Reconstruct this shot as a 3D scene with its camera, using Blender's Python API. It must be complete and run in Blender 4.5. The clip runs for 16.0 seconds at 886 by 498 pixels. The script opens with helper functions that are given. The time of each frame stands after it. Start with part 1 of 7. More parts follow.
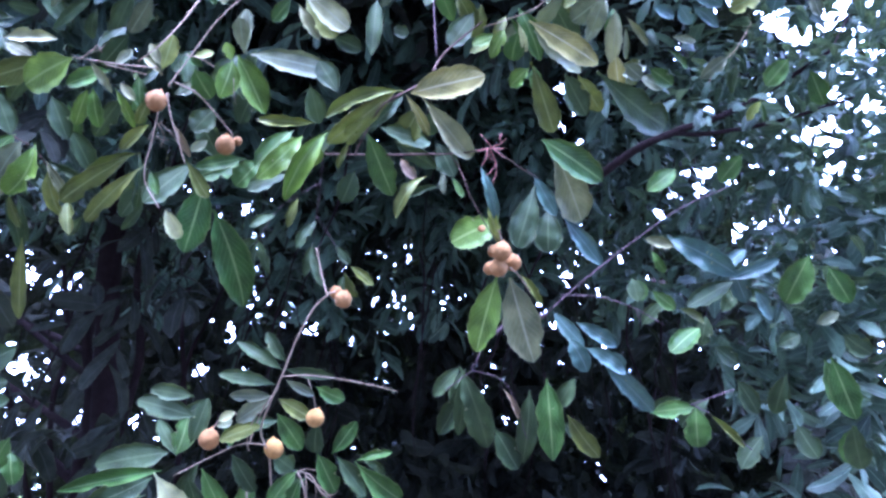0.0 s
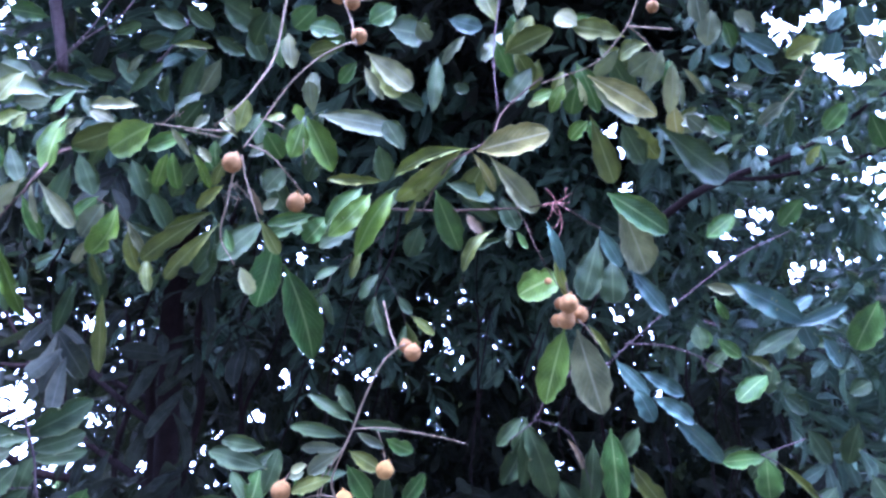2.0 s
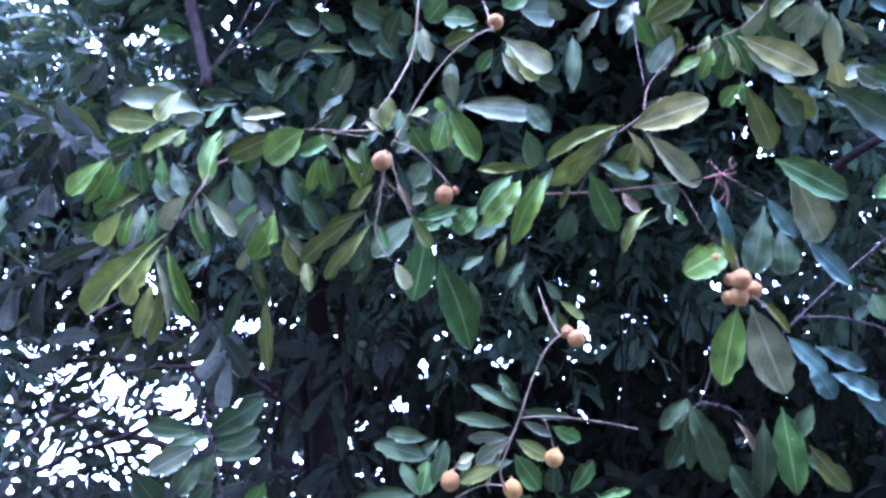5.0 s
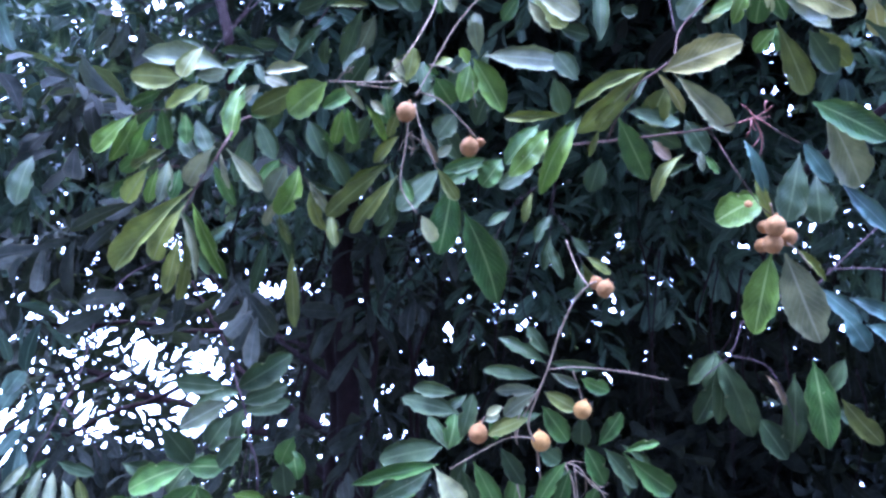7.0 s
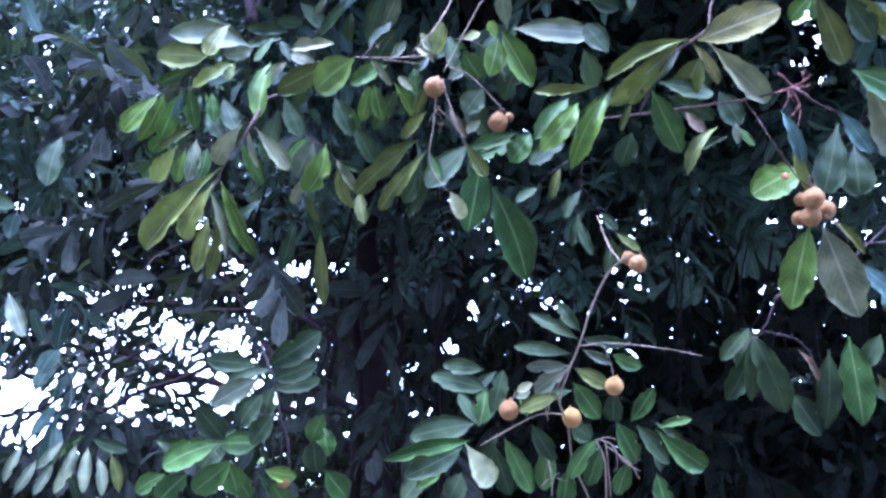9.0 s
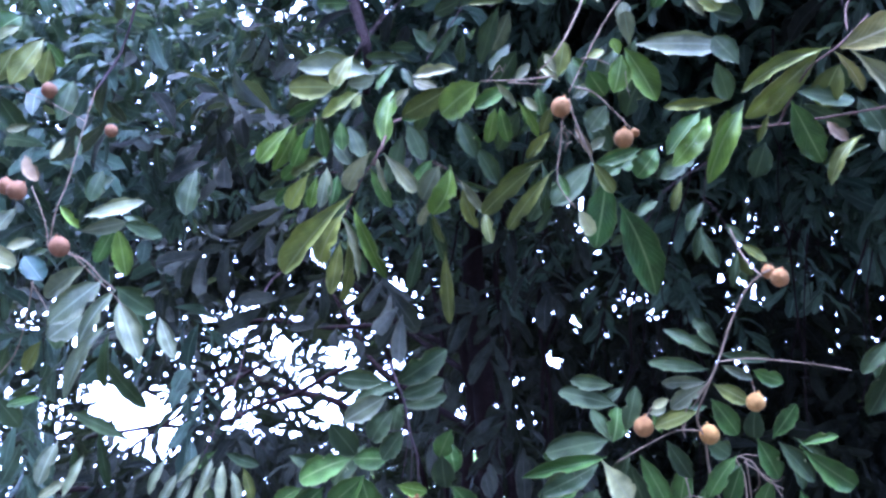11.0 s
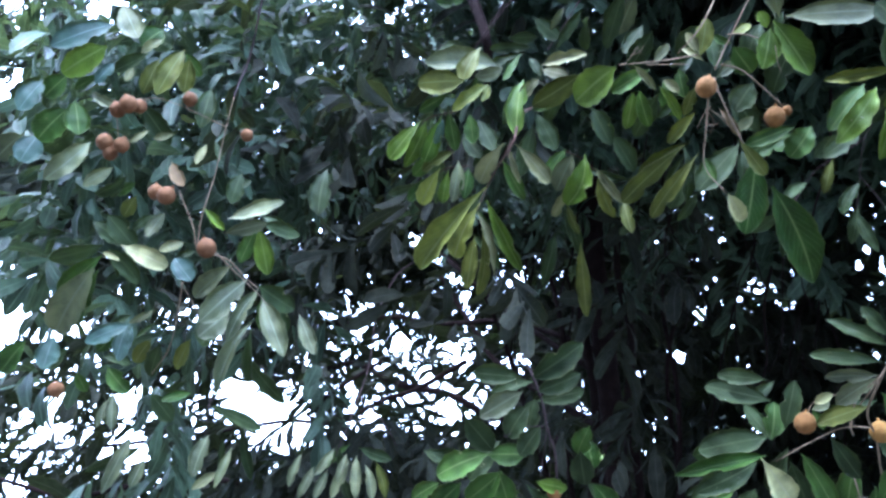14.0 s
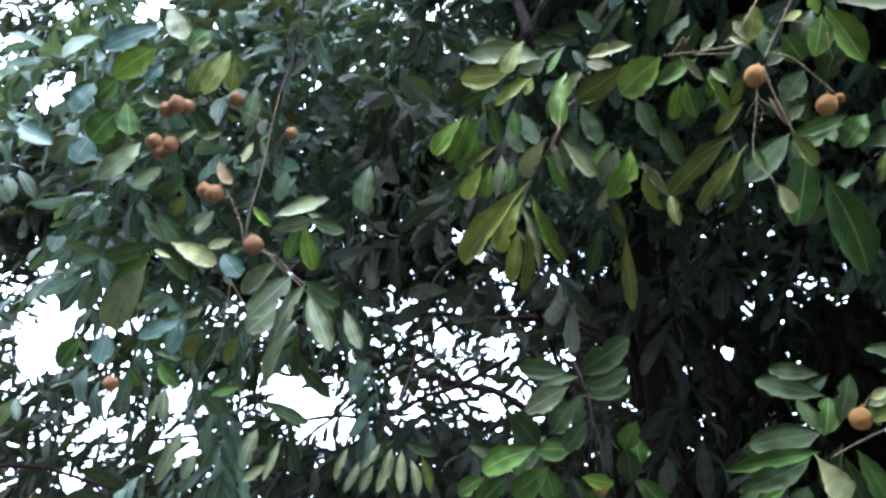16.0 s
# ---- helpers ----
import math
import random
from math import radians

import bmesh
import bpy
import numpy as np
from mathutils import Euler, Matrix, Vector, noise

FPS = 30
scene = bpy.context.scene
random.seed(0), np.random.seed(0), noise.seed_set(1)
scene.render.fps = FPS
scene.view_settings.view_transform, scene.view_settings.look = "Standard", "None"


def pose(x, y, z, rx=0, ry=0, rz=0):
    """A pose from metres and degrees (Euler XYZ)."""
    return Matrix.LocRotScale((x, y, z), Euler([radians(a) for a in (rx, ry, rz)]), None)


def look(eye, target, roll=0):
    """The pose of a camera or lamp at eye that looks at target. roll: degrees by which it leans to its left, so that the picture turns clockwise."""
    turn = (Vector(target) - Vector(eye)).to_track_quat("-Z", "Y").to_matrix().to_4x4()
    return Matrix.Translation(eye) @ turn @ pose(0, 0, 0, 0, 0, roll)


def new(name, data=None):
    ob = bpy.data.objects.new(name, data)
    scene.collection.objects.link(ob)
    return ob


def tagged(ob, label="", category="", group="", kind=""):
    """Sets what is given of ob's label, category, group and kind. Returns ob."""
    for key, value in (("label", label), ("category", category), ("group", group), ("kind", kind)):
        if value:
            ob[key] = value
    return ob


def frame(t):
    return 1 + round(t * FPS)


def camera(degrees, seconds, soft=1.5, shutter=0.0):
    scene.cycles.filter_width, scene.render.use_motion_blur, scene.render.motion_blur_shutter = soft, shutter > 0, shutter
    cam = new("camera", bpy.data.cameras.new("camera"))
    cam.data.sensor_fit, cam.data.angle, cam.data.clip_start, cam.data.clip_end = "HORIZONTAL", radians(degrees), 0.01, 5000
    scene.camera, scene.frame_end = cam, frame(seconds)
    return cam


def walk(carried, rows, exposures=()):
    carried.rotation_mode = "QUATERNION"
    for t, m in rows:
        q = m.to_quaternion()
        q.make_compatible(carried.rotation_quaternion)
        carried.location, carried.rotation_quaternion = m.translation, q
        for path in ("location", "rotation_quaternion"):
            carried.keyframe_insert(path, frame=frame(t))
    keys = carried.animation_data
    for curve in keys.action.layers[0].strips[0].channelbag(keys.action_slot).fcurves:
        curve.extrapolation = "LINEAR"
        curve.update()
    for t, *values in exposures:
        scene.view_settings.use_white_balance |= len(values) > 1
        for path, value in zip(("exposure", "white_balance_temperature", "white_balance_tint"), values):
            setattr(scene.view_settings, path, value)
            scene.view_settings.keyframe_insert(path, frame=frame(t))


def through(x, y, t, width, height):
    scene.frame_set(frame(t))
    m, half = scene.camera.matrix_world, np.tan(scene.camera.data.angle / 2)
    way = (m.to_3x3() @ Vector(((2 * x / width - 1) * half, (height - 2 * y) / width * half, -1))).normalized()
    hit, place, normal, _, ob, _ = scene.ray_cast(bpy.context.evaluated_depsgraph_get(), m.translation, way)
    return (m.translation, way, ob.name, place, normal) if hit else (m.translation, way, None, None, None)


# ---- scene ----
cam = camera(59.8, 16.0, soft=2.7)
PATH = [
    (0, (-0.012, 0.125, 1.543), (-0.139, 1.997, 2.234), 4.9),
    (0.5, (-0.009, 0.12, 1.544), (-0.173, 1.976, 2.27), 4.8),
    (1, (-0.024, 0.105, 1.545), (-0.206, 1.949, 2.3), 4.7),
    (1.5, (-0.029, 0.109, 1.549), (-0.258, 1.939, 2.323), 5.1),
    (2, (-0.035, 0.104, 1.547), (-0.284, 1.928, 2.329), 5.5),
    (2.5, (-0.038, 0.102, 1.546), (-0.297, 1.918, 2.342), 5.8),
    (3, (-0.036, 0.093, 1.553), (-0.324, 1.908, 2.343), 5.9),
    (3.5, (-0.052, 0.092, 1.549), (-0.394, 1.899, 2.335), 5.7),
    (4, (-0.059, 0.093, 1.55), (-0.495, 1.891, 2.312), 5.5),
    (4.5, (-0.071, 0.099, 1.551), (-0.578, 1.887, 2.289), 5.1),
    (7, (-0.083, 0.117, 1.535), (-0.691, 1.912, 2.172), 5.1),
    (7.5, (-0.078, 0.125, 1.535), (-0.681, 1.936, 2.136), 5.1),
    (8, (-0.081, 0.128, 1.533), (-0.677, 1.946, 2.117), 5.0),
    (8.5, (-0.081, 0.125, 1.534), (-0.696, 1.939, 2.112), 5.1),
    (9, (-0.093, 0.12, 1.533), (-0.756, 1.915, 2.114), 5.1),
    (9.5, (-0.104, 0.111, 1.536), (-0.837, 1.879, 2.118), 5.3),
    (12, (-0.149, 0.078, 1.527), (-1.091, 1.744, 2.11), 5.8),
    (12.5, (-0.157, 0.079, 1.525), (-1.139, 1.725, 2.095), 6.1),
    (13, (-0.171, 0.084, 1.525), (-1.19, 1.71, 2.087), 6.4),
    (13.5, (-0.174, 0.081, 1.527), (-1.239, 1.679, 2.085), 6.4),
    (14, (-0.175, 0.078, 1.529), (-1.282, 1.649, 2.082), 6.3),
    (14.5, (-0.179, 0.079, 1.528), (-1.314, 1.631, 2.078), 6.4),
    (15, (-0.177, 0.076, 1.523), (-1.331, 1.613, 2.075), 6.4),
    (15.5, (-0.176, 0.074, 1.524), (-1.349, 1.6, 2.067), 6.4),
    (16, (-0.177, 0.076, 1.526), (-1.373, 1.588, 2.059), 6.7),
]
walk(cam, [(t, look(eye, target, roll)) for t, eye, target, roll in PATH],
     exposures=[(0.0, 3.18, 4340, 40), (4.5, 3.08, 4250, 39), (9.5, 2.92, 4270, 38), (12.5, 2.62, 4460, 36), (14.5, 2.2, 4850, 14), (16.0, 2.12, 5250, 12)])

# ---- light: an overcast afternoon sky ----
world = bpy.data.worlds.new("overcast_sky")
scene.world = world
world.use_nodes = True
wn, wl = world.node_tree.nodes, world.node_tree.links
wn.clear()
sky = wn.new("ShaderNodeTexSky")
sky.sky_type = "NISHITA"
sky.sun_disc = False
sky.sun_elevation, sky.sun_rotation = radians(62), radians(200)
sky.dust_density, sky.air_density = 4.0, 1.2
sky_bg = wn.new("ShaderNodeBackground")
sky_bg.inputs["Strength"].default_value = 0.10
wl.new(sky.outputs[0], sky_bg.inputs["Color"])
cloud_bg = wn.new("ShaderNodeBackground")          # the even cloud sheet
cloud_bg.inputs["Color"].default_value = (0.86, 0.94, 1.0, 1)
cloud_bg.inputs["Strength"].default_value = 2.1
both = wn.new("ShaderNodeAddShader")
world_out = wn.new("ShaderNodeOutputWorld")
wl.new(sky_bg.outputs[0], both.inputs[0])
wl.new(cloud_bg.outputs[0], both.inputs[1])
wl.new(both.outputs[0], world_out.inputs["Surface"])

sun = new("sun", bpy.data.lights.new("sun", "SUN"))
sun.data.energy, sun.data.angle, sun.data.color = 1.5, radians(35), (1.0, 0.94, 0.84)
sun.matrix_world = look((-1.2, -2.4, 9.0), (0, 1.2, 1.8))


# ---- materials ----
def shader(name):
    m = bpy.data.materials.new(name)
    m.use_nodes = True
    nt = m.node_tree
    return m, nt, nt.nodes["Principled BSDF"], nt.nodes["Material Output"]


def noise_at(nt, vector, scale, detail=3.0, rough=0.55):
    n = nt.nodes.new("ShaderNodeTexNoise")
    n.inputs["Scale"].default_value, n.inputs["Detail"].default_value = scale, detail
    n.inputs["Roughness"].default_value = rough
    nt.links.new(vector, n.inputs["Vector"])
    return n.outputs["Fac"]


def ramp(nt, fac, stops):
    r = nt.nodes.new("ShaderNodeValToRGB")
    while len(r.color_ramp.elements) < len(stops):
        r.color_ramp.elements.new(0.5)
    for e, (p, c) in zip(r.color_ramp.elements, stops):
        e.position, e.color = p, (*c, 1) if len(c) == 3 else c
    nt.links.new(fac, r.inputs["Fac"])
    return r.outputs["Color"]


def blend(nt, fac, a, b, mode="MIX"):
    x = nt.nodes.new("ShaderNodeMix")
    x.data_type, x.blend_type = "RGBA", mode
    for value, socket in ((fac, x.inputs[0]), (a, x.inputs[6]), (b, x.inputs[7])):
        if isinstance(value, (int, float)):
            socket.default_value = value
        elif isinstance(value, tuple):
            socket.default_value = (*value, 1)
        else:
            nt.links.new(value, socket)
    return x.outputs[2]


def calc(nt, op, a, b=0.0):
    n = nt.nodes.new("ShaderNodeMath")
    n.operation = op
    for value, socket in ((a, n.inputs[0]), (b, n.inputs[1])):
        if isinstance(value, (int, float)):
            socket.default_value = value
        else:
            nt.links.new(value, socket)
    return n.outputs[0]


def bumped(nt, bsdf, height, strength, distance):
    b = nt.nodes.new("ShaderNodeBump")
    b.inputs["Strength"].default_value, b.inputs["Distance"].default_value = strength, distance
    nt.links.new(height, b.inputs["Height"])
    nt.links.new(b.outputs[0], bsdf.inputs["Normal"])


def leaf_material(name, dark, light, rib, rough, island=False, spots=0.5, through=0.22, gleam=0.5, warm=(0.20, 0.17, 0.05)):
    """A leaf's surface: u runs along the leaf, v across; a pale midrib, side veins, blotches and brown spots."""
    m, nt, bsdf, out = shader(name)
    uv = nt.nodes.new("ShaderNodeUVMap").outputs["UV"]
    xyz = nt.nodes.new("ShaderNodeSeparateXYZ")
    nt.links.new(uv, xyz.inputs[0])
    u, v = xyz.outputs[0], xyz.outputs[1]
    if island:
        chance = nt.nodes.new("ShaderNodeNewGeometry").outputs["Random Per Island"]
    else:
        chance = nt.nodes.new("ShaderNodeObjectInfo").outputs["Random"]
    place = nt.nodes.new("ShaderNodeNewGeometry").outputs["Position"]
    across = calc(nt, "ABSOLUTE", calc(nt, "SUBTRACT", v, 0.5))
    base = ramp(nt, chance, [(0.0, dark), (0.7, light), (1.0, tuple(min(1, c * 1.25) for c in light))])
    blot = ramp(nt, noise_at(nt, place, 38.0, 4.0), [(0.30, (0.50, 0.52, 0.55)), (0.70, (1.35, 1.33, 1.25))])
    base = blend(nt, 1.0, base, blot, "MULTIPLY")
    # side veins run out from the midrib towards the tip
    slant = calc(nt, "SUBTRACT", calc(nt, "MULTIPLY", u, 11.0), calc(nt, "MULTIPLY", across, 7.0))
    vein = calc(nt, "ABSOLUTE", calc(nt, "SUBTRACT", calc(nt, "FRACT", slant), 0.5))
    vein_line = ramp(nt, vein, [(0.0, (1, 1, 1)), (0.10, (0, 0, 0))])
    rib_line = ramp(nt, across, [(0.018, (1, 1, 1)), (0.045, (0, 0, 0))])
    base = blend(nt, calc(nt, "MULTIPLY", vein_line, 0.34), base, rib)
    base = blend(nt, calc(nt, "MULTIPLY", rib_line, 0.9), base, rib)
    spot = ramp(nt, noise_at(nt, place, 160.0, 2.0), [(0.70, (0, 0, 0)), (0.78, (1, 1, 1))])
    base = blend(nt, calc(nt, "MULTIPLY", spot, spots), base, warm)
    edge = ramp(nt, calc(nt, "ADD", across, calc(nt, "MULTIPLY", noise_at(nt, place, 60.0), 0.16)),
                [(0.52, (0, 0, 0)), (0.60, (1, 1, 1))])
    base = blend(nt, calc(nt, "MULTIPLY", edge, 0.6), base, tuple(0.7 * r + 0.3 * w for r, w in zip(rib, warm)))
    nt.links.new(base, bsdf.inputs["Base Color"])
    gloss = ramp(nt, noise_at(nt, place, 25.0, 3.0), [(0.3, (rough - 0.10,) * 3), (0.7, (rough + 0.16,) * 3)])
    nt.links.new(gloss, bsdf.inputs["Roughness"])
    height = calc(nt, "ADD", calc(nt, "MULTIPLY", vein_line, -0.5), noise_at(nt, place, 220.0, 2.0))
    bsdf.inputs["Specular IOR Level"].default_value = gleam
    bumped(nt, bsdf, height, 0.45, 0.0014)
    lit = nt.nodes.new("ShaderNodeBsdfTranslucent")
    nt.links.new(blend(nt, 0.5, base, (0.28, 0.36, 0.07)), lit.inputs["Color"])
    mix = nt.nodes.new("ShaderNodeMixShader")
    mix.inputs[0].default_value = through
    nt.links.new(bsdf.outputs[0], mix.inputs[1])
    nt.links.new(lit.outputs[0], mix.inputs[2])
    nt.links.new(mix.outputs[0], out.inputs["Surface"])
    return m


def bark_material(name, dark, light, scale, depth=0.004):
    m, nt, bsdf, out = shader(name)
    place = nt.nodes.new("ShaderNodeTexCoord").outputs["Object"]
    coarse, fine = noise_at(nt, place, scale, 5.0, 0.65), noise_at(nt, place, scale * 7, 4.0, 0.7)
    c = ramp(nt, coarse, [(0.30, dark), (0.72, light)])
    c = blend(nt, calc(nt, "MULTIPLY", fine, 0.55), c, tuple(x * 0.45 for x in dark))
    nt.links.new(c, bsdf.inputs["Base Color"])
    bsdf.inputs["Roughness"].default_value = 0.95
    bsdf.inputs["Specular IOR Level"].default_value = 0.08
    bumped(nt, bsdf, calc(nt, "ADD", coarse, fine), 0.8, depth)
    return m


def fruit_material(name, a, b):
    m, nt, bsdf, out = shader(name)
    place = nt.nodes.new("ShaderNodeTexCoord").outputs["Object"]
    chance = nt.nodes.new("ShaderNodeObjectInfo").outputs["Random"]
    tone = ramp(nt, chance, [(0.0, a), (1.0, b)])
    mottle = ramp(nt, noise_at(nt, place, 95.0, 4.0), [(0.3, (0.68, 0.66, 0.62)), (0.7, (1.15, 1.12, 1.08))])
    c = blend(nt, 1.0, tone, mottle, "MULTIPLY")
    warts = nt.nodes.new("ShaderNodeTexVoronoi")
    warts.inputs["Scale"].default_value = 520.0
    nt.links.new(place, warts.inputs["Vector"])
    dots = ramp(nt, warts.outputs["Distance"], [(0.0, (1, 1, 1)), (0.55, (0, 0, 0))])
    c = blend(nt, calc(nt, "MULTIPLY", dots, 0.35), c, (0.22, 0.11, 0.05))
    scuff = ramp(nt, noise_at(nt, place, 160.0, 3.0), [(0.62, (0, 0, 0)), (0.75, (1, 1, 1))])
    c = blend(nt, calc(nt, "MULTIPLY", scuff, 0.5), c, (0.16, 0.08, 0.04))
    nt.links.new(c, bsdf.inputs["Base Color"])
    bsdf.inputs["Roughness"].default_value = 0.80
    bsdf.inputs["Specular IOR Level"].default_value = 0.25
    bumped(nt, bsdf, calc(nt, "ADD", dots, noise_at(nt, place, 260.0)), 0.5, 0.0010)
    return m


def rough_material(name, stops, scale, rough=0.9, bump=0.5, depth=0.02):
    m, nt, bsdf, out = shader(name)
    place = nt.nodes.new("ShaderNodeNewGeometry").outputs["Position"]
    a, b = noise_at(nt, place, scale, 5.0, 0.6), noise_at(nt, place, scale * 9, 3.0)
    c = ramp(nt, a, stops)
    c = blend(nt, calc(nt, "MULTIPLY", b, 0.4), c, tuple(x * 0.5 for x in stops[0][1]))
    nt.links.new(c, bsdf.inputs["Base Color"])
    bsdf.inputs["Roughness"].default_value = rough
    bumped(nt, bsdf, calc(nt, "ADD", a, b), bump, depth)
    return m


UNDER = leaf_material("leaf_underside", (0.18, 0.195, 0.075), (0.27, 0.28, 0.115), (0.36, 0.36, 0.18), 0.62, spots=0.35)
TOPS = {
    # darkest green: puts shade into the colour of leaves that hang behind others
    "shade_toned": leaf_material("leaf_shade_toned_green", (0.024, 0.044, 0.016), (0.042, 0.066, 0.024), (0.10, 0.13, 0.055), 0.52, gleam=0.20),
    "dark": leaf_material("leaf_deep_green", (0.033, 0.080, 0.013), (0.060, 0.120, 0.020), (0.19, 0.26, 0.08), 0.44, gleam=0.22),
    "mid": leaf_material("leaf_olive_green", (0.084, 0.100, 0.015), (0.140, 0.155, 0.024), (0.23, 0.26, 0.09), 0.50, gleam=0.25),
    "fresh": leaf_material("leaf_fresh_green", (0.072, 0.138, 0.011), (0.125, 0.195, 0.018), (0.25, 0.33, 0.09), 0.46, gleam=0.22),
    "lime": leaf_material("leaf_yellow_green", (0.140, 0.172, 0.020), (0.210, 0.238, 0.034), (0.32, 0.34, 0.12), 0.50, gleam=0.35),
    # pale undersides; on some upper faces this colour stands in for sheen
    "pale": leaf_material("leaf_underside_and_sheen", (0.170, 0.180, 0.074), (0.250, 0.250, 0.112), (0.34, 0.34, 0.19), 0.60, spots=0.35, gleam=0.35),
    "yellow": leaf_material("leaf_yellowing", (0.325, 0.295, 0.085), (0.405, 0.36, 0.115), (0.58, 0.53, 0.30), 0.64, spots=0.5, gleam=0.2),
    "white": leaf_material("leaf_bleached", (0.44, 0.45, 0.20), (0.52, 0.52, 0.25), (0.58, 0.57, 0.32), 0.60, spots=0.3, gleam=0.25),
    "grey": leaf_material("leaf_grey_green", (0.105, 0.125, 0.060), (0.180, 0.200, 0.098), (0.25, 0.29, 0.17), 0.46, gleam=0.40),
    # bluish base colour imitates the sky's reflection on green leaves
    "blue": leaf_material("leaf_sky_sheen_tint", (0.050, 0.102, 0.080), (0.084, 0.148, 0.116), (0.16, 0.23, 0.19), 0.40, gleam=0.40),
    "brown": leaf_material("leaf_withered", (0.16, 0.11, 0.06), (0.24, 0.17, 0.09), (0.28, 0.20, 0.12), 0.8),
}
CROWN_LEAF = leaf_material("leaf_crown", (0.024, 0.048, 0.034), (0.066, 0.108, 0.070), (0.16, 0.22, 0.14), 0.48, island=True, through=0.15, gleam=0.32)
# copy of the crown leaf, darkened in colour for the shade inside the crown
SHADE_LEAF = leaf_material("leaf_crown_shade_copy", (0.017, 0.019, 0.016), (0.031, 0.035, 0.027), (0.05, 0.054, 0.045), 0.75, island=True, through=0.06, gleam=0.08)
# yellow-green with the lit look of far foliage put into the colour
LIT_TONE_LEAF = leaf_material("leaf_lit_tone_shrub", (0.10, 0.16, 0.025), (0.20, 0.26, 0.055), (0.24, 0.30, 0.10), 0.5, island=True)
TWIG = bark_material("twig_bark", (0.22, 0.165, 0.105), (0.40, 0.315, 0.215), 60.0, 0.0012)
RED_TWIG = bark_material("young_twig_bark", (0.27, 0.125, 0.10), (0.40, 0.20, 0.165), 60.0, 0.001)
DARK_TWIG = bark_material("dark_twig_bark", (0.07, 0.05, 0.05), (0.15, 0.11, 0.11), 60.0, 0.001)
SHOOT = bark_material("reddish_shoot_bark", (0.070, 0.046, 0.034), (0.135, 0.088, 0.064), 60.0, 0.001)
BARK = bark_material("dark_bark", (0.018, 0.012, 0.012), (0.040, 0.027, 0.026), 14.0, 0.012)
FRUIT = fruit_material("fruit_skin", (0.235, 0.118, 0.034), (0.295, 0.152, 0.046))
# browner copy of the skin, with the shade of the leaves above in it
SHADED_FRUIT = fruit_material("shaded_brown_fruit_skin", (0.170, 0.080, 0.034), (0.220, 0.108, 0.046))
GOLDEN = fruit_material("golden_fruit_skin", (0.36, 0.200, 0.050), (0.42, 0.240, 0.062))
# unseen ground, its tone set by how much light it throws up
EARTH = rough_material("bounce_toned_earth", [(0.3, (0.055, 0.049, 0.038)), (0.7, (0.105, 0.094, 0.073))], 0.8)
# for the unseen walls; dark so that they bounce little light
PLASTER = rough_material("low_bounce_plaster", [(0.3, (0.07, 0.07, 0.068)), (0.7, (0.125, 0.124, 0.12))], 1.2, depth=0.004)
ROOF = rough_material("pink_roof_tile", [(0.3, (0.42, 0.24, 0.20)), (0.7, (0.58, 0.36, 0.32))], 2.0, depth=0.01)
WHITEWASH = rough_material("pale_house_wall", [(0.3, (0.55, 0.50, 0.47)), (0.7, (0.70, 0.64, 0.60))], 0.7, depth=0.004)
WOOD = rough_material("brown_shutter", [(0.3, (0.10, 0.06, 0.04)), (0.7, (0.20, 0.13, 0.08))], 6.0, depth=0.003)


# ---- builders ----
def mesh_object(name, bm, material, parent=None, smooth=True):
    me = bpy.data.meshes.new(name)
    bm.to_mesh(me)
    bm.free()
    for m in material if isinstance(material, (list, tuple)) else [material]:
        me.materials.append(m)
    if smooth:
        me.shade_smooth()
    ob = new(name, me)
    if parent:
        ob.parent = parent
    return ob


def part(name, bm, material, parent, label="", smooth=True):
    ob = mesh_object(name, bm, material, parent, smooth)
    return tagged(ob, label) if label else ob


def smooth_line(points, steps=6):
    """A curve through the points (Catmull-Rom)."""
    p = [Vector(q) for q in points]
    if len(p) == 2:
        return [p[0].lerp(p[1], i / steps) for i in range(steps + 1)]
    p = [2 * p[0] - p[1], *p, 2 * p[-1] - p[-2]]
    line = []
    for a, b, c, d in zip(p, p[1:], p[2:], p[3:]):
        for i in range(steps):
            s = i / steps
            line.append(0.5 * (2 * b + (c - a) * s + (2 * a - 5 * b + 4 * c - d) * s * s + (3 * b - a - 3 * c + d) * s ** 3))
    return line + [p[-2]]


def tube(bm, points, r0, r1, sides=7, knots=0.12, steps=6):
    """A tapered, slightly knotty stem along the points."""
    line = smooth_line(points, steps)
    rings, side = [], None
    for i, q in enumerate(line):
        ahead = (line[min(i + 1, len(line) - 1)] - line[max(i - 1, 0)]).normalized()
        side = (side - ahead * side.dot(ahead)) if side else ahead.orthogonal()
        side.normalize()
        up = ahead.cross(side)
        r = r0 + (r1 - r0) * i / (len(line) - 1)
        r *= 1 + knots * noise.noise(q * (0.35 / max(r, 0.001)))
        rings.append([bm.verts.new(q + r * (math.cos(a) * side + math.sin(a) * up))
                      for a in (2 * math.pi * k / sides for k in range(sides))])
    for a, b in zip(rings, rings[1:]):
        for k in range(sides):
            bm.faces.new((a[k], a[(k + 1) % sides], b[(k + 1) % sides], b[k]))
    bm.faces.new(rings[0][::-1])
    bm.faces.new(rings[-1])


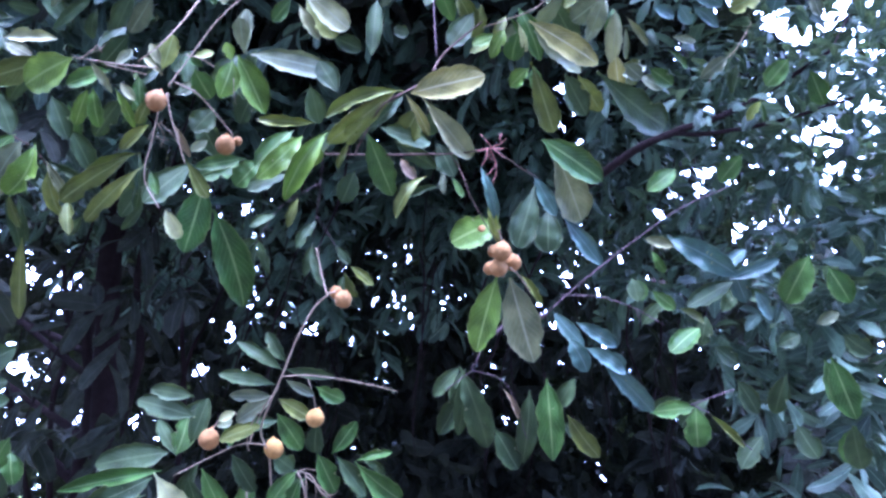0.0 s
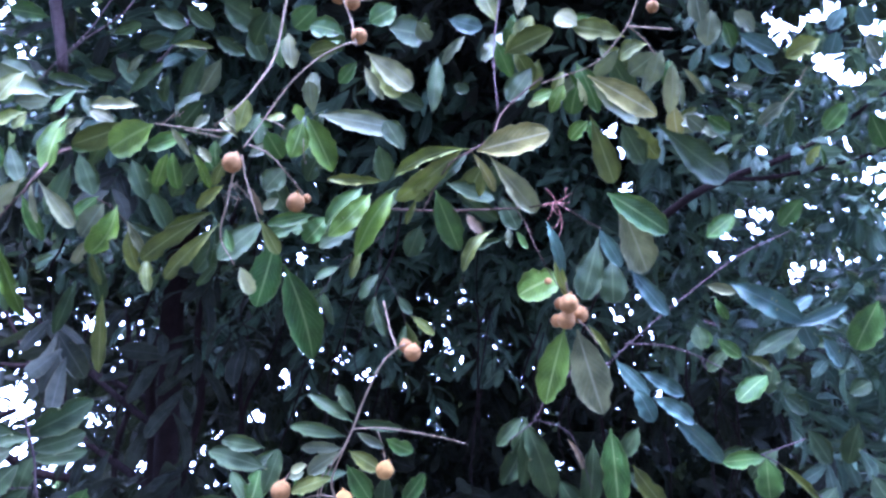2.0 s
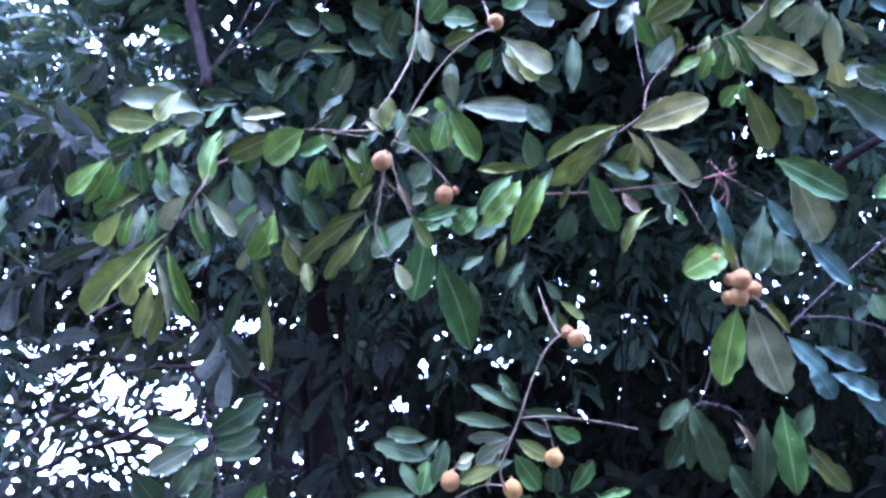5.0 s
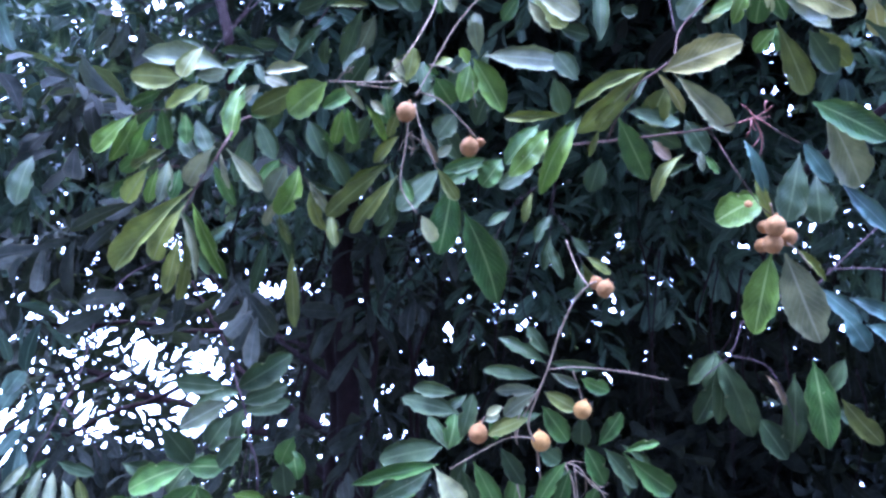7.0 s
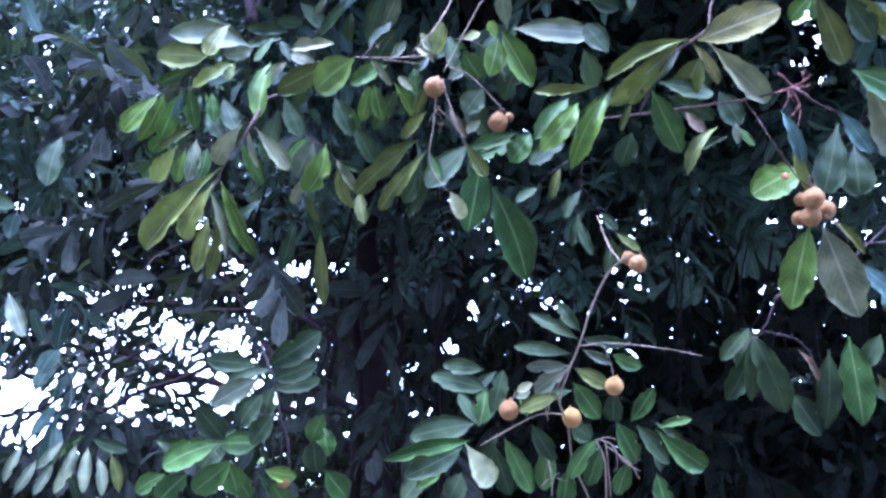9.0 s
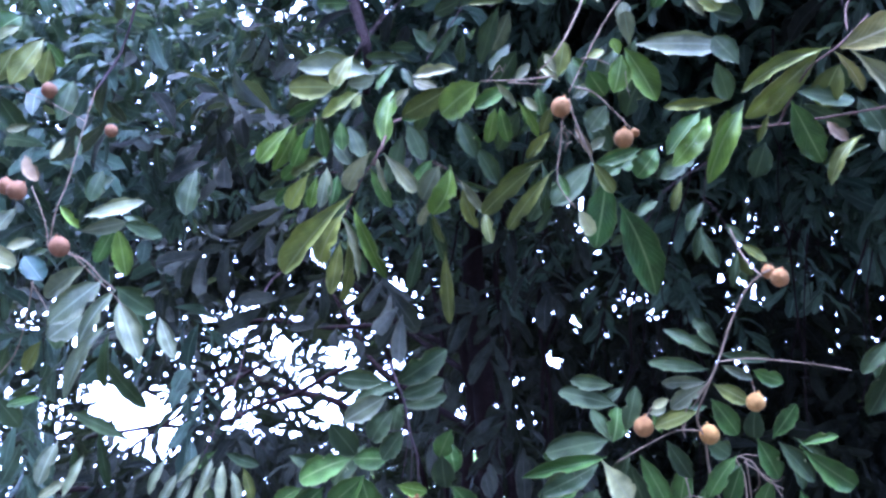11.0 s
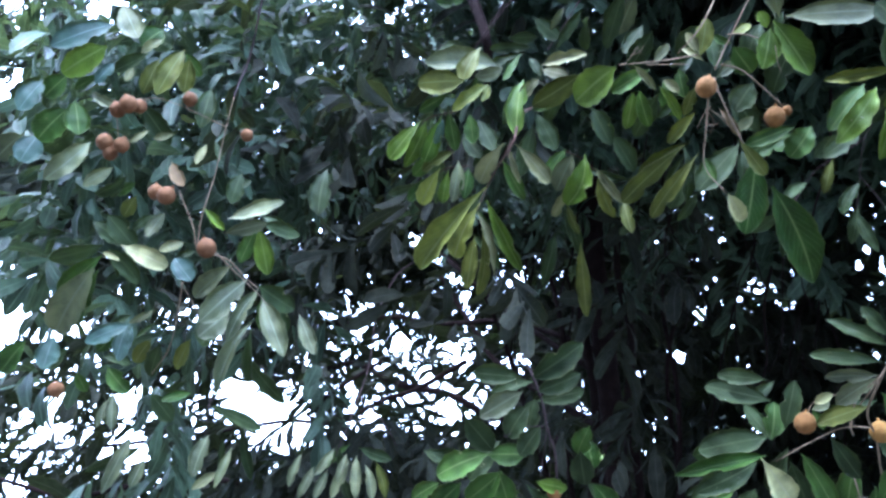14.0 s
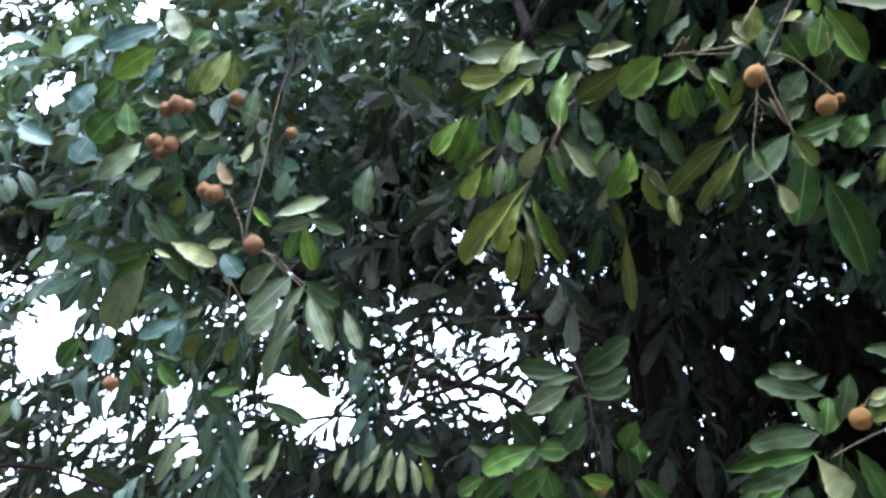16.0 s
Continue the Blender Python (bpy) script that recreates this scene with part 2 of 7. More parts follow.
SHAPES = {  # bend along, sideways sweep, fold at the midrib, wave of the edge, place of the widest part, fullness of the base and of the tip
    "flat": (0.06, 0.02, 0.10, 0.035, 0.54, 0.80, 0.72),
    "long": (0.08, -0.03, 0.13, 0.045, 0.52, 0.80, 0.78),
    "droop": (0.17, 0.03, 0.14, 0.045, 0.55, 0.85, 0.70),
    "spoon": (0.09, 0.03, 0.11, 0.040, 0.68, 1.30, 0.52),
    "sickle": (0.11, 0.11, 0.15, 0.045, 0.56, 0.90, 0.72),
    "hook": (0.15, -0.13, 0.17, 0.055, 0.62, 0.95, 0.58),
    "round": (0.07, 0.02, 0.10, 0.035, 0.55, 0.62, 0.55),
    "wavy": (0.10, -0.04, 0.14, 0.085, 0.55, 0.72, 0.64),
}
leaf_meshes = {}


def leaf_mesh(shape, colour, kind):
    """A closed leaf blade of length 1 along +y and width 1, with its upper and lower sheets and a short stalk. Each of its kinds bends,
    twists and ripples in its own way, and some have a bite out of one edge."""
    if (shape, colour, kind) in leaf_meshes:
        return leaf_meshes[shape, colour, kind]
    own = random.Random(f"{shape} {kind}")
    bend, sweep, fold, wave, widest, full_base, full_tip = SHAPES[shape]
    bend, fold = bend * own.uniform(0.4, 1.5), fold * own.uniform(0.4, 2.0)
    sweep += own.uniform(-0.04, 0.04)
    widest += own.uniform(-0.05, 0.05)
    twist, phase = own.uniform(-0.45, 0.45), own.uniform(0, 6)
    bite_at, bite_side, bite = own.uniform(0.35, 0.85), own.choice((-1, 1)), own.choice((0, 0.12, 0.25, 0.45))
    lean = own.uniform(0.90, 1.0), own.uniform(0.90, 1.0)
    n, cols = 19, (-1.0, -0.55, 0.0, 0.55, 1.0)
    bm = bmesh.new()
    uv = bm.loops.layers.uv.new("UVMap")
    sheets = []
    for lift in (0.0, -0.007):
        rows = []
        for i in range(n):
            u = 1 - (1 - i / (n - 1)) ** 1.25
            s = max(0.0, (u - 0.05) / 0.95)
            if s < widest:
                half = 0.5 * (1 - (1 - s / widest) ** 2) ** full_base
            else:
                half = 0.5 * max(0.0, 1 - ((s - widest) / (1 - widest)) ** 2.2) ** full_tip
            half = max(half, 0.035 if u < 0.5 else 0.012)
            mid = bend * 4 * u * (1 - u) * (1.0 - 0.35 * u)
            turn = twist * (u - 0.5)
            row = []
            for c in cols:
                ripple = wave * abs(c) * math.sin(u * 17 + phase + (1.3 if c > 0 else 0.0)) * half * 2
                rag = (1 + 0.045 * math.sin(u * 29 + phase * 2 + c * 3) + 0.03 * math.sin(u * 61 + phase * 5 + c)) * lean[c > 0]
                if abs(c) > 0.9 and c * bite_side > 0:
                    rag *= 1 - bite * math.exp(-((u - bite_at) / 0.06) ** 2)
                x, z = c * half * rag, abs(c) * half * fold + ripple * 0.5
                x, z = x * math.cos(turn) - z * math.sin(turn), x * 0.4 * math.sin(turn) + z * math.cos(turn)
                row.append((bm.verts.new((x + sweep * 8 * u * (1 - u), u, mid + z + lift)), (u, 0.5 + 0.5 * c)))
            rows.append(row)
        sheets.append(rows)

    def face(corners, index):
        f = bm.faces.new([c[0] for c in corners])
        f.material_index, f.smooth = index, True
        for loop, c in zip(f.loops, corners):
            loop[uv].uv = c[1]

    for index, rows in enumerate(sheets):
        for a, b in zip(rows, rows[1:]):
            for k in range(len(cols) - 1):
                quad = [a[k], a[k + 1], b[k + 1], b[k]]
                face(quad if index == 0 else quad[::-1], index)
    top, low = sheets
    rim = [r[0] for r in top] + [r[-1] for r in reversed(top)]
    rim_low = [r[0] for r in low] + [r[-1] for r in reversed(low)]
    for k in range(len(rim)):
        j = (k + 1) % len(rim)
        face([rim[j], rim[k], rim_low[k], rim_low[j]], 0)
    me = bpy.data.meshes.new("leaf")
    bm.to_mesh(me)
    bm.free()
    me.materials.append(TOPS[colour])
    me.materials.append(UNDER if colour in ("shade_toned", "dark", "mid", "fresh", "blue", "grey") else TOPS[colour])
    leaf_meshes[shape, colour, kind] = me
    return me


VIEW_SIDE = Vector((0.05, -0.35, 1.70))     # near the camera's path; the leaves are turned to it to face the view


def leaf(branch, colour, shape, base, tip, width, turn=0.0):
    """A leaf from base to tip, width metres wide, its face to the camera's side but for a turn about its midrib in
    degrees.
    """
    base, tip = Vector(base), Vector(tip)
    along = tip - base
    length = along.length
    along.normalize()
    face = VIEW_SIDE - (base + tip) / 2
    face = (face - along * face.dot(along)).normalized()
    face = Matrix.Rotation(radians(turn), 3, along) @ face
    side = along.cross(face)
    m = Matrix((side * width, along * length, face * length)).transposed().to_4x4()
    m.translation = base
    ob = new("leaf", leaf_mesh(shape, colour, random.randrange(5)))
    ob.parent = branch
    ob.matrix_basis = m
    return ob


fruit_meshes = []


def fruit(branch, place, radius, skin=None):
    """A round, thin-shelled fruit with a small cap where its stalk sits."""
    while len(fruit_meshes) < 3:
        bm, k = bmesh.new(), len(fruit_meshes)
        bmesh.ops.create_uvsphere(bm, u_segments=28, v_segments=18, radius=1.0)
        for v in bm.verts:
            d = v.co.normalized()
            v.co = d * (1 + 0.045 * noise.noise(d * 1.6 + Vector((k * 7, 0, 0))) + 0.008 * noise.noise(d * 11))
            v.co.z += 0.09 * max(0.0, d.z - 0.8) / 0.2
        tube(bm, [(0, 0, 1.0), (0.02, 0.01, 1.16), (0.05, 0.02, 1.3)], 0.20, 0.10, 8)
        bm.transform(Matrix.Scale(0.013, 4))
        me = bpy.data.meshes.new("fruit")
        bm.to_mesh(me)
        bm.free()
        me.materials.append(FRUIT)
        me.shade_smooth()
        fruit_meshes.append(me)
    ob = new("fruit", random.choice(fruit_meshes))
    if skin:
        ob.material_slots[0].link = "OBJECT"
        ob.material_slots[0].material = skin
    ob.parent = branch
    ob.matrix_basis = (Matrix.Translation(place) @ Euler((random.uniform(-0.5, 0.5), random.uniform(-0.5, 0.5), random.uniform(0, 6))).to_matrix().to_4x4()
                       @ Matrix.Scale(radius / 0.013, 4))
    return ob


def branch(name, label, *stems, bark=None):
    """A branch of the fruit tree: its stem and side twigs, each a run of places with the radius at its start and end."""
    main = None
    for *points, r0, r1 in stems:
        bm = bmesh.new()
        tube(bm, points, r0, r1)
        if main:
            part("twig", bm, bark or TWIG, main)
        else:
            main = part(name, bm, bark or TWIG, tree, label)
    return main


# ---- leaves by the thousand: inner crown, far trees ----
BLADE_U, BLADE_W = (0.0, 0.25, 0.58, 0.87, 1.0), (0.03, 0.29, 0.48, 0.38, 0.06)


def blades(name, base, along, face, length, width, material, parent, label="", droop=0.12):
    """One mesh of many folded, drooping leaf blades (arrays of places, ways, faces, sizes)."""
    n = len(base)
    along = along / np.linalg.norm(along, axis=1, keepdims=True)
    side = np.cross(along, face)
    side /= np.linalg.norm(side, axis=1, keepdims=True) + 1e-9
    up = np.cross(side, along)
    verts, uvs = [], []
    for u, w in zip(BLADE_U, BLADE_W):
        for c in (-1, 0, 1):
            verts.append(base + along * (u * length)[:, None] + side * (c * w * width)[:, None]
                         + up * ((abs(c) * w * 0.25 * width) + droop * length * 4 * u * (1 - u))[:, None])
            uvs.append((u, 0.5 + 0.5 * c))
    verts = np.stack(verts, 1).reshape(-1, 3)
    quads = np.array([(3 * r + k, 3 * r + k + 1, 3 * r + k + 4, 3 * r + k + 3) for r in range(4) for k in range(2)])
    faces = (quads[None] + 15 * np.arange(n)[:, None, None]).reshape(-1, 4)
    me = bpy.data.meshes.new(name)
    me.vertices.add(len(verts))
    me.vertices.foreach_set("co", verts.ravel().astype(np.float32))
    me.loops.add(faces.size)
    me.loops.foreach_set("vertex_index", faces.ravel().astype(np.int32))
    me.polygons.add(len(faces))
    me.polygons.foreach_set("loop_start", np.arange(0, faces.size, 4).astype(np.int32))
    me.update(calc_edges=True)
    me.uv_layers.new(name="UVMap").data.foreach_set("uv", np.array(uvs)[faces.ravel() % 15].ravel().astype(np.float32))
    me.shade_smooth()
    me.materials.append(material)
    ob = new(name, me)
    if parent:
        ob.parent = parent
    return tagged(ob, label, kind="stuff")


def sprays(rng, centre, radii, count, leaves=9, size=0.10, hang=0.5, outward=(0, -1, 0.2), turned=None, lift=0.8, slim=1.0):
    """Leafy twigs scattered in an ellipsoid, or in a box turned by some degrees: on each a run of paired leaflets that spread and hang."""
    if turned is None:
        p = rng.normal(size=(count, 3))
        p *= rng.random((count, 1)) ** (1 / 2.2) / np.linalg.norm(p, axis=1, keepdims=True)
        p = p * np.array(radii)
    else:
        c, s = np.cos(np.radians(turned)), np.sin(np.radians(turned))
        p = rng.uniform(-1, 1, (count, 3)) * np.array(radii) @ np.array(((c, s, 0), (-s, c, 0), (0, 0, 1)))
    p = p + np.array(centre)
    axis = rng.normal(size=(count, 3)) * 0.8 + np.array(outward) + np.array((0, 0, -hang))
    axis /= np.linalg.norm(axis, axis=1, keepdims=True)
    b, a, f, l = [], [], [], []
    sideways = np.cross(axis, rng.normal(size=(count, 3)))
    sideways /= np.linalg.norm(sideways, axis=1, keepdims=True)
    for k in range(leaves):
        s = (k % 2) * 2 - 1
        at = p + axis * (0.022 * k * size / 0.1)
        way = axis * (0.45 + 0.06 * k) + sideways * s * (1.0 - 0.05 * k) + rng.normal(size=(count, 3)) * 0.28 + np.array((0, 0, -hang * 0.7))
        face = np.cross(axis, sideways) * 0.6 + np.array((0, -0.35, lift)) + rng.normal(size=(count, 3)) * 0.45
        b.append(at), a.append(way), f.append(face)
        l.append(size * rng.uniform(0.6, 1.25, count))
    l = np.concatenate(l)
    return np.concatenate(b), np.concatenate(a), np.concatenate(f), l, l * slim * rng.uniform(0.26, 0.38, len(l))


sight_gaps = []


def sight_gap(a, b, ra, rb):
    """A thin place in the crown along a camera sight line, from a to b with its radius at both; few leaves are kept in
    it.
    """
    sight_gaps.append((np.array(a), np.array(b), ra, rb))


def leaf_mass(name, rng, regions, material, parent, label=""):
    """Several scattered regions of leafy twigs in one mesh; few leaves are kept in the gaps cut along the camera's
    sight lines.
    """
    got = [np.concatenate(x) for x in zip(*(sprays(rng, **r) for r in regions))]
    middle = got[0] + got[1] / np.linalg.norm(got[1], axis=1, keepdims=True) * got[3][:, None] * 0.5
    keep = np.ones(len(middle), bool)
    for a, b, ra, rb in sight_gaps:
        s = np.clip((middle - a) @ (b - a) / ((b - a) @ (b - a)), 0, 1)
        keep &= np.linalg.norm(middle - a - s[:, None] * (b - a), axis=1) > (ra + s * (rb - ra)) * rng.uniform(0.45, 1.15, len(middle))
    return blades(name, *(x[keep] for x in got), material, parent, label)

# ---- ground, added light-blocking walls, far things ----
def slope(x, y):
    """How far the ground is dropped at a place, so that the camera sees sky low down past the tree."""
    return 0.16 * max(0.0, 0.53 * y - 0.85 * x - 4.5)


bm = bmesh.new()
bmesh.ops.create_grid(bm, x_segments=60, y_segments=60, size=1.0)
for v in bm.verts:
    r = max(abs(v.co.x), abs(v.co.y))
    v.co *= 900 * r ** 3 + 8
    v.co.z = 0.05 * noise.noise(v.co * 0.6) - 0.03 - slope(v.co.x, v.co.y)
tagged(mesh_object("ground", bm, EARTH), "brown ground under the tree, toned for bounced light", "ground", kind="structure")


def box(bm, x0, x1, y0, y1, z0, z1, bevel=0.0):
    made = bmesh.ops.create_cube(bm, size=1.0, matrix=Matrix.Translation(((x0 + x1) / 2, (y0 + y1) / 2, (z0 + z1) / 2))
                                 @ Matrix.Diagonal((x1 - x0, y1 - y0, z1 - z0, 1)))
    if bevel:
        edges = {e for v in made["verts"] for e in v.link_edges}
        bmesh.ops.bevel(bm, geom=list(edges), offset=bevel, segments=2, affect="EDGES")


# unseen walls, added to keep low sky light off the inner crown
bm = bmesh.new()
box(bm, -12, 12, -5.3, -5.0, -1.0, 10.5, 0.02)
tagged(mesh_object("sky_block_south", bm, PLASTER, smooth=False), "tall unseen wall added to block low sky light", "wall", kind="structure")

bm = bmesh.new()
box(bm, 6.5, 6.8, -5.0, 2.5, -0.1, 5.0, 0.02)
tagged(mesh_object("sky_block_east", bm, PLASTER, smooth=False), "unseen side wall added to block sky light", "wall", kind="structure")
bm = bmesh.new()
box(bm, -9.3, -9.0, -5.0, -0.6, -1.0, 6.0, 0.02)
tagged(mesh_object("sky_block_west", bm, PLASTER, smooth=False), "unseen side wall added to block sky light", "wall", kind="structure")

# the fruit tree
tree = tagged(new("fruit_tree"), "large evergreen fruit tree with hanging leafy branches and brown fruit", "tree")
rng = np.random.default_rng(5)


def limb(name, points, r0, r1, label="", parent=None, bark=BARK):
    bm = bmesh.new()
    tube(bm, points, r0, r1, sides=12, knots=0.10, steps=8)
    return part(name, bm, bark, parent or tree, label)


limb("trunk", [(-1.030, 3.020, -0.120), (-1.026, 2.825, 0.108), (-1.014, 2.452, 1.078), (-1.012, 2.217, 1.622), (-1.020, 2.113, 1.928), (-1.048, 2.052, 2.249), (-1.077, 2.146, 2.771), (-1.067, 2.286, 3.690)], 0.036, 0.028, "slender dark furrowed trunk")
limb("limb", [(0.133, 1.599, 2.205), (0.180, 1.446, 2.196), (0.242, 1.385, 2.227), (0.311, 1.377, 2.262), (0.401, 1.369, 2.300), (0.503, 1.399, 2.382), (0.621, 1.423, 2.483)], 0.009, 0.004)
limb("limb", [(0.301, 1.378, 2.257), (0.353, 1.380, 2.259), (0.444, 1.379, 2.279), (0.526, 1.375, 2.305), (0.658, 1.411, 2.376)], 0.005, 0.003)
limb("limb", [(-1.021, 1.156, 2.636), (-0.974, 1.159, 2.522), (-0.927, 1.160, 2.413), (-0.885, 1.157, 2.309), (-0.948, 1.264, 2.292)], 0.013, 0.008)
limb("limb", [(-1.049, 2.187, 1.842), (-1.365, 2.301, 2.014), (-1.560, 2.302, 2.148), (-1.650, 2.245, 2.230), (-1.868, 2.346, 2.372)], 0.010, 0.006)
limb("limb", [(-1.043, 2.240, 1.686), (-1.509, 2.402, 1.899), (-1.715, 2.496, 2.074), (-1.873, 2.490, 2.266)], 0.012, 0.006)
limb("limb", [(-1.062, 2.214, 1.914), (-1.453, 2.371, 2.048), (-1.813, 2.465, 2.069), (-2.097, 2.470, 2.101), (-2.377, 2.494, 2.081), (-2.628, 2.408, 2.088), (-3.134, 2.475, 2.046)], 0.011, 0.007)
limb("limb", [(-1.058, 2.337, 1.546), (-1.420, 2.492, 1.717), (-1.622, 2.526, 1.742), (-1.754, 2.463, 1.802), (-2.011, 2.476, 1.838), (-2.241, 2.485, 1.911), (-2.505, 2.516, 1.886), (-2.714, 2.425, 1.951), (-3.247, 2.470, 1.947)], 0.016, 0.010)
limb("limb", [(-1.632, 2.361, 1.908), (-1.845, 2.371, 1.804), (-1.949, 2.313, 1.752), (-2.157, 2.322, 1.660), (-2.296, 2.223, 1.652), (-2.625, 2.137, 1.582), (-3.081, 1.847, 1.460), (-3.531, 1.534, 1.412)], 0.010, 0.006)
limb("limb", [(-2.005, 1.877, 1.413), (-2.118, 1.788, 1.432), (-2.249, 1.706, 1.390), (-2.379, 1.616, 1.378), (-2.511, 1.536, 1.331), (-2.723, 1.367, 1.370), (-2.896, 1.249, 1.347)], 0.009, 0.006)
limb("limb", [(-2.001, 2.350, 1.902), (-2.148, 2.285, 1.782), (-2.259, 2.238, 1.687), (-2.427, 2.173, 1.525), (-2.526, 2.162, 1.351)], 0.008, 0.005)
limb("limb", [(-2.551, 2.095, 1.852), (-2.397, 2.238, 1.768), (-2.189, 2.421, 1.680)], 0.006, 0.003)
limb("limb", [(-0.952, 2.616, 1.477), (-0.931, 2.507, 1.827), (-0.954, 2.419, 2.068), (-0.978, 2.466, 2.235)], 0.008, 0.006)
limb("limb", [(-1.004, 2.836, 1.500), (-1.023, 2.694, 1.858), (-1.002, 2.645, 2.041), (-0.962, 2.634, 2.154), (-0.966, 2.801, 2.404)], 0.008, 0.005)
limb("limb", [(-1.374, 2.557, 1.524), (-1.453, 2.362, 1.910), (-1.489, 2.286, 2.050), (-1.528, 2.221, 2.153)], 0.010, 0.004)
limb("stem", [(-1.126, 2.822, -0.100), (-1.126, 2.662, 0.499), (-1.101, 2.296, 1.462), (-1.073, 2.200, 1.777), (-1.095, 2.121, 1.995), (-1.082, 2.101, 2.232), (-1.219, 2.160, 2.584)], 0.019, 0.012)
limb("stem", [(-1.029, 2.975, -0.100), (-1.029, 2.815, 0.467), (-1.006, 2.434, 1.471), (-1.007, 2.283, 1.758), (-0.981, 2.228, 1.953), (-1.023, 2.185, 2.205), (-0.992, 2.229, 2.604)], 0.015, 0.009)
limb("stem", [(-1.219, 2.425, 1.452), (-1.240, 2.308, 1.785), (-1.213, 2.261, 1.954), (-1.293, 2.253, 2.230)], 0.009, 0.007)
# boughs that carry the hanging branches
limb("bough", [(-1.07, 2.25, 3.60), (-0.95, 1.90, 3.50), (-0.70, 1.45, 3.10), (-0.45, 1.10, 2.78), (-0.39, 0.96, 2.50)], 0.020, 0.006)
limb("bough", [(-0.70, 1.45, 3.10), (-0.30, 1.25, 3.00), (0.05, 1.05, 2.80), (0.09, 0.93, 2.52)], 0.012, 0.005)
limb("bough", [(-1.07, 2.20, 3.40), (-1.10, 1.70, 3.25), (-1.06, 1.30, 2.95), (-1.021, 1.156, 2.636)], 0.018, 0.013)
limb("bough", [(-1.08, 2.15, 2.90), (-1.30, 1.80, 3.02), (-1.50, 1.40, 2.97), (-1.603, 1.187, 2.736)], 0.014, 0.005)
limb("bough", [(-1.07, 2.28, 3.65), (-0.20, 2.20, 3.65), (0.60, 1.90, 3.35), (0.95, 1.75, 2.80), (1.00, 1.75, 2.00)], 0.024, 0.006)
limb("bough", [(-1.014, 2.45, 1.05), (-0.70, 1.90, 0.95), (-0.40, 1.40, 1.12), (-0.28, 1.20, 1.35), (-0.245, 1.147, 1.528)], 0.014, 0.003)
for run in (((-0.39, 0.96, 2.50), (-0.372, 0.91, 2.38), (-0.364, 0.878, 2.274)),
            ((-0.39, 0.96, 2.50), (-0.36, 0.90, 2.40), (-0.343, 0.871, 2.306)),
            ((0.09, 0.93, 2.52), (0.09, 0.89, 2.38), (0.087, 0.860, 2.258)),
            ((-0.12, 1.14, 2.90), (-0.10, 1.02, 2.62), (-0.102, 0.951, 2.351)),
            ((0.90, 1.72, 2.95), (0.72, 1.50, 2.66), (0.621, 1.423, 2.483)),
            ((0.071, 1.213, 1.851), (0.03, 1.232, 1.848), (-0.015, 1.235, 1.813)),
            ((-1.56, 2.302, 2.148), (-1.45, 1.90, 2.15), (-1.33, 1.55, 2.00), (-1.282, 1.413, 1.851)),
            ((-0.28, 1.20, 1.35), (-0.25, 1.15, 1.44), (-0.223, 1.131, 1.530)),
            ((-0.70, 1.90, 0.95), (-0.72, 1.40, 1.15), (-0.697, 1.189, 1.489))):
    limb("twig", run, 0.004, 0.0022, bark=DARK_TWIG)
limb("twig", [(-0.102, 0.951, 2.351), (-0.106, 0.944, 2.264), (-0.106, 0.935, 2.182), (-0.094, 0.923, 2.086)], 0.0010, 0.0008, bark=DARK_TWIG)
limb("twig", [(-1.603, 1.187, 2.736), (-1.433, 1.053, 2.372), (-1.159, 0.828, 2.116), (-1.015, 0.715, 2.008)], 0.0035, 0.0012)
limb("twig", [(-0.042, 0.938, 2.152), (-0.071, 0.944, 2.126), (-0.090, 0.925, 2.086), (-0.094, 0.874, 2.022)], 0.0014, 0.0009, bark=SHOOT)
# sky gaps set along lines from the camera, to fit its view
sight_gap((-2.371, 2.245, 1.619), (-2.891, 2.759, 1.641), 0.138, 0.172)
sight_gap((-2.485, 2.123, 1.727), (-3.033, 2.608, 1.774), 0.070, 0.086)
sight_gap((-1.792, 2.551, 1.950), (-2.175, 3.137, 2.050), 0.074, 0.092)
sight_gap((-1.831, 2.580, 1.787), (-2.223, 3.173, 1.849), 0.076, 0.094)
sight_gap((-1.616, 2.675, 1.963), (-1.957, 3.291, 2.066), 0.055, 0.067)
sight_gap((-3.140, 1.747, 1.437), (-3.842, 2.143, 1.415), 0.078, 0.096)
sight_gap((-2.962, 1.869, 1.460), (-3.623, 2.293, 1.444), 0.091, 0.113)
sight_gap((-2.843, 1.889, 1.650), (-3.475, 2.319, 1.678), 0.064, 0.079)
sight_gap((-2.714, 2.039, 1.492), (-3.315, 2.504, 1.484), 0.082, 0.101)
sight_gap((-2.053, 2.387, 1.875), (-2.497, 2.934, 1.958), 0.028, 0.035)
sight_gap((-3.231, 1.532, 1.855), (-3.956, 1.877, 1.932), 0.078, 0.096)
sight_gap((-3.156, 1.562, 1.926), (-3.862, 1.914, 2.020), 0.074, 0.092)
sight_gap((-2.129, 2.360, 1.794), (-2.592, 2.901, 1.857), 0.044, 0.055)
sight_gap((-3.182, 1.667, 1.575), (-3.895, 2.044, 1.586), 0.074, 0.092)
sight_gap((-2.198, 2.219, 2.051), (-2.677, 2.726, 2.175), 0.029, 0.036)
sight_gap((-1.729, 2.504, 2.214), (-2.096, 3.079, 2.377), 0.046, 0.057)
sight_gap((-1.145, 1.359, 2.498), (-3.273, 3.818, 4.339), 0.026, 0.076)
sight_gap((-0.884, 1.352, 2.625), (-2.505, 3.796, 4.713), 0.022, 0.064)
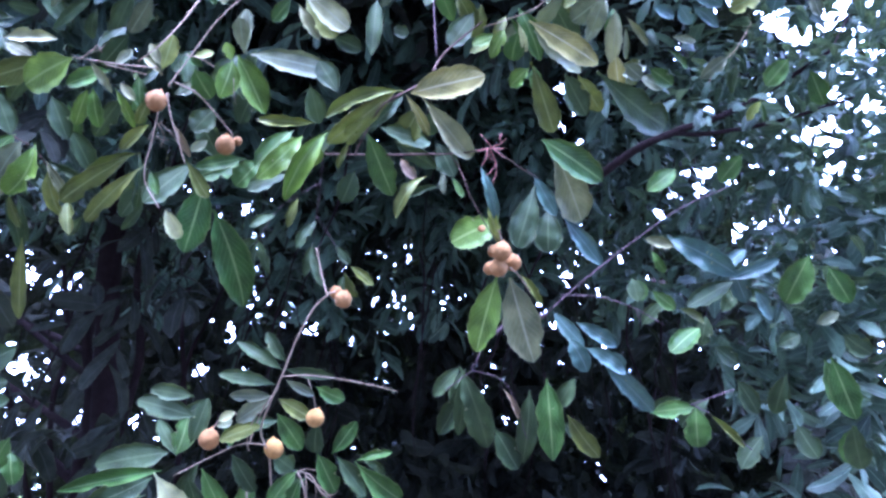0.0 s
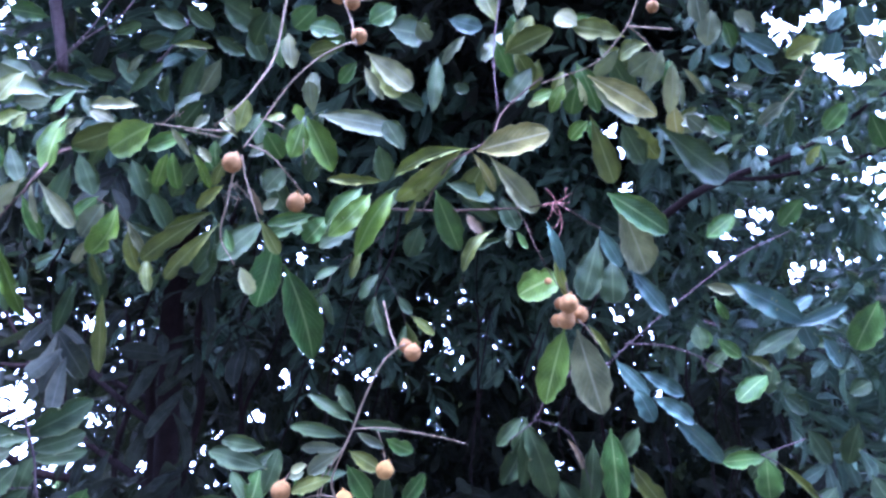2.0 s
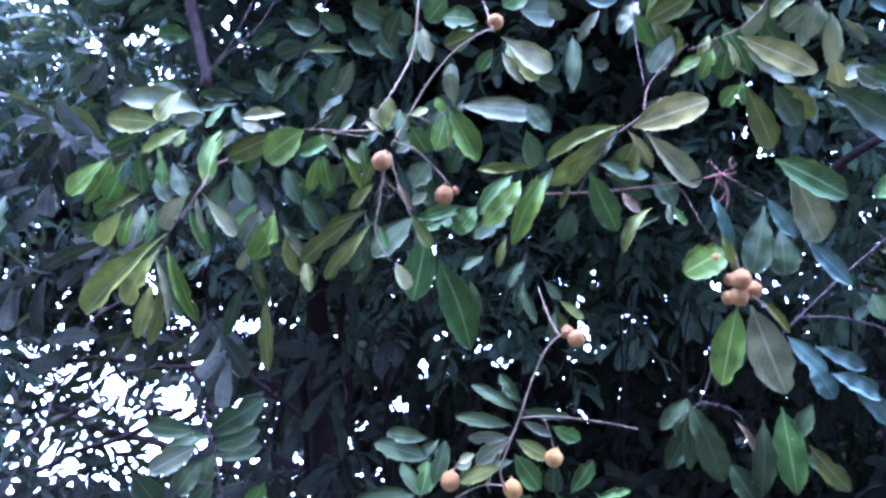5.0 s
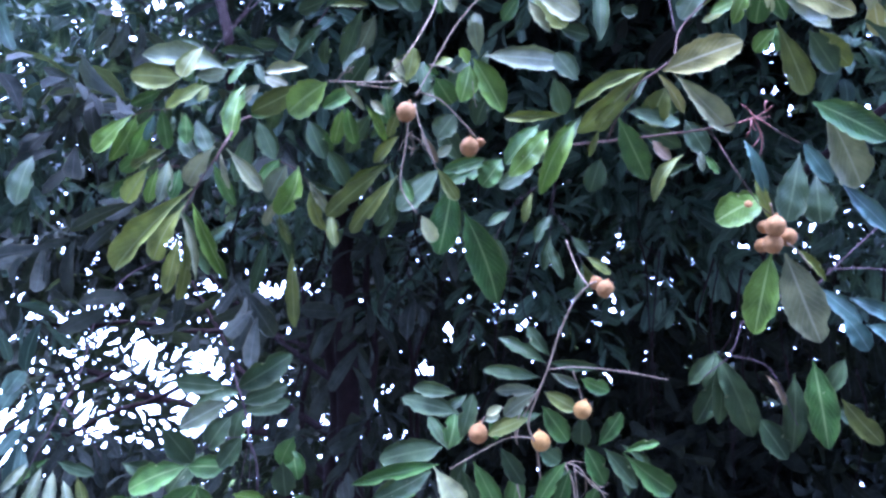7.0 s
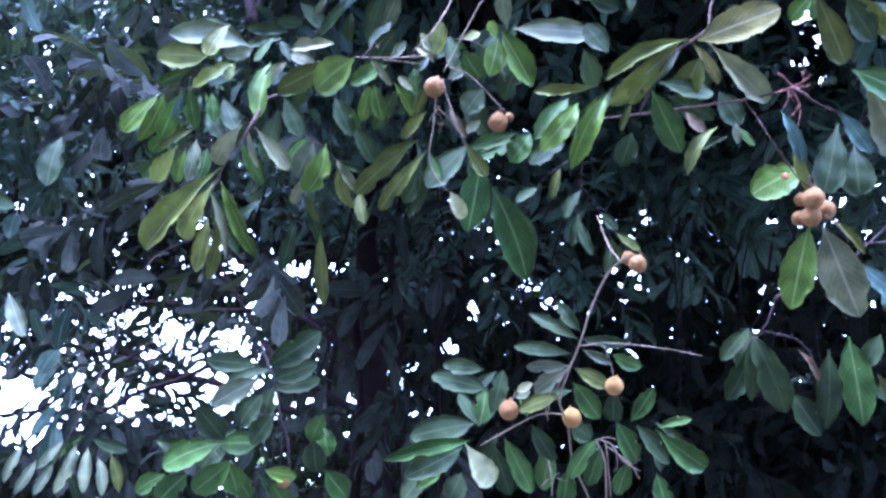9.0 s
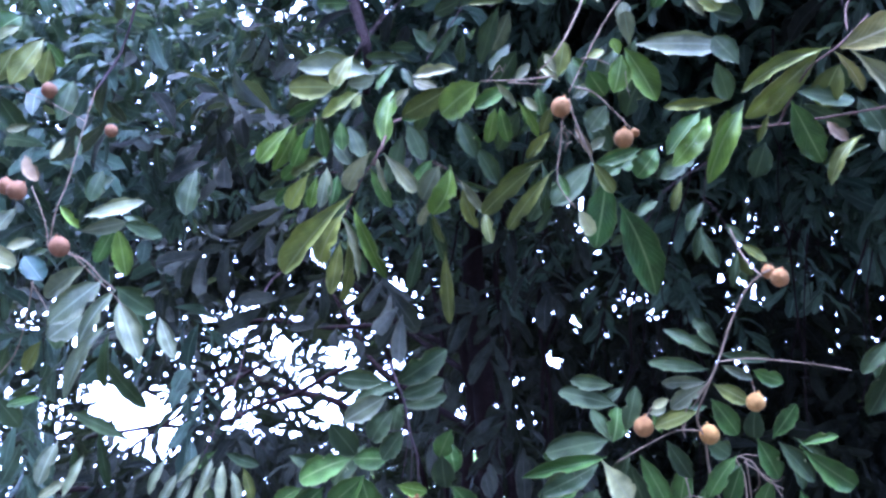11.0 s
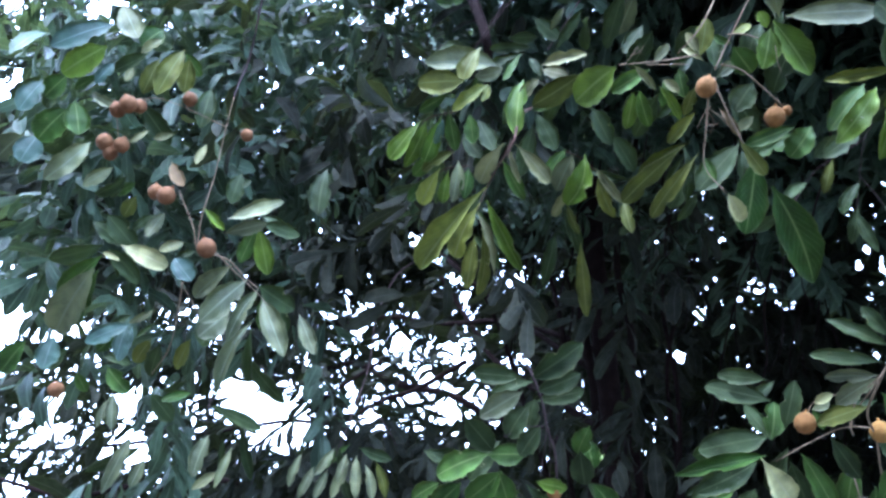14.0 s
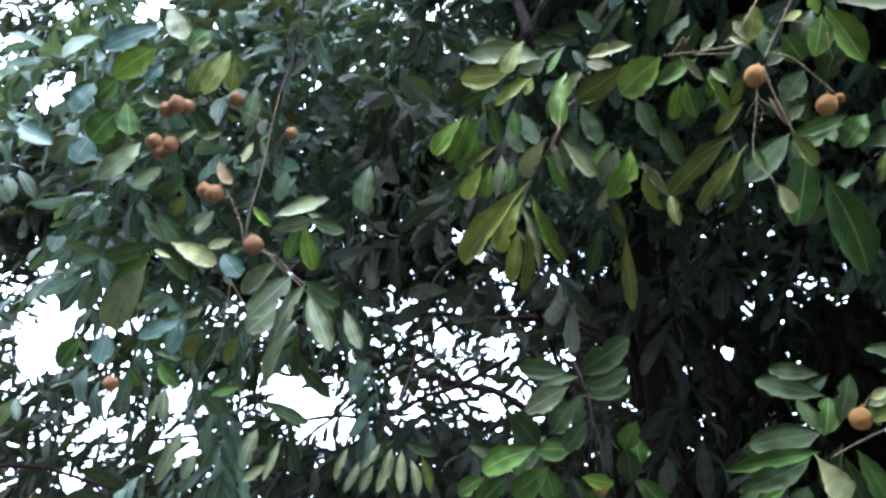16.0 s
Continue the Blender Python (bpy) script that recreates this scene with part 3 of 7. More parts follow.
sight_gap((-1.496, 0.607, 2.046), (-4.232, 1.705, 3.120), 0.031, 0.096)
sight_gap((-1.321, 0.676, 2.213), (-4.132, 2.147, 3.897), 0.036, 0.124)
sight_gap((-1.255, 0.984, 2.209), (-3.406, 2.794, 3.571), 0.030, 0.091)
sight_gap((-1.004, 2.057, 2.074), (-2.543, 5.652, 3.072), 0.021, 0.059)
sight_gap((-0.824, 2.175, 2.042), (-2.038, 5.985, 2.981), 0.022, 0.061)
sight_gap((-0.839, 2.212, 1.910), (-2.078, 6.089, 2.611), 0.033, 0.092)
sight_gap((-0.791, 2.201, 2.023), (-1.943, 6.060, 2.928), 0.018, 0.051)
sight_gap((-0.579, 2.311, 2.071), (-1.346, 6.370, 3.063), 0.024, 0.068)
sight_gap((-0.468, 2.381, 2.061), (-1.034, 6.566, 3.035), 0.016, 0.044)
sight_gap((-0.447, 2.348, 2.193), (-0.973, 6.472, 3.408), 0.019, 0.053)
sight_gap((-0.685, 2.302, 1.913), (-1.646, 6.344, 2.618), 0.022, 0.064)
sight_gap((-0.248, 2.530, 2.011), (-0.413, 6.985, 2.893), 0.016, 0.044)
sight_gap((-1.018, 2.196, 2.113), (-2.847, 5.961, 3.150), 0.021, 0.059)
sight_gap((-0.834, 2.287, 1.901), (-2.329, 6.217, 2.551), 0.021, 0.058)
sight_gap((-0.497, 2.249, 2.064), (-1.381, 6.112, 3.012), 0.019, 0.054)
sight_gap((-0.414, 2.272, 2.018), (-1.145, 6.176, 2.882), 0.016, 0.046)
sight_gap((-0.637, 2.182, 2.220), (-1.774, 5.923, 3.451), 0.019, 0.054)
sight_gap((-0.218, 2.383, 1.753), (-0.594, 6.488, 2.136), 0.022, 0.064)
sight_gap((-0.797, 2.226, 2.071), (-2.224, 6.048, 3.030), 0.014, 0.041)
sight_gap((-0.967, 1.263, 2.539), (-4.068, 5.215, 5.877), 0.026, 0.115)
sight_gap((-0.792, 1.360, 2.645), (-3.109, 5.311, 6.060), 0.025, 0.103)
sight_gap((-1.103, 1.286, 2.429), (-4.662, 5.314, 5.397), 0.036, 0.159)
sight_gap((0.435, 1.234, 2.381), (2.390, 6.100, 6.053), 0.020, 0.103)
sight_gap((0.497, 1.241, 2.374), (2.727, 6.136, 6.018), 0.021, 0.115)
sight_gap((0.542, 1.240, 2.385), (2.970, 6.131, 6.076), 0.020, 0.090)
sight_gap((0.574, 1.250, 2.365), (3.141, 6.182, 5.969), 0.020, 0.077)
sight_gap((0.550, 1.275, 2.291), (3.013, 6.320, 5.573), 0.020, 0.064)
sight_gap((0.506, 1.294, 2.231), (2.778, 6.423, 5.250), 0.020, 0.064)
sight_gap((0.544, 1.305, 2.210), (2.981, 6.479, 5.136), 0.020, 0.083)
sight_gap((0.338, 1.222, 2.395), (1.871, 6.036, 6.132), 0.020, 0.096)
sight_gap((0.373, 1.284, 2.235), (2.057, 6.367, 5.269), 0.020, 0.090)
sight_gap((0.402, 1.300, 2.198), (2.214, 6.451, 5.069), 0.020, 0.077)
sight_gap((0.341, 1.276, 2.249), (1.887, 6.327, 5.347), 0.020, 0.077)
sight_gap((0.085, 1.256, 2.257), (0.507, 6.219, 5.385), 0.031, 0.167)
sight_gap((0.113, 1.268, 2.229), (0.661, 6.283, 5.238), 0.029, 0.154)
sight_gap((0.084, 1.276, 2.203), (0.501, 6.325, 5.095), 0.024, 0.128)
sight_gap((0.119, 1.289, 2.173), (0.691, 6.397, 4.937), 0.024, 0.128)
sight_gap((0.044, 1.241, 2.291), (0.290, 6.136, 5.570), 0.021, 0.115)
sight_gap((0.102, 1.249, 2.280), (0.602, 6.180, 5.508), 0.020, 0.103)
sight_gap((0.444, 1.316, 2.162), (2.443, 6.538, 4.875), 0.020, 0.064)
sight_gap((0.333, 1.325, 2.117), (1.842, 6.587, 4.634), 0.020, 0.064)
sight_gap((0.561, 1.228, 2.422), (3.069, 6.064, 6.277), 0.020, 0.096)
sight_gap((0.370, 1.206, 2.471), (2.205, 6.089, 6.510), 0.024, 0.128)
sight_gap((0.443, 1.249, 2.404), (2.596, 6.319, 6.146), 0.021, 0.115)
sight_gap((0.286, 1.202, 2.446), (1.752, 6.065, 6.373), 0.020, 0.096)
sight_gap((0.403, 1.283, 2.308), (2.384, 6.503, 5.632), 0.020, 0.077)
sight_gap((0.322, 1.192, 2.484), (1.949, 6.011, 6.580), 0.020, 0.090)
sight_gap((0.434, 1.194, 2.473), (2.503, 5.984, 6.540), 0.023, 0.125)
sight_gap((0.359, 1.194, 2.449), (2.101, 5.984, 6.408), 0.021, 0.115)
sight_gap((0.496, 1.208, 2.462), (2.838, 6.059, 6.477), 0.025, 0.135)
sight_gap((0.399, 1.217, 2.409), (2.315, 6.109, 6.193), 0.021, 0.115)
sight_gap((0.485, 1.242, 2.382), (2.782, 6.239, 6.048), 0.020, 0.064)
sight_gap((0.324, 1.217, 2.384), (1.913, 6.109, 6.061), 0.020, 0.090)
sight_gap((0.609, 1.286, 2.274), (3.328, 6.376, 5.477), 0.020, 0.051)
sight_gap((0.621, 1.303, 2.230), (3.395, 6.468, 5.242), 0.020, 0.038)
sight_gap((-0.035, 1.218, 2.338), (-0.139, 6.013, 5.825), 0.020, 0.077)
sight_gap((-0.009, 1.206, 2.376), (0.002, 5.947, 6.029), 0.020, 0.090)
sight_gap((-0.081, 1.226, 2.308), (-0.385, 6.057, 5.660), 0.020, 0.077)
sight_gap((-2.448, 1.195, 1.696), (-5.336, 2.615, 1.911), 0.052, 0.119)
sight_gap((-2.343, 1.332, 1.527), (-5.096, 2.926, 1.525), 0.060, 0.137)
sight_gap((-2.161, 1.473, 1.505), (-4.683, 3.246, 1.475), 0.081, 0.183)
sight_gap((-2.433, 1.324, 1.363), (-5.303, 2.908, 1.152), 0.056, 0.128)
sight_gap((0.425, 1.204, 2.498), (2.505, 6.080, 6.655), 0.020, 0.103)
sight_gap((0.390, 1.232, 2.421), (2.314, 6.227, 6.237), 0.020, 0.096)
sight_gap((0.456, 1.237, 2.435), (2.667, 6.257, 6.317), 0.020, 0.103)
sight_gap((0.257, 1.190, 2.461), (1.598, 6.002, 6.453), 0.020, 0.077)
sight_gap((0.333, 1.214, 2.437), (2.007, 6.132, 6.326), 0.020, 0.096)
sight_gap((0.454, 1.279, 2.339), (2.658, 6.481, 5.799), 0.020, 0.064)
sight_gap((0.210, 1.176, 2.474), (1.342, 5.925, 6.523), 0.020, 0.064)
sight_gap((-1.055, 1.080, 2.415), (-5.802, 5.735, 6.494), 0.020, 0.103)
sight_gap((-1.004, 1.099, 2.392), (-5.507, 5.847, 6.360), 0.023, 0.132)
sight_gap((-1.063, 1.111, 2.339), (-5.846, 5.915, 6.059), 0.017, 0.099)
sight_gap((-0.965, 1.089, 2.433), (-5.283, 5.785, 6.596), 0.020, 0.110)
sight_gap((-1.022, 1.134, 2.305), (-5.608, 6.043, 5.866), 0.015, 0.083)
sight_gap((0.432, 1.292, 2.554), (2.698, 6.947, 7.288), 0.028, 0.165)
sight_gap((0.480, 1.331, 2.483), (2.972, 7.173, 6.883), 0.028, 0.161)
sight_gap((0.372, 1.296, 2.520), (2.356, 6.968, 7.095), 0.026, 0.147)
sight_gap((0.331, 1.273, 2.554), (2.119, 6.840, 7.288), 0.020, 0.110)
sight_gap((-1.600, 1.460, 1.605), (-5.416, 5.168, 1.812), 0.103, 0.381)
sight_gap((-1.660, 1.405, 1.637), (-5.637, 4.966, 1.929), 0.058, 0.216)
sight_gap((-1.540, 1.513, 1.580), (-5.194, 5.364, 1.719), 0.052, 0.190)
sight_gap((-1.179, 1.015, 2.364), (-7.191, 5.989, 6.781), 0.021, 0.132)
sight_gap((-1.140, 1.040, 2.330), (-6.939, 6.152, 6.559), 0.020, 0.115)
sight_gap((-1.099, 1.035, 2.371), (-6.680, 6.115, 6.825), 0.020, 0.115)
sight_gap((-1.170, 1.052, 2.280), (-7.135, 6.229, 6.237), 0.020, 0.115)
sight_gap((-1.070, 1.054, 2.345), (-6.491, 6.237, 6.659), 0.020, 0.099)
sight_gap((-0.951, 1.075, 2.374), (-5.723, 6.377, 6.847), 0.020, 0.099)
sight_gap((-1.158, 1.004, 2.404), (-7.059, 5.920, 7.037), 0.020, 0.115)
sight_gap((-1.344, 1.341, 2.003), (-5.640, 5.534, 3.529), 0.014, 0.062)
sight_gap((-1.288, 1.373, 1.964), (-5.395, 5.673, 3.360), 0.016, 0.069)
sight_gap((-1.220, 1.381, 1.992), (-5.096, 5.708, 3.481), 0.014, 0.062)
sight_gap((-1.152, 1.415, 1.954), (-4.801, 5.859, 3.316), 0.013, 0.054)
sight_gap((-1.299, 1.343, 2.028), (-5.440, 5.544, 3.641), 0.013, 0.054)
sight_gap((-1.095, 1.412, 2.002), (-4.550, 5.843, 3.528), 0.013, 0.054)
sight_gap((-1.028, 1.446, 1.965), (-4.255, 5.994, 3.363), 0.013, 0.054)
sight_gap((-1.348, 1.430, 1.786), (-5.655, 5.922, 2.579), 0.017, 0.077)
sight_gap((-1.234, 1.453, 1.806), (-5.158, 6.025, 2.669), 0.016, 0.069)
sight_gap((-1.142, 1.454, 1.868), (-4.757, 6.027, 2.940), 0.013, 0.054)
sight_gap((0.341, 1.192, 2.455), (1.844, 5.542, 6.086), 0.025, 0.125)
sight_gap((0.366, 1.211, 2.418), (1.972, 5.639, 5.900), 0.024, 0.119)
sight_gap((0.316, 1.182, 2.470), (1.722, 5.492, 6.163), 0.019, 0.095)
sight_gap((0.407, 1.198, 2.461), (2.175, 5.575, 6.116), 0.014, 0.072)
sight_gap((0.439, 1.235, 2.385), (2.335, 5.760, 5.735), 0.021, 0.105)
sight_gap((0.463, 1.245, 2.369), (2.457, 5.809, 5.658), 0.017, 0.086)
sight_gap((0.491, 1.244, 2.381), (2.597, 5.804, 5.715), 0.015, 0.076)
sight_gap((0.519, 1.241, 2.396), (2.736, 5.790, 5.793), 0.013, 0.067)
sight_gap((0.189, 1.169, 2.459), (1.084, 5.430, 6.106), 0.013, 0.067)
sight_gap((0.265, 1.186, 2.444), (1.467, 5.514, 6.031), 0.010, 0.048)
sight_gap((-1.174, 0.483, 1.928), (-7.157, 2.924, 4.359), 0.020, 0.140)
sight_gap((-1.155, 0.490, 1.948), (-7.022, 2.976, 4.498), 0.018, 0.123)
sight_gap((-1.194, 0.570, 1.645), (-7.293, 3.534, 2.375), 0.035, 0.246)
sight_gap((-1.223, 0.560, 1.613), (-7.497, 3.461, 2.154), 0.033, 0.231)
sight_gap((-1.228, 0.567, 1.581), (-7.535, 3.512, 1.931), 0.026, 0.185)
sight_gap((-1.064, 0.523, 2.047), (-6.389, 3.203, 5.188), 0.025, 0.175)
sight_gap((-1.046, 0.532, 2.059), (-6.258, 3.269, 5.278), 0.021, 0.144)
sight_gap((-1.157, 0.457, 2.038), (-7.034, 2.740, 5.127), 0.016, 0.113)
sight_gap((-1.134, 0.478, 2.027), (-6.875, 2.887, 5.051), 0.012, 0.082)
sight_gap((-1.192, 0.549, 1.707), (-7.279, 3.387, 2.814), 0.012, 0.082)
sight_gap((-0.992, 0.581, 2.035), (-5.879, 3.614, 5.109), 0.013, 0.092)
# small gaps along lines from the camera's place: how many, bearings and rises in degrees, widths
camera_place = np.array((-0.10, 0.10, 1.54))
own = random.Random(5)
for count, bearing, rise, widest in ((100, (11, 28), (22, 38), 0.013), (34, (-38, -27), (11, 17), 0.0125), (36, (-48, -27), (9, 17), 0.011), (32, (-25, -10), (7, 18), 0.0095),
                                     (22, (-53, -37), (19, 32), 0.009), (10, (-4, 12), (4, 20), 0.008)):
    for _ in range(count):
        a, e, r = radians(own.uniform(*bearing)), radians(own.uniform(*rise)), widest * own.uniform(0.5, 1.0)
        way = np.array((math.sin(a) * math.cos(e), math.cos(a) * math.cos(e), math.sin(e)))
        sight_gap(camera_place + way * 1.8, camera_place + way * 8, r * 1.8, r * 8)
leaf_mass("crown", rng, [
    dict(centre=(-0.3, 2.40, 2.90), radii=(1.7, 0.5, 0.80), count=800, outward=(0, -0.8, 0.1)),
    dict(centre=(-1.50, 1.60, 2.66), radii=(0.62, 0.30, 0.42), count=400, size=0.068, outward=(0.4, -0.7, 0), hang=0.7, turned=40),
    dict(centre=(-1.15, 1.75, 2.75), radii=(0.45, 0.25, 0.30), count=130, size=0.085, outward=(0.2, -0.8, 0), hang=0.9, turned=20),
    dict(centre=(0.52, 1.48, 2.50), radii=(0.45, 0.15, 0.34), count=110, size=0.056, outward=(-0.3, -1, 0), hang=0.5),
    dict(centre=(0.72, 1.85, 2.68), radii=(0.75, 0.35, 0.55), count=200, size=0.062, outward=(-0.3, -1, 0), hang=0.5),
    dict(centre=(-0.6, 1.60, 2.70), radii=(1.7, 0.22, 0.30), count=30, outward=(0, -0.8, 0.1), hang=0.9),
    dict(centre=(1.02, 1.75, 2.06), radii=(0.66, 0.4, 0.62), count=440, size=0.072, outward=(-0.2, -1, 0), lift=0.0),
    dict(centre=(-1.95, 1.15, 2.40), radii=(0.46, 0.48, 0.55), count=200, outward=(0.6, -0.6, 0), hang=0.8),
    dict(centre=(-1.85, 1.30, 1.75), radii=(0.45, 0.45, 0.45), count=32, outward=(0.6, -0.6, 0), hang=1.2),
], CROWN_LEAF, tree, "dense hanging glossy green leaves")
# added mostly above the view, to keep sky light off the leaves below
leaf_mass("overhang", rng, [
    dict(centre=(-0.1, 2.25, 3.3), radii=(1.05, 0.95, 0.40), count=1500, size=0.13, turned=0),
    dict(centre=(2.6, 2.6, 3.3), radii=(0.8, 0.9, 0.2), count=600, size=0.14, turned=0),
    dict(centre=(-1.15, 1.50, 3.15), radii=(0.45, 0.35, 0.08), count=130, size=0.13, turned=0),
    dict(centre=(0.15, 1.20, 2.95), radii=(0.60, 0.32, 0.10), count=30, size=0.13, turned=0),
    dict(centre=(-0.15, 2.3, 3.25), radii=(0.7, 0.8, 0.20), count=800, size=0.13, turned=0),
], SHADE_LEAF, tree, "leaves of the crown overhead")
# the inner leaves' shade is partly in their dark colour
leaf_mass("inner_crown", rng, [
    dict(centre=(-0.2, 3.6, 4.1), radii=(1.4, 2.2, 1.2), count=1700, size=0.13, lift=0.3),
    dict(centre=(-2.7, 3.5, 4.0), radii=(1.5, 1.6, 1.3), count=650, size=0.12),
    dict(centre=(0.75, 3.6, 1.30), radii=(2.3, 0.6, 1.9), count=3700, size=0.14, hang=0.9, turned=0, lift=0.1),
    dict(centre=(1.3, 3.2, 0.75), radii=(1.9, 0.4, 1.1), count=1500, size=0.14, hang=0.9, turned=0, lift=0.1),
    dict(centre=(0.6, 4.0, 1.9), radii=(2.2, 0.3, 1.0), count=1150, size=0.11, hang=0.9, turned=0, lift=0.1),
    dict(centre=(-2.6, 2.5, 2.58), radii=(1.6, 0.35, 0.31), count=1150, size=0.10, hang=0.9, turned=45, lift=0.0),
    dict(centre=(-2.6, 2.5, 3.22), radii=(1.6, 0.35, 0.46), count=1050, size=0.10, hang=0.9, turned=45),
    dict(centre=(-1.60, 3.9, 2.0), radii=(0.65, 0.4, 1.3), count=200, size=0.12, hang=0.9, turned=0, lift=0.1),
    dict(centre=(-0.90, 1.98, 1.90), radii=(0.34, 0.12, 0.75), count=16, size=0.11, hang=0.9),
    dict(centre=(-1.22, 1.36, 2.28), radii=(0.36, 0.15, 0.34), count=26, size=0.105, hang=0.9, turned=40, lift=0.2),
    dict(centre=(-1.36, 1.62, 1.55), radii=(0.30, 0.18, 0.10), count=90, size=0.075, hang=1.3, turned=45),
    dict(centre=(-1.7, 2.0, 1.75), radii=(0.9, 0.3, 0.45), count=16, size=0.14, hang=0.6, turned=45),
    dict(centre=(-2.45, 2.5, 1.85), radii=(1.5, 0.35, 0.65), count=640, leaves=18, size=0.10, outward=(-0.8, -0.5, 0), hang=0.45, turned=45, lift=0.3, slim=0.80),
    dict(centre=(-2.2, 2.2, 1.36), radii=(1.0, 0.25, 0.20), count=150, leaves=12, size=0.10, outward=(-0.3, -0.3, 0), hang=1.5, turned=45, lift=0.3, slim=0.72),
], SHADE_LEAF, tree, "dark shaded leaves inside the crown")
# bare dead twigs hang in the shade inside the crown
own = random.Random(31)
for k in range(70):
    x, y, z = own.uniform(-1.3, 0.7), own.uniform(1.75, 2.6), own.uniform(2.0, 2.8)
    run = [Vector((x, y, z))]
    for _ in range(4):
        run.append(run[-1] + Vector((own.uniform(-0.05, 0.05), own.uniform(-0.04, 0.04), -own.uniform(0.06, 0.17))))
    limb("dead_twig", run, own.uniform(0.0015, 0.004), 0.0008)
# a second tree is added close behind to fill holes in the view
far_tree = tagged(new("tree"), "evergreen tree added close behind to fill the gaps", "tree")
limb("trunk", [(1.3, 6.2, -0.1), (1.25, 6.1, 1.5), (1.4, 6.2, 4.0)], 0.16, 0.09, "", far_tree)
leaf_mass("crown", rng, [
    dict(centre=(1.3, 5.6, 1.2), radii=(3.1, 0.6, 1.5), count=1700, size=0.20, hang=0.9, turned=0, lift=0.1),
], SHADE_LEAF, far_tree, "dark shaded leaves")

# ---- the branches that hang nearest, with their leaves and fruit ----
b = branch("fruiting_branch", "slender brown fruiting twig with two round tan fruits",
           [(-0.364, 0.878, 2.274), (-0.376, 0.873, 2.230), (-0.378, 0.878, 2.142), (-0.386, 0.866, 2.089), (-0.401, 0.852, 2.039), (-0.426, 0.857, 2.017), 0.0018, 0.0007],
           [(-0.271, 0.864, 2.143), (-0.279, 0.854, 2.137), (-0.310, 0.848, 2.111), (-0.341, 0.849, 2.071), (-0.370, 0.856, 2.018), (-0.384, 0.856, 1.986), 0.0010, 0.0008],
           [(-0.377, 0.855, 1.991), (-0.361, 0.879, 1.993), (-0.344, 0.909, 1.982), (-0.328, 0.930, 1.967), 0.0010, 0.0008],
           [(-0.390, 0.859, 1.980), (-0.394, 0.867, 1.955), (-0.398, 0.876, 1.923), (-0.402, 0.882, 1.898), (-0.400, 0.889, 1.880), (-0.381, 0.893, 1.854), 0.0010, 0.0006],
           [(-0.386, 0.861, 1.980), (-0.381, 0.869, 1.959), (-0.373, 0.879, 1.937), (-0.362, 0.892, 1.909), 0.0011, 0.0007],
           [(-0.404, 0.865, 2.015), (-0.438, 0.846, 2.005), (-0.487, 0.831, 2.002), 0.0010, 0.0005],
           [(-0.370, 0.853, 2.026), (-0.353, 0.855, 2.023), (-0.338, 0.859, 2.016), 0.0007, 0.0005],
           [(-0.396, 0.886, 1.958), (-0.407, 0.892, 1.950), (-0.416, 0.902, 1.941), 0.0006, 0.0004],
           [(-0.402, 0.886, 1.956), (-0.396, 0.898, 1.945), (-0.402, 0.906, 1.934), 0.0006, 0.0004],
           [(-0.397, 0.888, 1.955), (-0.388, 0.898, 1.949), (-0.383, 0.905, 1.942), 0.0006, 0.0004],
           [(-0.406, 0.897, 1.945), (-0.398, 0.901, 1.942), (-0.391, 0.901, 1.943), 0.0005, 0.0004],
           [(-0.487, 0.846, 2.009), (-0.475, 0.845, 2.021), (-0.470, 0.844, 2.028), (-0.465, 0.848, 2.020), 0.0005, 0.0004],
           [(-0.477, 0.845, 2.020), (-0.467, 0.846, 2.023), (-0.462, 0.845, 2.029), 0.0004, 0.0003],
           [(-0.461, 0.854, 2.009), (-0.438, 0.861, 2.008), (-0.417, 0.866, 2.006), 0.0007, 0.0006],
           [(-0.329, 0.898, 2.027), (-0.328, 0.906, 2.010), (-0.326, 0.914, 2.000), 0.0005, 0.0004],
           [(-0.224, 0.992, 1.854), (-0.208, 0.976, 1.813), (-0.186, 0.918, 1.773), 0.0008, 0.0007], bark=TWIG)
fruit(b, (-0.392, 0.853, 1.965), 0.0115)
fruit(b, (-0.337, 0.933, 1.956), 0.0117)
fruit(b, (-0.325, 0.937, 1.964), 0.0057)
leaf(b, "fresh", "round", (-0.496, 0.845, 2.009), (-0.554, 0.864, 1.984), 0.044, 2)
leaf(b, "dark", "flat", (-0.463, 0.870, 2.012), (-0.510, 0.869, 1.990), 0.024, 11)
leaf(b, "fresh", "round", (-0.478, 0.860, 1.979), (-0.493, 0.880, 1.944), 0.018, -11)
leaf(b, "fresh", "round", (-0.472, 0.861, 1.981), (-0.467, 0.885, 1.945), 0.018, 10)
leaf(b, "fresh", "long", (-0.451, 0.868, 1.987), (-0.435, 0.901, 1.955), 0.012, 4)
leaf(b, "pale", "flat", (-0.446, 0.867, 1.994), (-0.429, 0.876, 1.977), 0.012, 0)
leaf(b, "dark", "flat", (-0.431, 0.877, 2.009), (-0.426, 0.888, 1.975), 0.018, 4)
leaf(b, "mid", "flat", (-0.411, 0.874, 1.980), (-0.428, 0.893, 1.956), 0.015, -13)
leaf(b, "shade_toned", "droop", (-0.458, 0.960, 2.011), (-0.480, 0.951, 1.988), 0.012, -7)
leaf(b, "mid", "flat", (-0.418, 0.900, 1.961), (-0.455, 0.918, 1.935), 0.017, 10)
leaf(b, "mid", "long", (-0.427, 0.915, 1.931), (-0.494, 0.926, 1.902), 0.012, 15)
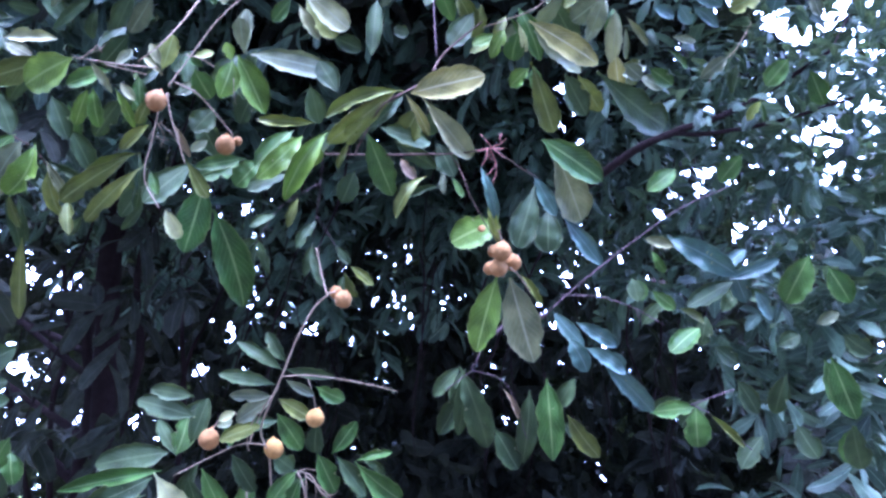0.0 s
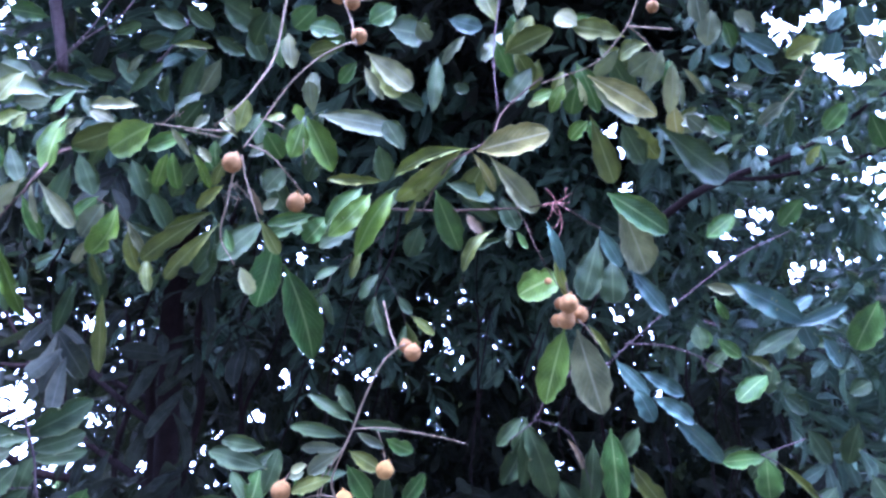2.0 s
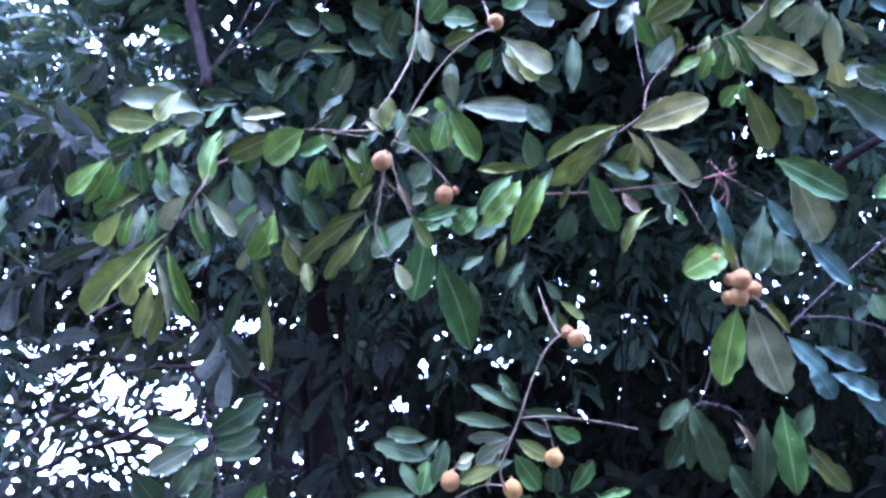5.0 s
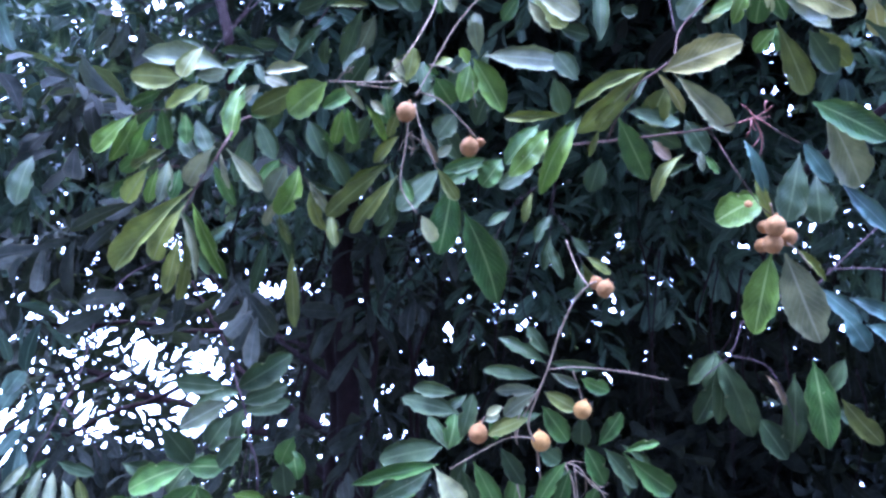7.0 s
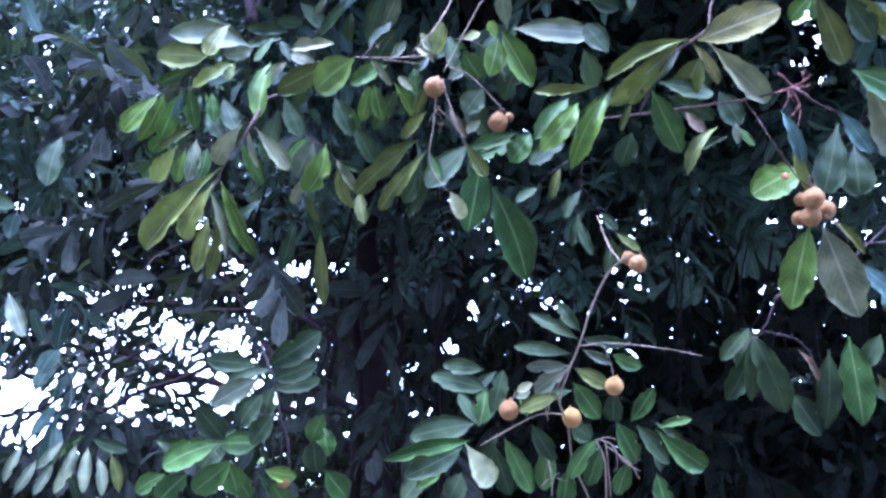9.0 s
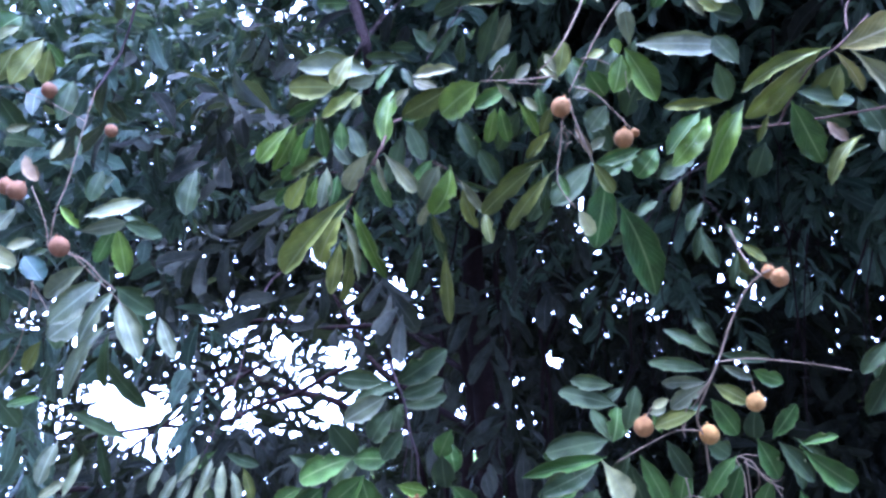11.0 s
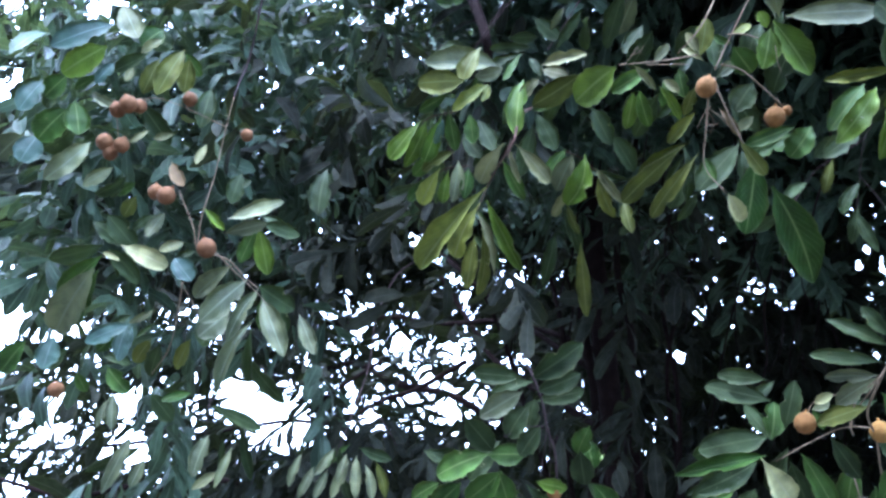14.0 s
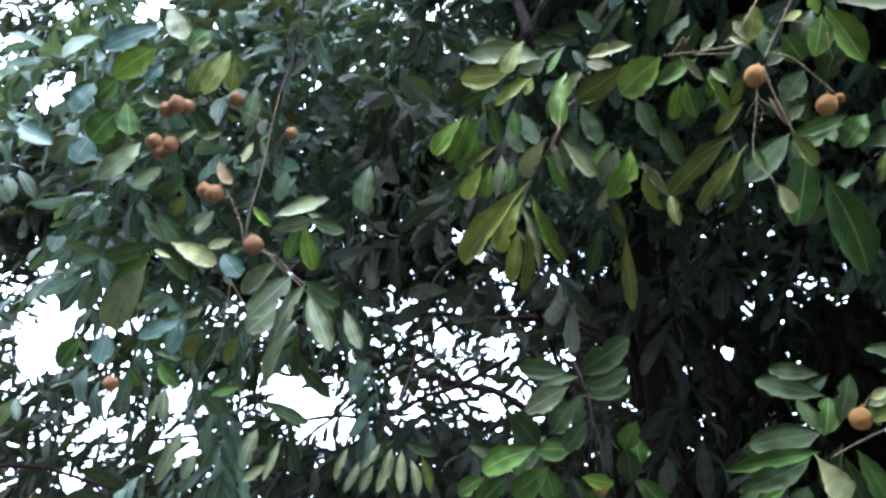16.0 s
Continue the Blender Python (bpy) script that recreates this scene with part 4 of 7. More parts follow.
leaf(b, "shade_toned", "long", (-0.460, 1.013, 1.963), (-0.492, 1.023, 1.919), 0.009, 21)
leaf(b, "mid", "spoon", (-0.430, 0.907, 1.926), (-0.508, 0.915, 1.864), 0.027, -19)
leaf(b, "mid", "spoon", (-0.413, 0.902, 1.910), (-0.470, 0.910, 1.839), 0.020, -10)
leaf(b, "shade_toned", "wavy", (-0.445, 0.944, 1.944), (-0.449, 0.975, 1.878), 0.018, -29)
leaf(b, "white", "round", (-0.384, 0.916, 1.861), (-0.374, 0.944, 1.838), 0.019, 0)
leaf(b, "dark", "flat", (-0.412, 0.916, 1.910), (-0.399, 0.920, 1.881), 0.012, 7)
leaf(b, "dark", "flat", (-0.364, 0.960, 1.918), (-0.380, 0.979, 1.833), 0.043, -14)
leaf(b, "dark", "long", (-0.347, 0.962, 1.884), (-0.319, 1.051, 1.790), 0.046, 2)
leaf(b, "mid", "spoon", (-0.372, 0.913, 1.925), (-0.349, 0.942, 1.890), 0.018, 6)
leaf(b, "shade_toned", "droop", (-0.391, 1.008, 1.955), (-0.390, 1.012, 1.908), 0.017, -15)
leaf(b, "dark", "flat", (-0.324, 0.971, 1.948), (-0.370, 0.953, 1.923), 0.036, 15)
leaf(b, "shade_toned", "flat", (-0.380, 0.950, 1.937), (-0.426, 0.943, 1.880), 0.038, 17)
leaf(b, "shade_toned", "long", (-0.428, 0.951, 1.882), (-0.458, 0.970, 1.854), 0.013, -11)
leaf(b, "mid", "flat", (-0.518, 0.945, 1.878), (-0.505, 0.944, 1.834), 0.017, 6)
leaf(b, "shade_toned", "droop", (-0.516, 0.983, 1.877), (-0.547, 1.011, 1.856), 0.013, -19)
leaf(b, "dark", "wavy", (-0.303, 0.963, 1.953), (-0.328, 0.966, 1.918), 0.032, 12)
leaf(b, "shade_toned", "long", (-0.318, 1.042, 1.984), (-0.357, 1.016, 1.960), 0.032, -17)
leaf(b, "dark", "flat", (-0.322, 0.965, 1.956), (-0.374, 0.948, 1.932), 0.019, -4)
leaf(b, "shade_toned", "flat", (-0.362, 0.942, 2.010), (-0.383, 0.939, 1.975), 0.032, 0)
leaf(b, "grey", "flat", (-0.390, 0.887, 1.994), (-0.370, 0.894, 2.015), 0.015, 8)
leaf(b, "grey", "flat", (-0.361, 0.938, 1.964), (-0.379, 0.937, 1.948), 0.013, -7)
leaf(b, "brown", "long", (-0.392, 0.906, 1.965), (-0.374, 0.928, 1.935), 0.010, 13)
leaf(b, "grey", "flat", (-0.320, 0.912, 2.071), (-0.226, 0.955, 2.079), 0.035, -10)
leaf(b, "fresh", "flat", (-0.332, 0.903, 2.063), (-0.300, 0.943, 2.007), 0.035, -5)
leaf(b, "shade_toned", "droop", (-0.357, 0.969, 2.107), (-0.375, 0.976, 2.049), 0.030, 11)
leaf(b, "fresh", "flat", (-0.334, 0.898, 2.051), (-0.344, 0.905, 2.004), 0.031, -19)
leaf(b, "shade_toned", "droop", (-0.363, 0.948, 2.075), (-0.342, 0.983, 2.049), 0.028, -29)
leaf(b, "dark", "round", (-0.370, 0.880, 2.025), (-0.356, 0.910, 2.005), 0.029, 14)
leaf(b, "shade_toned", "flat", (-0.417, 0.950, 2.090), (-0.409, 0.953, 2.046), 0.028, -31)
leaf(b, "mid", "flat", (-0.369, 0.869, 2.035), (-0.351, 0.879, 2.049), 0.013, -15)
leaf(b, "dark", "droop", (-0.408, 0.933, 2.082), (-0.387, 0.938, 2.066), 0.011, 19)
leaf(b, "fresh", "flat", (-0.338, 0.902, 2.054), (-0.345, 0.892, 2.072), 0.015, 1)
leaf(b, "grey", "spoon", (-0.326, 0.908, 2.068), (-0.327, 0.876, 2.096), 0.022, -9)
leaf(b, "shade_toned", "droop", (-0.331, 0.964, 2.114), (-0.342, 0.987, 2.083), 0.020, 17)
leaf(b, "mid", "flat", (-0.405, 0.874, 2.018), (-0.396, 0.864, 2.060), 0.022, 10)
leaf(b, "pale", "flat", (-0.405, 0.868, 2.020), (-0.417, 0.857, 2.042), 0.012, -4)
leaf(b, "shade_toned", "long", (-0.424, 0.906, 2.040), (-0.437, 0.894, 2.010), 0.010, 3)
leaf(b, "pale", "long", (-0.400, 0.869, 2.008), (-0.424, 0.863, 2.027), 0.009, 9)
leaf(b, "shade_toned", "wavy", (-0.434, 0.943, 2.071), (-0.461, 0.943, 2.052), 0.009, -5)
leaf(b, "grey", "flat", (-0.458, 0.867, 2.017), (-0.439, 0.863, 2.037), 0.013, -12)
leaf(b, "pale", "long", (-0.474, 0.845, 2.007), (-0.455, 0.872, 1.983), 0.010, 10)
leaf(b, "shade_toned", "flat", (-0.470, 0.921, 2.006), (-0.509, 0.950, 1.967), 0.027, -11)
leaf(b, "dark", "droop", (-0.480, 0.968, 2.050), (-0.471, 0.989, 2.008), 0.023, 22)
leaf(b, "shade_toned", "flat", (-0.393, 0.962, 2.014), (-0.368, 0.993, 1.971), 0.031, 4)
leaf(b, "shade_toned", "flat", (-0.438, 0.983, 1.930), (-0.476, 0.994, 1.880), 0.029, 9)
leaf(b, "shade_toned", "flat", (-0.539, 0.943, 1.973), (-0.521, 0.985, 1.934), 0.028, -15)
leaf(b, "shade_toned", "flat", (-0.556, 0.917, 2.002), (-0.538, 0.944, 1.957), 0.028, -13)
leaf(b, "dark", "droop", (-0.569, 0.971, 2.024), (-0.571, 1.013, 1.994), 0.023, -19)
leaf(b, "shade_toned", "flat", (-0.326, 0.980, 2.068), (-0.352, 1.003, 2.024), 0.034, 17)
leaf(b, "shade_toned", "wavy", (-0.348, 1.037, 2.111), (-0.354, 1.040, 2.062), 0.027, 2)
leaf(b, "shade_toned", "flat", (-0.418, 0.923, 2.092), (-0.451, 0.935, 2.061), 0.028, 3)
leaf(b, "shade_toned", "flat", (-0.426, 0.978, 2.115), (-0.442, 0.971, 2.078), 0.021, 10)
leaf(b, "shade_toned", "flat", (-0.475, 0.908, 2.089), (-0.509, 0.924, 2.052), 0.029, -8)
leaf(b, "shade_toned", "flat", (-0.502, 0.945, 2.126), (-0.522, 0.933, 2.081), 0.023, 17)

b = branch("leafy_branch", "leafy brown twig with yellowing leaves",
           [(-0.228, 0.972, 1.971), (-0.141, 0.858, 1.916), (-0.063, 0.850, 1.918), (-0.036, 0.847, 1.921), (-0.019, 0.841, 1.923), 0.0012, 0.0007],
           [(-0.075, 0.864, 2.030), (-0.095, 0.818, 1.982), (-0.110, 0.790, 1.952), (-0.131, 0.798, 1.941), (-0.146, 0.819, 1.927), (-0.162, 0.843, 1.907), 0.0010, 0.0008],
           [(-0.016, 0.852, 1.927), (0.012, 0.903, 1.934), (0.035, 0.932, 1.936), 0.0006, 0.0005],
           [(-0.063, 0.850, 1.918), (-0.051, 0.868, 1.908), (-0.038, 0.855, 1.873), (-0.017, 0.872, 1.844), (-0.006, 0.878, 1.834), 0.0006, 0.0005], bark=SHOOT)
leaf(b, "mid", "long", (-0.208, 0.851, 1.947), (-0.275, 0.850, 1.947), 0.013, -10)
leaf(b, "shade_toned", "flat", (-0.218, 0.833, 1.982), (-0.210, 0.865, 1.954), 0.025, -6)
leaf(b, "dark", "flat", (-0.241, 0.877, 1.950), (-0.274, 0.867, 1.898), 0.026, 11)
leaf(b, "fresh", "wavy", (-0.231, 0.880, 1.945), (-0.267, 0.861, 1.881), 0.025, -16)
leaf(b, "shade_toned", "flat", (-0.249, 0.903, 1.908), (-0.282, 0.880, 1.876), 0.022, 6)
leaf(b, "shade_toned", "flat", (-0.274, 0.955, 1.935), (-0.301, 0.953, 1.908), 0.017, -5)
leaf(b, "fresh", "sickle", (-0.194, 0.842, 1.931), (-0.229, 0.844, 1.851), 0.024, -17)
leaf(b, "shade_toned", "wavy", (-0.196, 0.893, 1.966), (-0.246, 0.888, 1.910), 0.020, -13)
leaf(b, "fresh", "flat", (-0.211, 0.875, 1.947), (-0.218, 0.900, 1.919), 0.021, 3)
leaf(b, "lime", "long", (-0.120, 0.803, 1.962), (-0.192, 0.839, 1.917), 0.025, -19)
leaf(b, "lime", "sickle", (-0.112, 0.802, 1.962), (-0.194, 0.826, 1.939), 0.016, 4)
leaf(b, "shade_toned", "wavy", (-0.124, 0.888, 2.009), (-0.168, 0.881, 1.949), 0.013, -22)
leaf(b, "lime", "droop", (-0.144, 0.816, 1.937), (-0.170, 0.835, 1.915), 0.017, -5)
leaf(b, "lime", "long", (-0.123, 0.804, 1.957), (-0.149, 0.821, 1.936), 0.010, 9)
leaf(b, "dark", "flat", (-0.149, 0.834, 1.928), (-0.123, 0.885, 1.881), 0.029, 6)
leaf(b, "shade_toned", "flat", (-0.144, 0.877, 1.960), (-0.090, 0.911, 1.960), 0.025, -10)
leaf(b, "shade_toned", "long", (-0.142, 0.971, 1.994), (-0.090, 1.014, 1.981), 0.024, 27)
leaf(b, "mid", "round", (-0.103, 0.880, 1.987), (-0.121, 0.907, 1.955), 0.033, 9)
leaf(b, "shade_toned", "droop", (-0.094, 0.971, 2.043), (-0.104, 1.003, 2.022), 0.027, 1)
leaf(b, "mid", "sickle", (-0.087, 0.880, 1.905), (-0.117, 0.882, 1.854), 0.015, 20)
leaf(b, "shade_toned", "wavy", (-0.077, 0.927, 1.916), (-0.122, 0.935, 1.898), 0.011, 13)
leaf(b, "mid", "long", (-0.170, 0.843, 1.921), (-0.182, 0.861, 1.899), 0.008, 11)
leaf(b, "yellow", "round", (-0.104, 0.801, 1.959), (-0.030, 0.801, 1.984), 0.034, 6)
leaf(b, "yellow", "long", (-0.109, 0.803, 1.958), (-0.086, 0.842, 1.933), 0.011, 9)
leaf(b, "pale", "spoon", (-0.094, 0.817, 1.965), (-0.040, 0.856, 1.917), 0.026, 2)
leaf(b, "brown", "flat", (-0.118, 0.878, 1.923), (-0.099, 0.885, 1.902), 0.013, 1)
leaf(b, "grey", "flat", (-0.070, 0.878, 1.908), (-0.068, 0.883, 1.886), 0.009, 1)
leaf(b, "dark", "flat", (-0.064, 0.961, 1.943), (-0.049, 0.959, 1.918), 0.009, 25)
leaf(b, "blue", "long", (-0.029, 0.861, 1.909), (-0.008, 0.880, 1.856), 0.013, 9)
leaf(b, "shade_toned", "flat", (-0.179, 0.940, 1.935), (-0.193, 0.956, 1.900), 0.028, -2)
leaf(b, "shade_toned", "flat", (-0.201, 0.894, 2.013), (-0.227, 0.885, 2.047), 0.028, 3)
leaf(b, "shade_toned", "flat", (-0.085, 0.939, 1.978), (-0.062, 0.949, 1.939), 0.027, 5)

b = branch("flower_stalk", "bare pink flower stalks spread from a twig's end",
           [(-0.034, 0.843, 1.919), (-0.026, 0.840, 1.920), (-0.018, 0.841, 1.923), 0.0010, 0.0009],
           [(-0.019, 0.841, 1.923), (-0.027, 0.836, 1.931), (-0.032, 0.833, 1.934), 0.0006, 0.0005],
           [(-0.019, 0.841, 1.923), (-0.010, 0.833, 1.924), (-0.005, 0.823, 1.924), 0.0006, 0.0005],
           [(-0.019, 0.841, 1.923), (-0.011, 0.836, 1.914), (-0.005, 0.848, 1.916), 0.0006, 0.0005],
           [(-0.021, 0.840, 1.923), (-0.013, 0.849, 1.905), (-0.015, 0.854, 1.887), 0.0008, 0.0005],
           [(-0.019, 0.841, 1.923), (-0.021, 0.843, 1.914), (-0.018, 0.846, 1.910), 0.0006, 0.0005],
           [(-0.023, 0.840, 1.922), (-0.024, 0.838, 1.909), (-0.028, 0.845, 1.903), 0.0006, 0.0005],
           [(-0.017, 0.842, 1.923), (-0.011, 0.834, 1.918), (-0.006, 0.835, 1.920), 0.0006, 0.0005],
           [(-0.014, 0.848, 1.907), (-0.019, 0.849, 1.898), (-0.023, 0.849, 1.895), 0.0006, 0.0005],
           [(-0.010, 0.833, 1.924), (-0.011, 0.830, 1.930), (-0.009, 0.830, 1.934), 0.0006, 0.0005], bark=RED_TWIG)

b = branch("fruiting_branch", "drooping twig with a tight bunch of tan fruits",
           [(-0.006, 0.875, 1.845), (-0.001, 0.893, 1.828), (0.002, 0.903, 1.802), 0.0010, 0.0008],
           [(0.008, 0.891, 1.810), (0.019, 0.897, 1.802), (0.031, 0.906, 1.788), 0.0008, 0.0006], bark=TWIG)
fruit(b, (-0.002, 0.883, 1.824), 0.0102)
fruit(b, (0.011, 0.904, 1.820), 0.0090)
fruit(b, (-0.004, 0.892, 1.809), 0.0097)
fruit(b, (-0.010, 0.908, 1.833), 0.0068)
fruit(b, (-0.013, 0.905, 1.812), 0.0073)
fruit(b, (-0.025, 0.899, 1.853), 0.0057)
leaf(b, "fresh", "round", (-0.009, 0.901, 1.862), (-0.056, 0.897, 1.836), 0.039, 5)
leaf(b, "lime", "long", (-0.000, 0.900, 1.832), (-0.018, 0.875, 1.873), 0.011, -10)
leaf(b, "fresh", "flat", (-0.005, 0.902, 1.803), (-0.022, 0.929, 1.726), 0.034, 10)
# this leaf's sheen is given by its pale colour
leaf(b, "pale", "flat", (0.009, 0.913, 1.806), (0.040, 0.942, 1.722), 0.042, 10)
leaf(b, "mid", "long", (0.020, 0.909, 1.810), (0.045, 0.923, 1.780), 0.009, -5)
leaf(b, "dark", "round", (0.033, 0.842, 1.936), (0.099, 0.864, 1.903), 0.032, 0)
leaf(b, "pale", "spoon", (0.044, 0.852, 1.938), (0.086, 0.928, 1.883), 0.042, 2)
leaf(b, "shade_toned", "spoon", (0.033, 0.948, 1.933), (0.016, 0.948, 1.854), 0.036, -11)
leaf(b, "shade_toned", "spoon", (0.052, 0.977, 1.920), (0.054, 0.979, 1.862), 0.036, 1)
leaf(b, "blue", "flat", (0.029, 0.894, 1.919), (0.056, 0.908, 1.879), 0.018, 10)
leaf(b, "blue", "flat", (0.065, 0.905, 1.875), (0.108, 0.926, 1.832), 0.021, -3)
leaf(b, "shade_toned", "spoon", (0.094, 0.876, 2.045), (0.185, 0.944, 2.018), 0.047, 3)
leaf(b, "grey", "flat", (0.128, 0.893, 2.069), (0.150, 0.907, 2.059), 0.020, 12)

b = branch("leafy_branch", "grey-brown twig with leaves tinted blue-green for sky sheen",
           [(0.071, 1.213, 1.851), (0.087, 1.207, 1.869), (0.141, 1.222, 1.926), (0.214, 1.253, 1.999), (0.289, 1.286, 2.068), (0.395, 1.369, 2.152), 0.0008, 0.0012],
           [(0.090, 1.184, 1.875), (0.144, 1.187, 1.877), (0.194, 1.194, 1.866), (0.240, 1.205, 1.847), 0.0010, 0.0007],
           [(0.198, 1.195, 1.864), (0.202, 1.199, 1.856), (0.207, 1.202, 1.849), 0.0008, 0.0006],
           [(0.292, 1.266, 1.748), (0.323, 1.273, 1.733), (0.382, 1.292, 1.693), 0.0010, 0.0007],
           [(0.248, 1.270, 1.729), (0.292, 1.266, 1.748), (0.358, 1.281, 1.777), 0.0010, 0.0010], bark=DARK_TWIG)
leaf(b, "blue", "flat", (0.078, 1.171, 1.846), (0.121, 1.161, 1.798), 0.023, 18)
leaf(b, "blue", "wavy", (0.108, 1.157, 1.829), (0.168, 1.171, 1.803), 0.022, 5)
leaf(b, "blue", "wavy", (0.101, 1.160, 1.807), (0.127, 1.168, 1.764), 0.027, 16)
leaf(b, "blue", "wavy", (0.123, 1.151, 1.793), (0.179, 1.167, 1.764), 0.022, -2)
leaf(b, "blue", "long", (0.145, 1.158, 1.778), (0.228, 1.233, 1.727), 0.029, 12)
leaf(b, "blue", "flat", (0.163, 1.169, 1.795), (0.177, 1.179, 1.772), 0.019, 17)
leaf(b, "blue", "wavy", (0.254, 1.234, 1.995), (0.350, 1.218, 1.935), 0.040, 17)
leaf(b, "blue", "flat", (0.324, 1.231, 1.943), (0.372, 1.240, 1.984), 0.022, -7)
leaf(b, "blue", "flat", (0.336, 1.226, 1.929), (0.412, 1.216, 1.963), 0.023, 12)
leaf(b, "shade_toned", "wavy", (0.343, 1.313, 1.941), (0.438, 1.347, 1.942), 0.021, 9)
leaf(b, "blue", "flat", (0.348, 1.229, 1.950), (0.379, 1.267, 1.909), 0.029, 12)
leaf(b, "shade_toned", "wavy", (0.369, 1.298, 1.952), (0.352, 1.301, 1.902), 0.025, -12)
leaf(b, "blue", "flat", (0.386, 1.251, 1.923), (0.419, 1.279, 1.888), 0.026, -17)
leaf(b, "dark", "round", (0.458, 1.221, 1.973), (0.431, 1.255, 1.908), 0.048, -11)
leaf(b, "dark", "flat", (0.496, 1.248, 1.967), (0.528, 1.257, 1.915), 0.038, 8)
leaf(b, "shade_toned", "flat", (0.351, 1.236, 1.931), (0.279, 1.228, 1.883), 0.032, 13)
leaf(b, "dark", "round", (0.298, 1.236, 1.855), (0.252, 1.222, 1.812), 0.034, 17)
leaf(b, "shade_toned", "long", (0.326, 1.302, 1.894), (0.320, 1.313, 1.848), 0.029, -4)
leaf(b, "shade_toned", "flat", (0.197, 1.219, 1.920), (0.206, 1.220, 1.884), 0.028, 0)
leaf(b, "pale", "flat", (0.222, 1.253, 1.998), (0.265, 1.247, 1.985), 0.019, 8)
leaf(b, "dark", "droop", (0.243, 1.296, 1.996), (0.268, 1.314, 1.965), 0.016, 6)
leaf(b, "dark", "flat", (0.295, 1.264, 1.743), (0.231, 1.246, 1.729), 0.027, -7)
leaf(b, "shade_toned", "droop", (0.293, 1.324, 1.767), (0.248, 1.347, 1.744), 0.022, 18)
leaf(b, "dark", "round", (0.293, 1.252, 1.740), (0.300, 1.272, 1.688), 0.040, -2)
leaf(b, "shade_toned", "droop", (0.327, 1.305, 1.764), (0.290, 1.325, 1.723), 0.039, -2)
leaf(b, "mid", "long", (0.315, 1.267, 1.737), (0.374, 1.300, 1.696), 0.012, 0)
leaf(b, "shade_toned", "flat", (0.331, 1.278, 1.840), (0.369, 1.293, 1.818), 0.029, -9)
leaf(b, "dark", "flat", (0.479, 1.228, 1.823), (0.518, 1.255, 1.742), 0.041, 6)
leaf(b, "dark", "flat", (0.496, 1.290, 1.835), (0.531, 1.334, 1.776), 0.034, -20)
leaf(b, "shade_toned", "flat", (0.495, 1.219, 1.855), (0.536, 1.227, 1.831), 0.032, 7)
leaf(b, "shade_toned", "flat", (0.435, 1.308, 1.854), (0.467, 1.301, 1.873), 0.029, 0)
leaf(b, "grey", "flat", (0.485, 1.282, 1.886), (0.511, 1.260, 1.900), 0.020, 8)
leaf(b, "shade_toned", "flat", (0.376, 1.323, 1.801), (0.419, 1.362, 1.758), 0.034, -12)
leaf(b, "shade_toned", "flat", (0.462, 1.350, 1.821), (0.457, 1.397, 1.766), 0.034, 2)
leaf(b, "shade_toned", "flat", (0.488, 1.390, 1.750), (0.514, 1.382, 1.699), 0.038, 4)
leaf(b, "shade_toned", "flat", (0.528, 1.290, 1.739), (0.559, 1.340, 1.683), 0.039, 10)
leaf(b, "dark", "flat", (0.578, 1.387, 1.754), (0.571, 1.413, 1.699), 0.036, 16)
leaf(b, "shade_toned", "flat", (0.429, 1.376, 1.727), (0.390, 1.369, 1.673), 0.036, 10)
leaf(b, "shade_toned", "flat", (0.253, 1.253, 1.898), (0.221, 1.265, 1.864), 0.024, 6)
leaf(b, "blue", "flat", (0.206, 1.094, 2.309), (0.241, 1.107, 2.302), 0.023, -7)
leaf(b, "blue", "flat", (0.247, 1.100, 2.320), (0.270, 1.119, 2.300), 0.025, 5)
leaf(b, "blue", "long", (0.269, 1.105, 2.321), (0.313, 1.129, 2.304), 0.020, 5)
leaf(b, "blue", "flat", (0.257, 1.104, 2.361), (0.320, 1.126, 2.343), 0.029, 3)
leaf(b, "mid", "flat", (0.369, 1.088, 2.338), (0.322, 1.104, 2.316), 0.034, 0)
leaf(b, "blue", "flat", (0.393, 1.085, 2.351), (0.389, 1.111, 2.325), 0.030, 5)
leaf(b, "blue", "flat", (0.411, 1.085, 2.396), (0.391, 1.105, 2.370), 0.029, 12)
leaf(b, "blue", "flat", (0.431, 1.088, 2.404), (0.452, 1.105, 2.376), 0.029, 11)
leaf(b, "grey", "flat", (0.440, 1.097, 2.352), (0.462, 1.115, 2.321), 0.022, -15)
leaf(b, "grey", "flat", (0.245, 1.140, 2.291), (0.285, 1.152, 2.293), 0.014, 8)
leaf(b, "dark", "wavy", (0.254, 1.202, 2.310), (0.292, 1.234, 2.297), 0.014, -14)
leaf(b, "lime", "flat", (0.407, 1.229, 2.240), (0.393, 1.256, 2.218), 0.017, 11)
leaf(b, "dark", "flat", (0.433, 1.298, 2.279), (0.438, 1.307, 2.247), 0.012, -29)
leaf(b, "dark", "flat", (0.207, 1.230, 1.922), (0.214, 1.230, 1.889), 0.024, 1)
leaf(b, "dark", "flat", (0.230, 1.235, 1.907), (0.266, 1.246, 1.884), 0.022, 3)
leaf(b, "mid", "long", (0.271, 1.244, 1.886), (0.318, 1.278, 1.874), 0.014, -7)
leaf(b, "grey", "flat", (0.283, 1.115, 2.369), (0.250, 1.093, 2.394), 0.029, 10)
leaf(b, "grey", "flat", (0.358, 1.227, 2.321), (0.316, 1.245, 2.287), 0.025, -14)
leaf(b, "shade_toned", "droop", (0.392, 1.286, 2.348), (0.391, 1.319, 2.309), 0.021, 25)
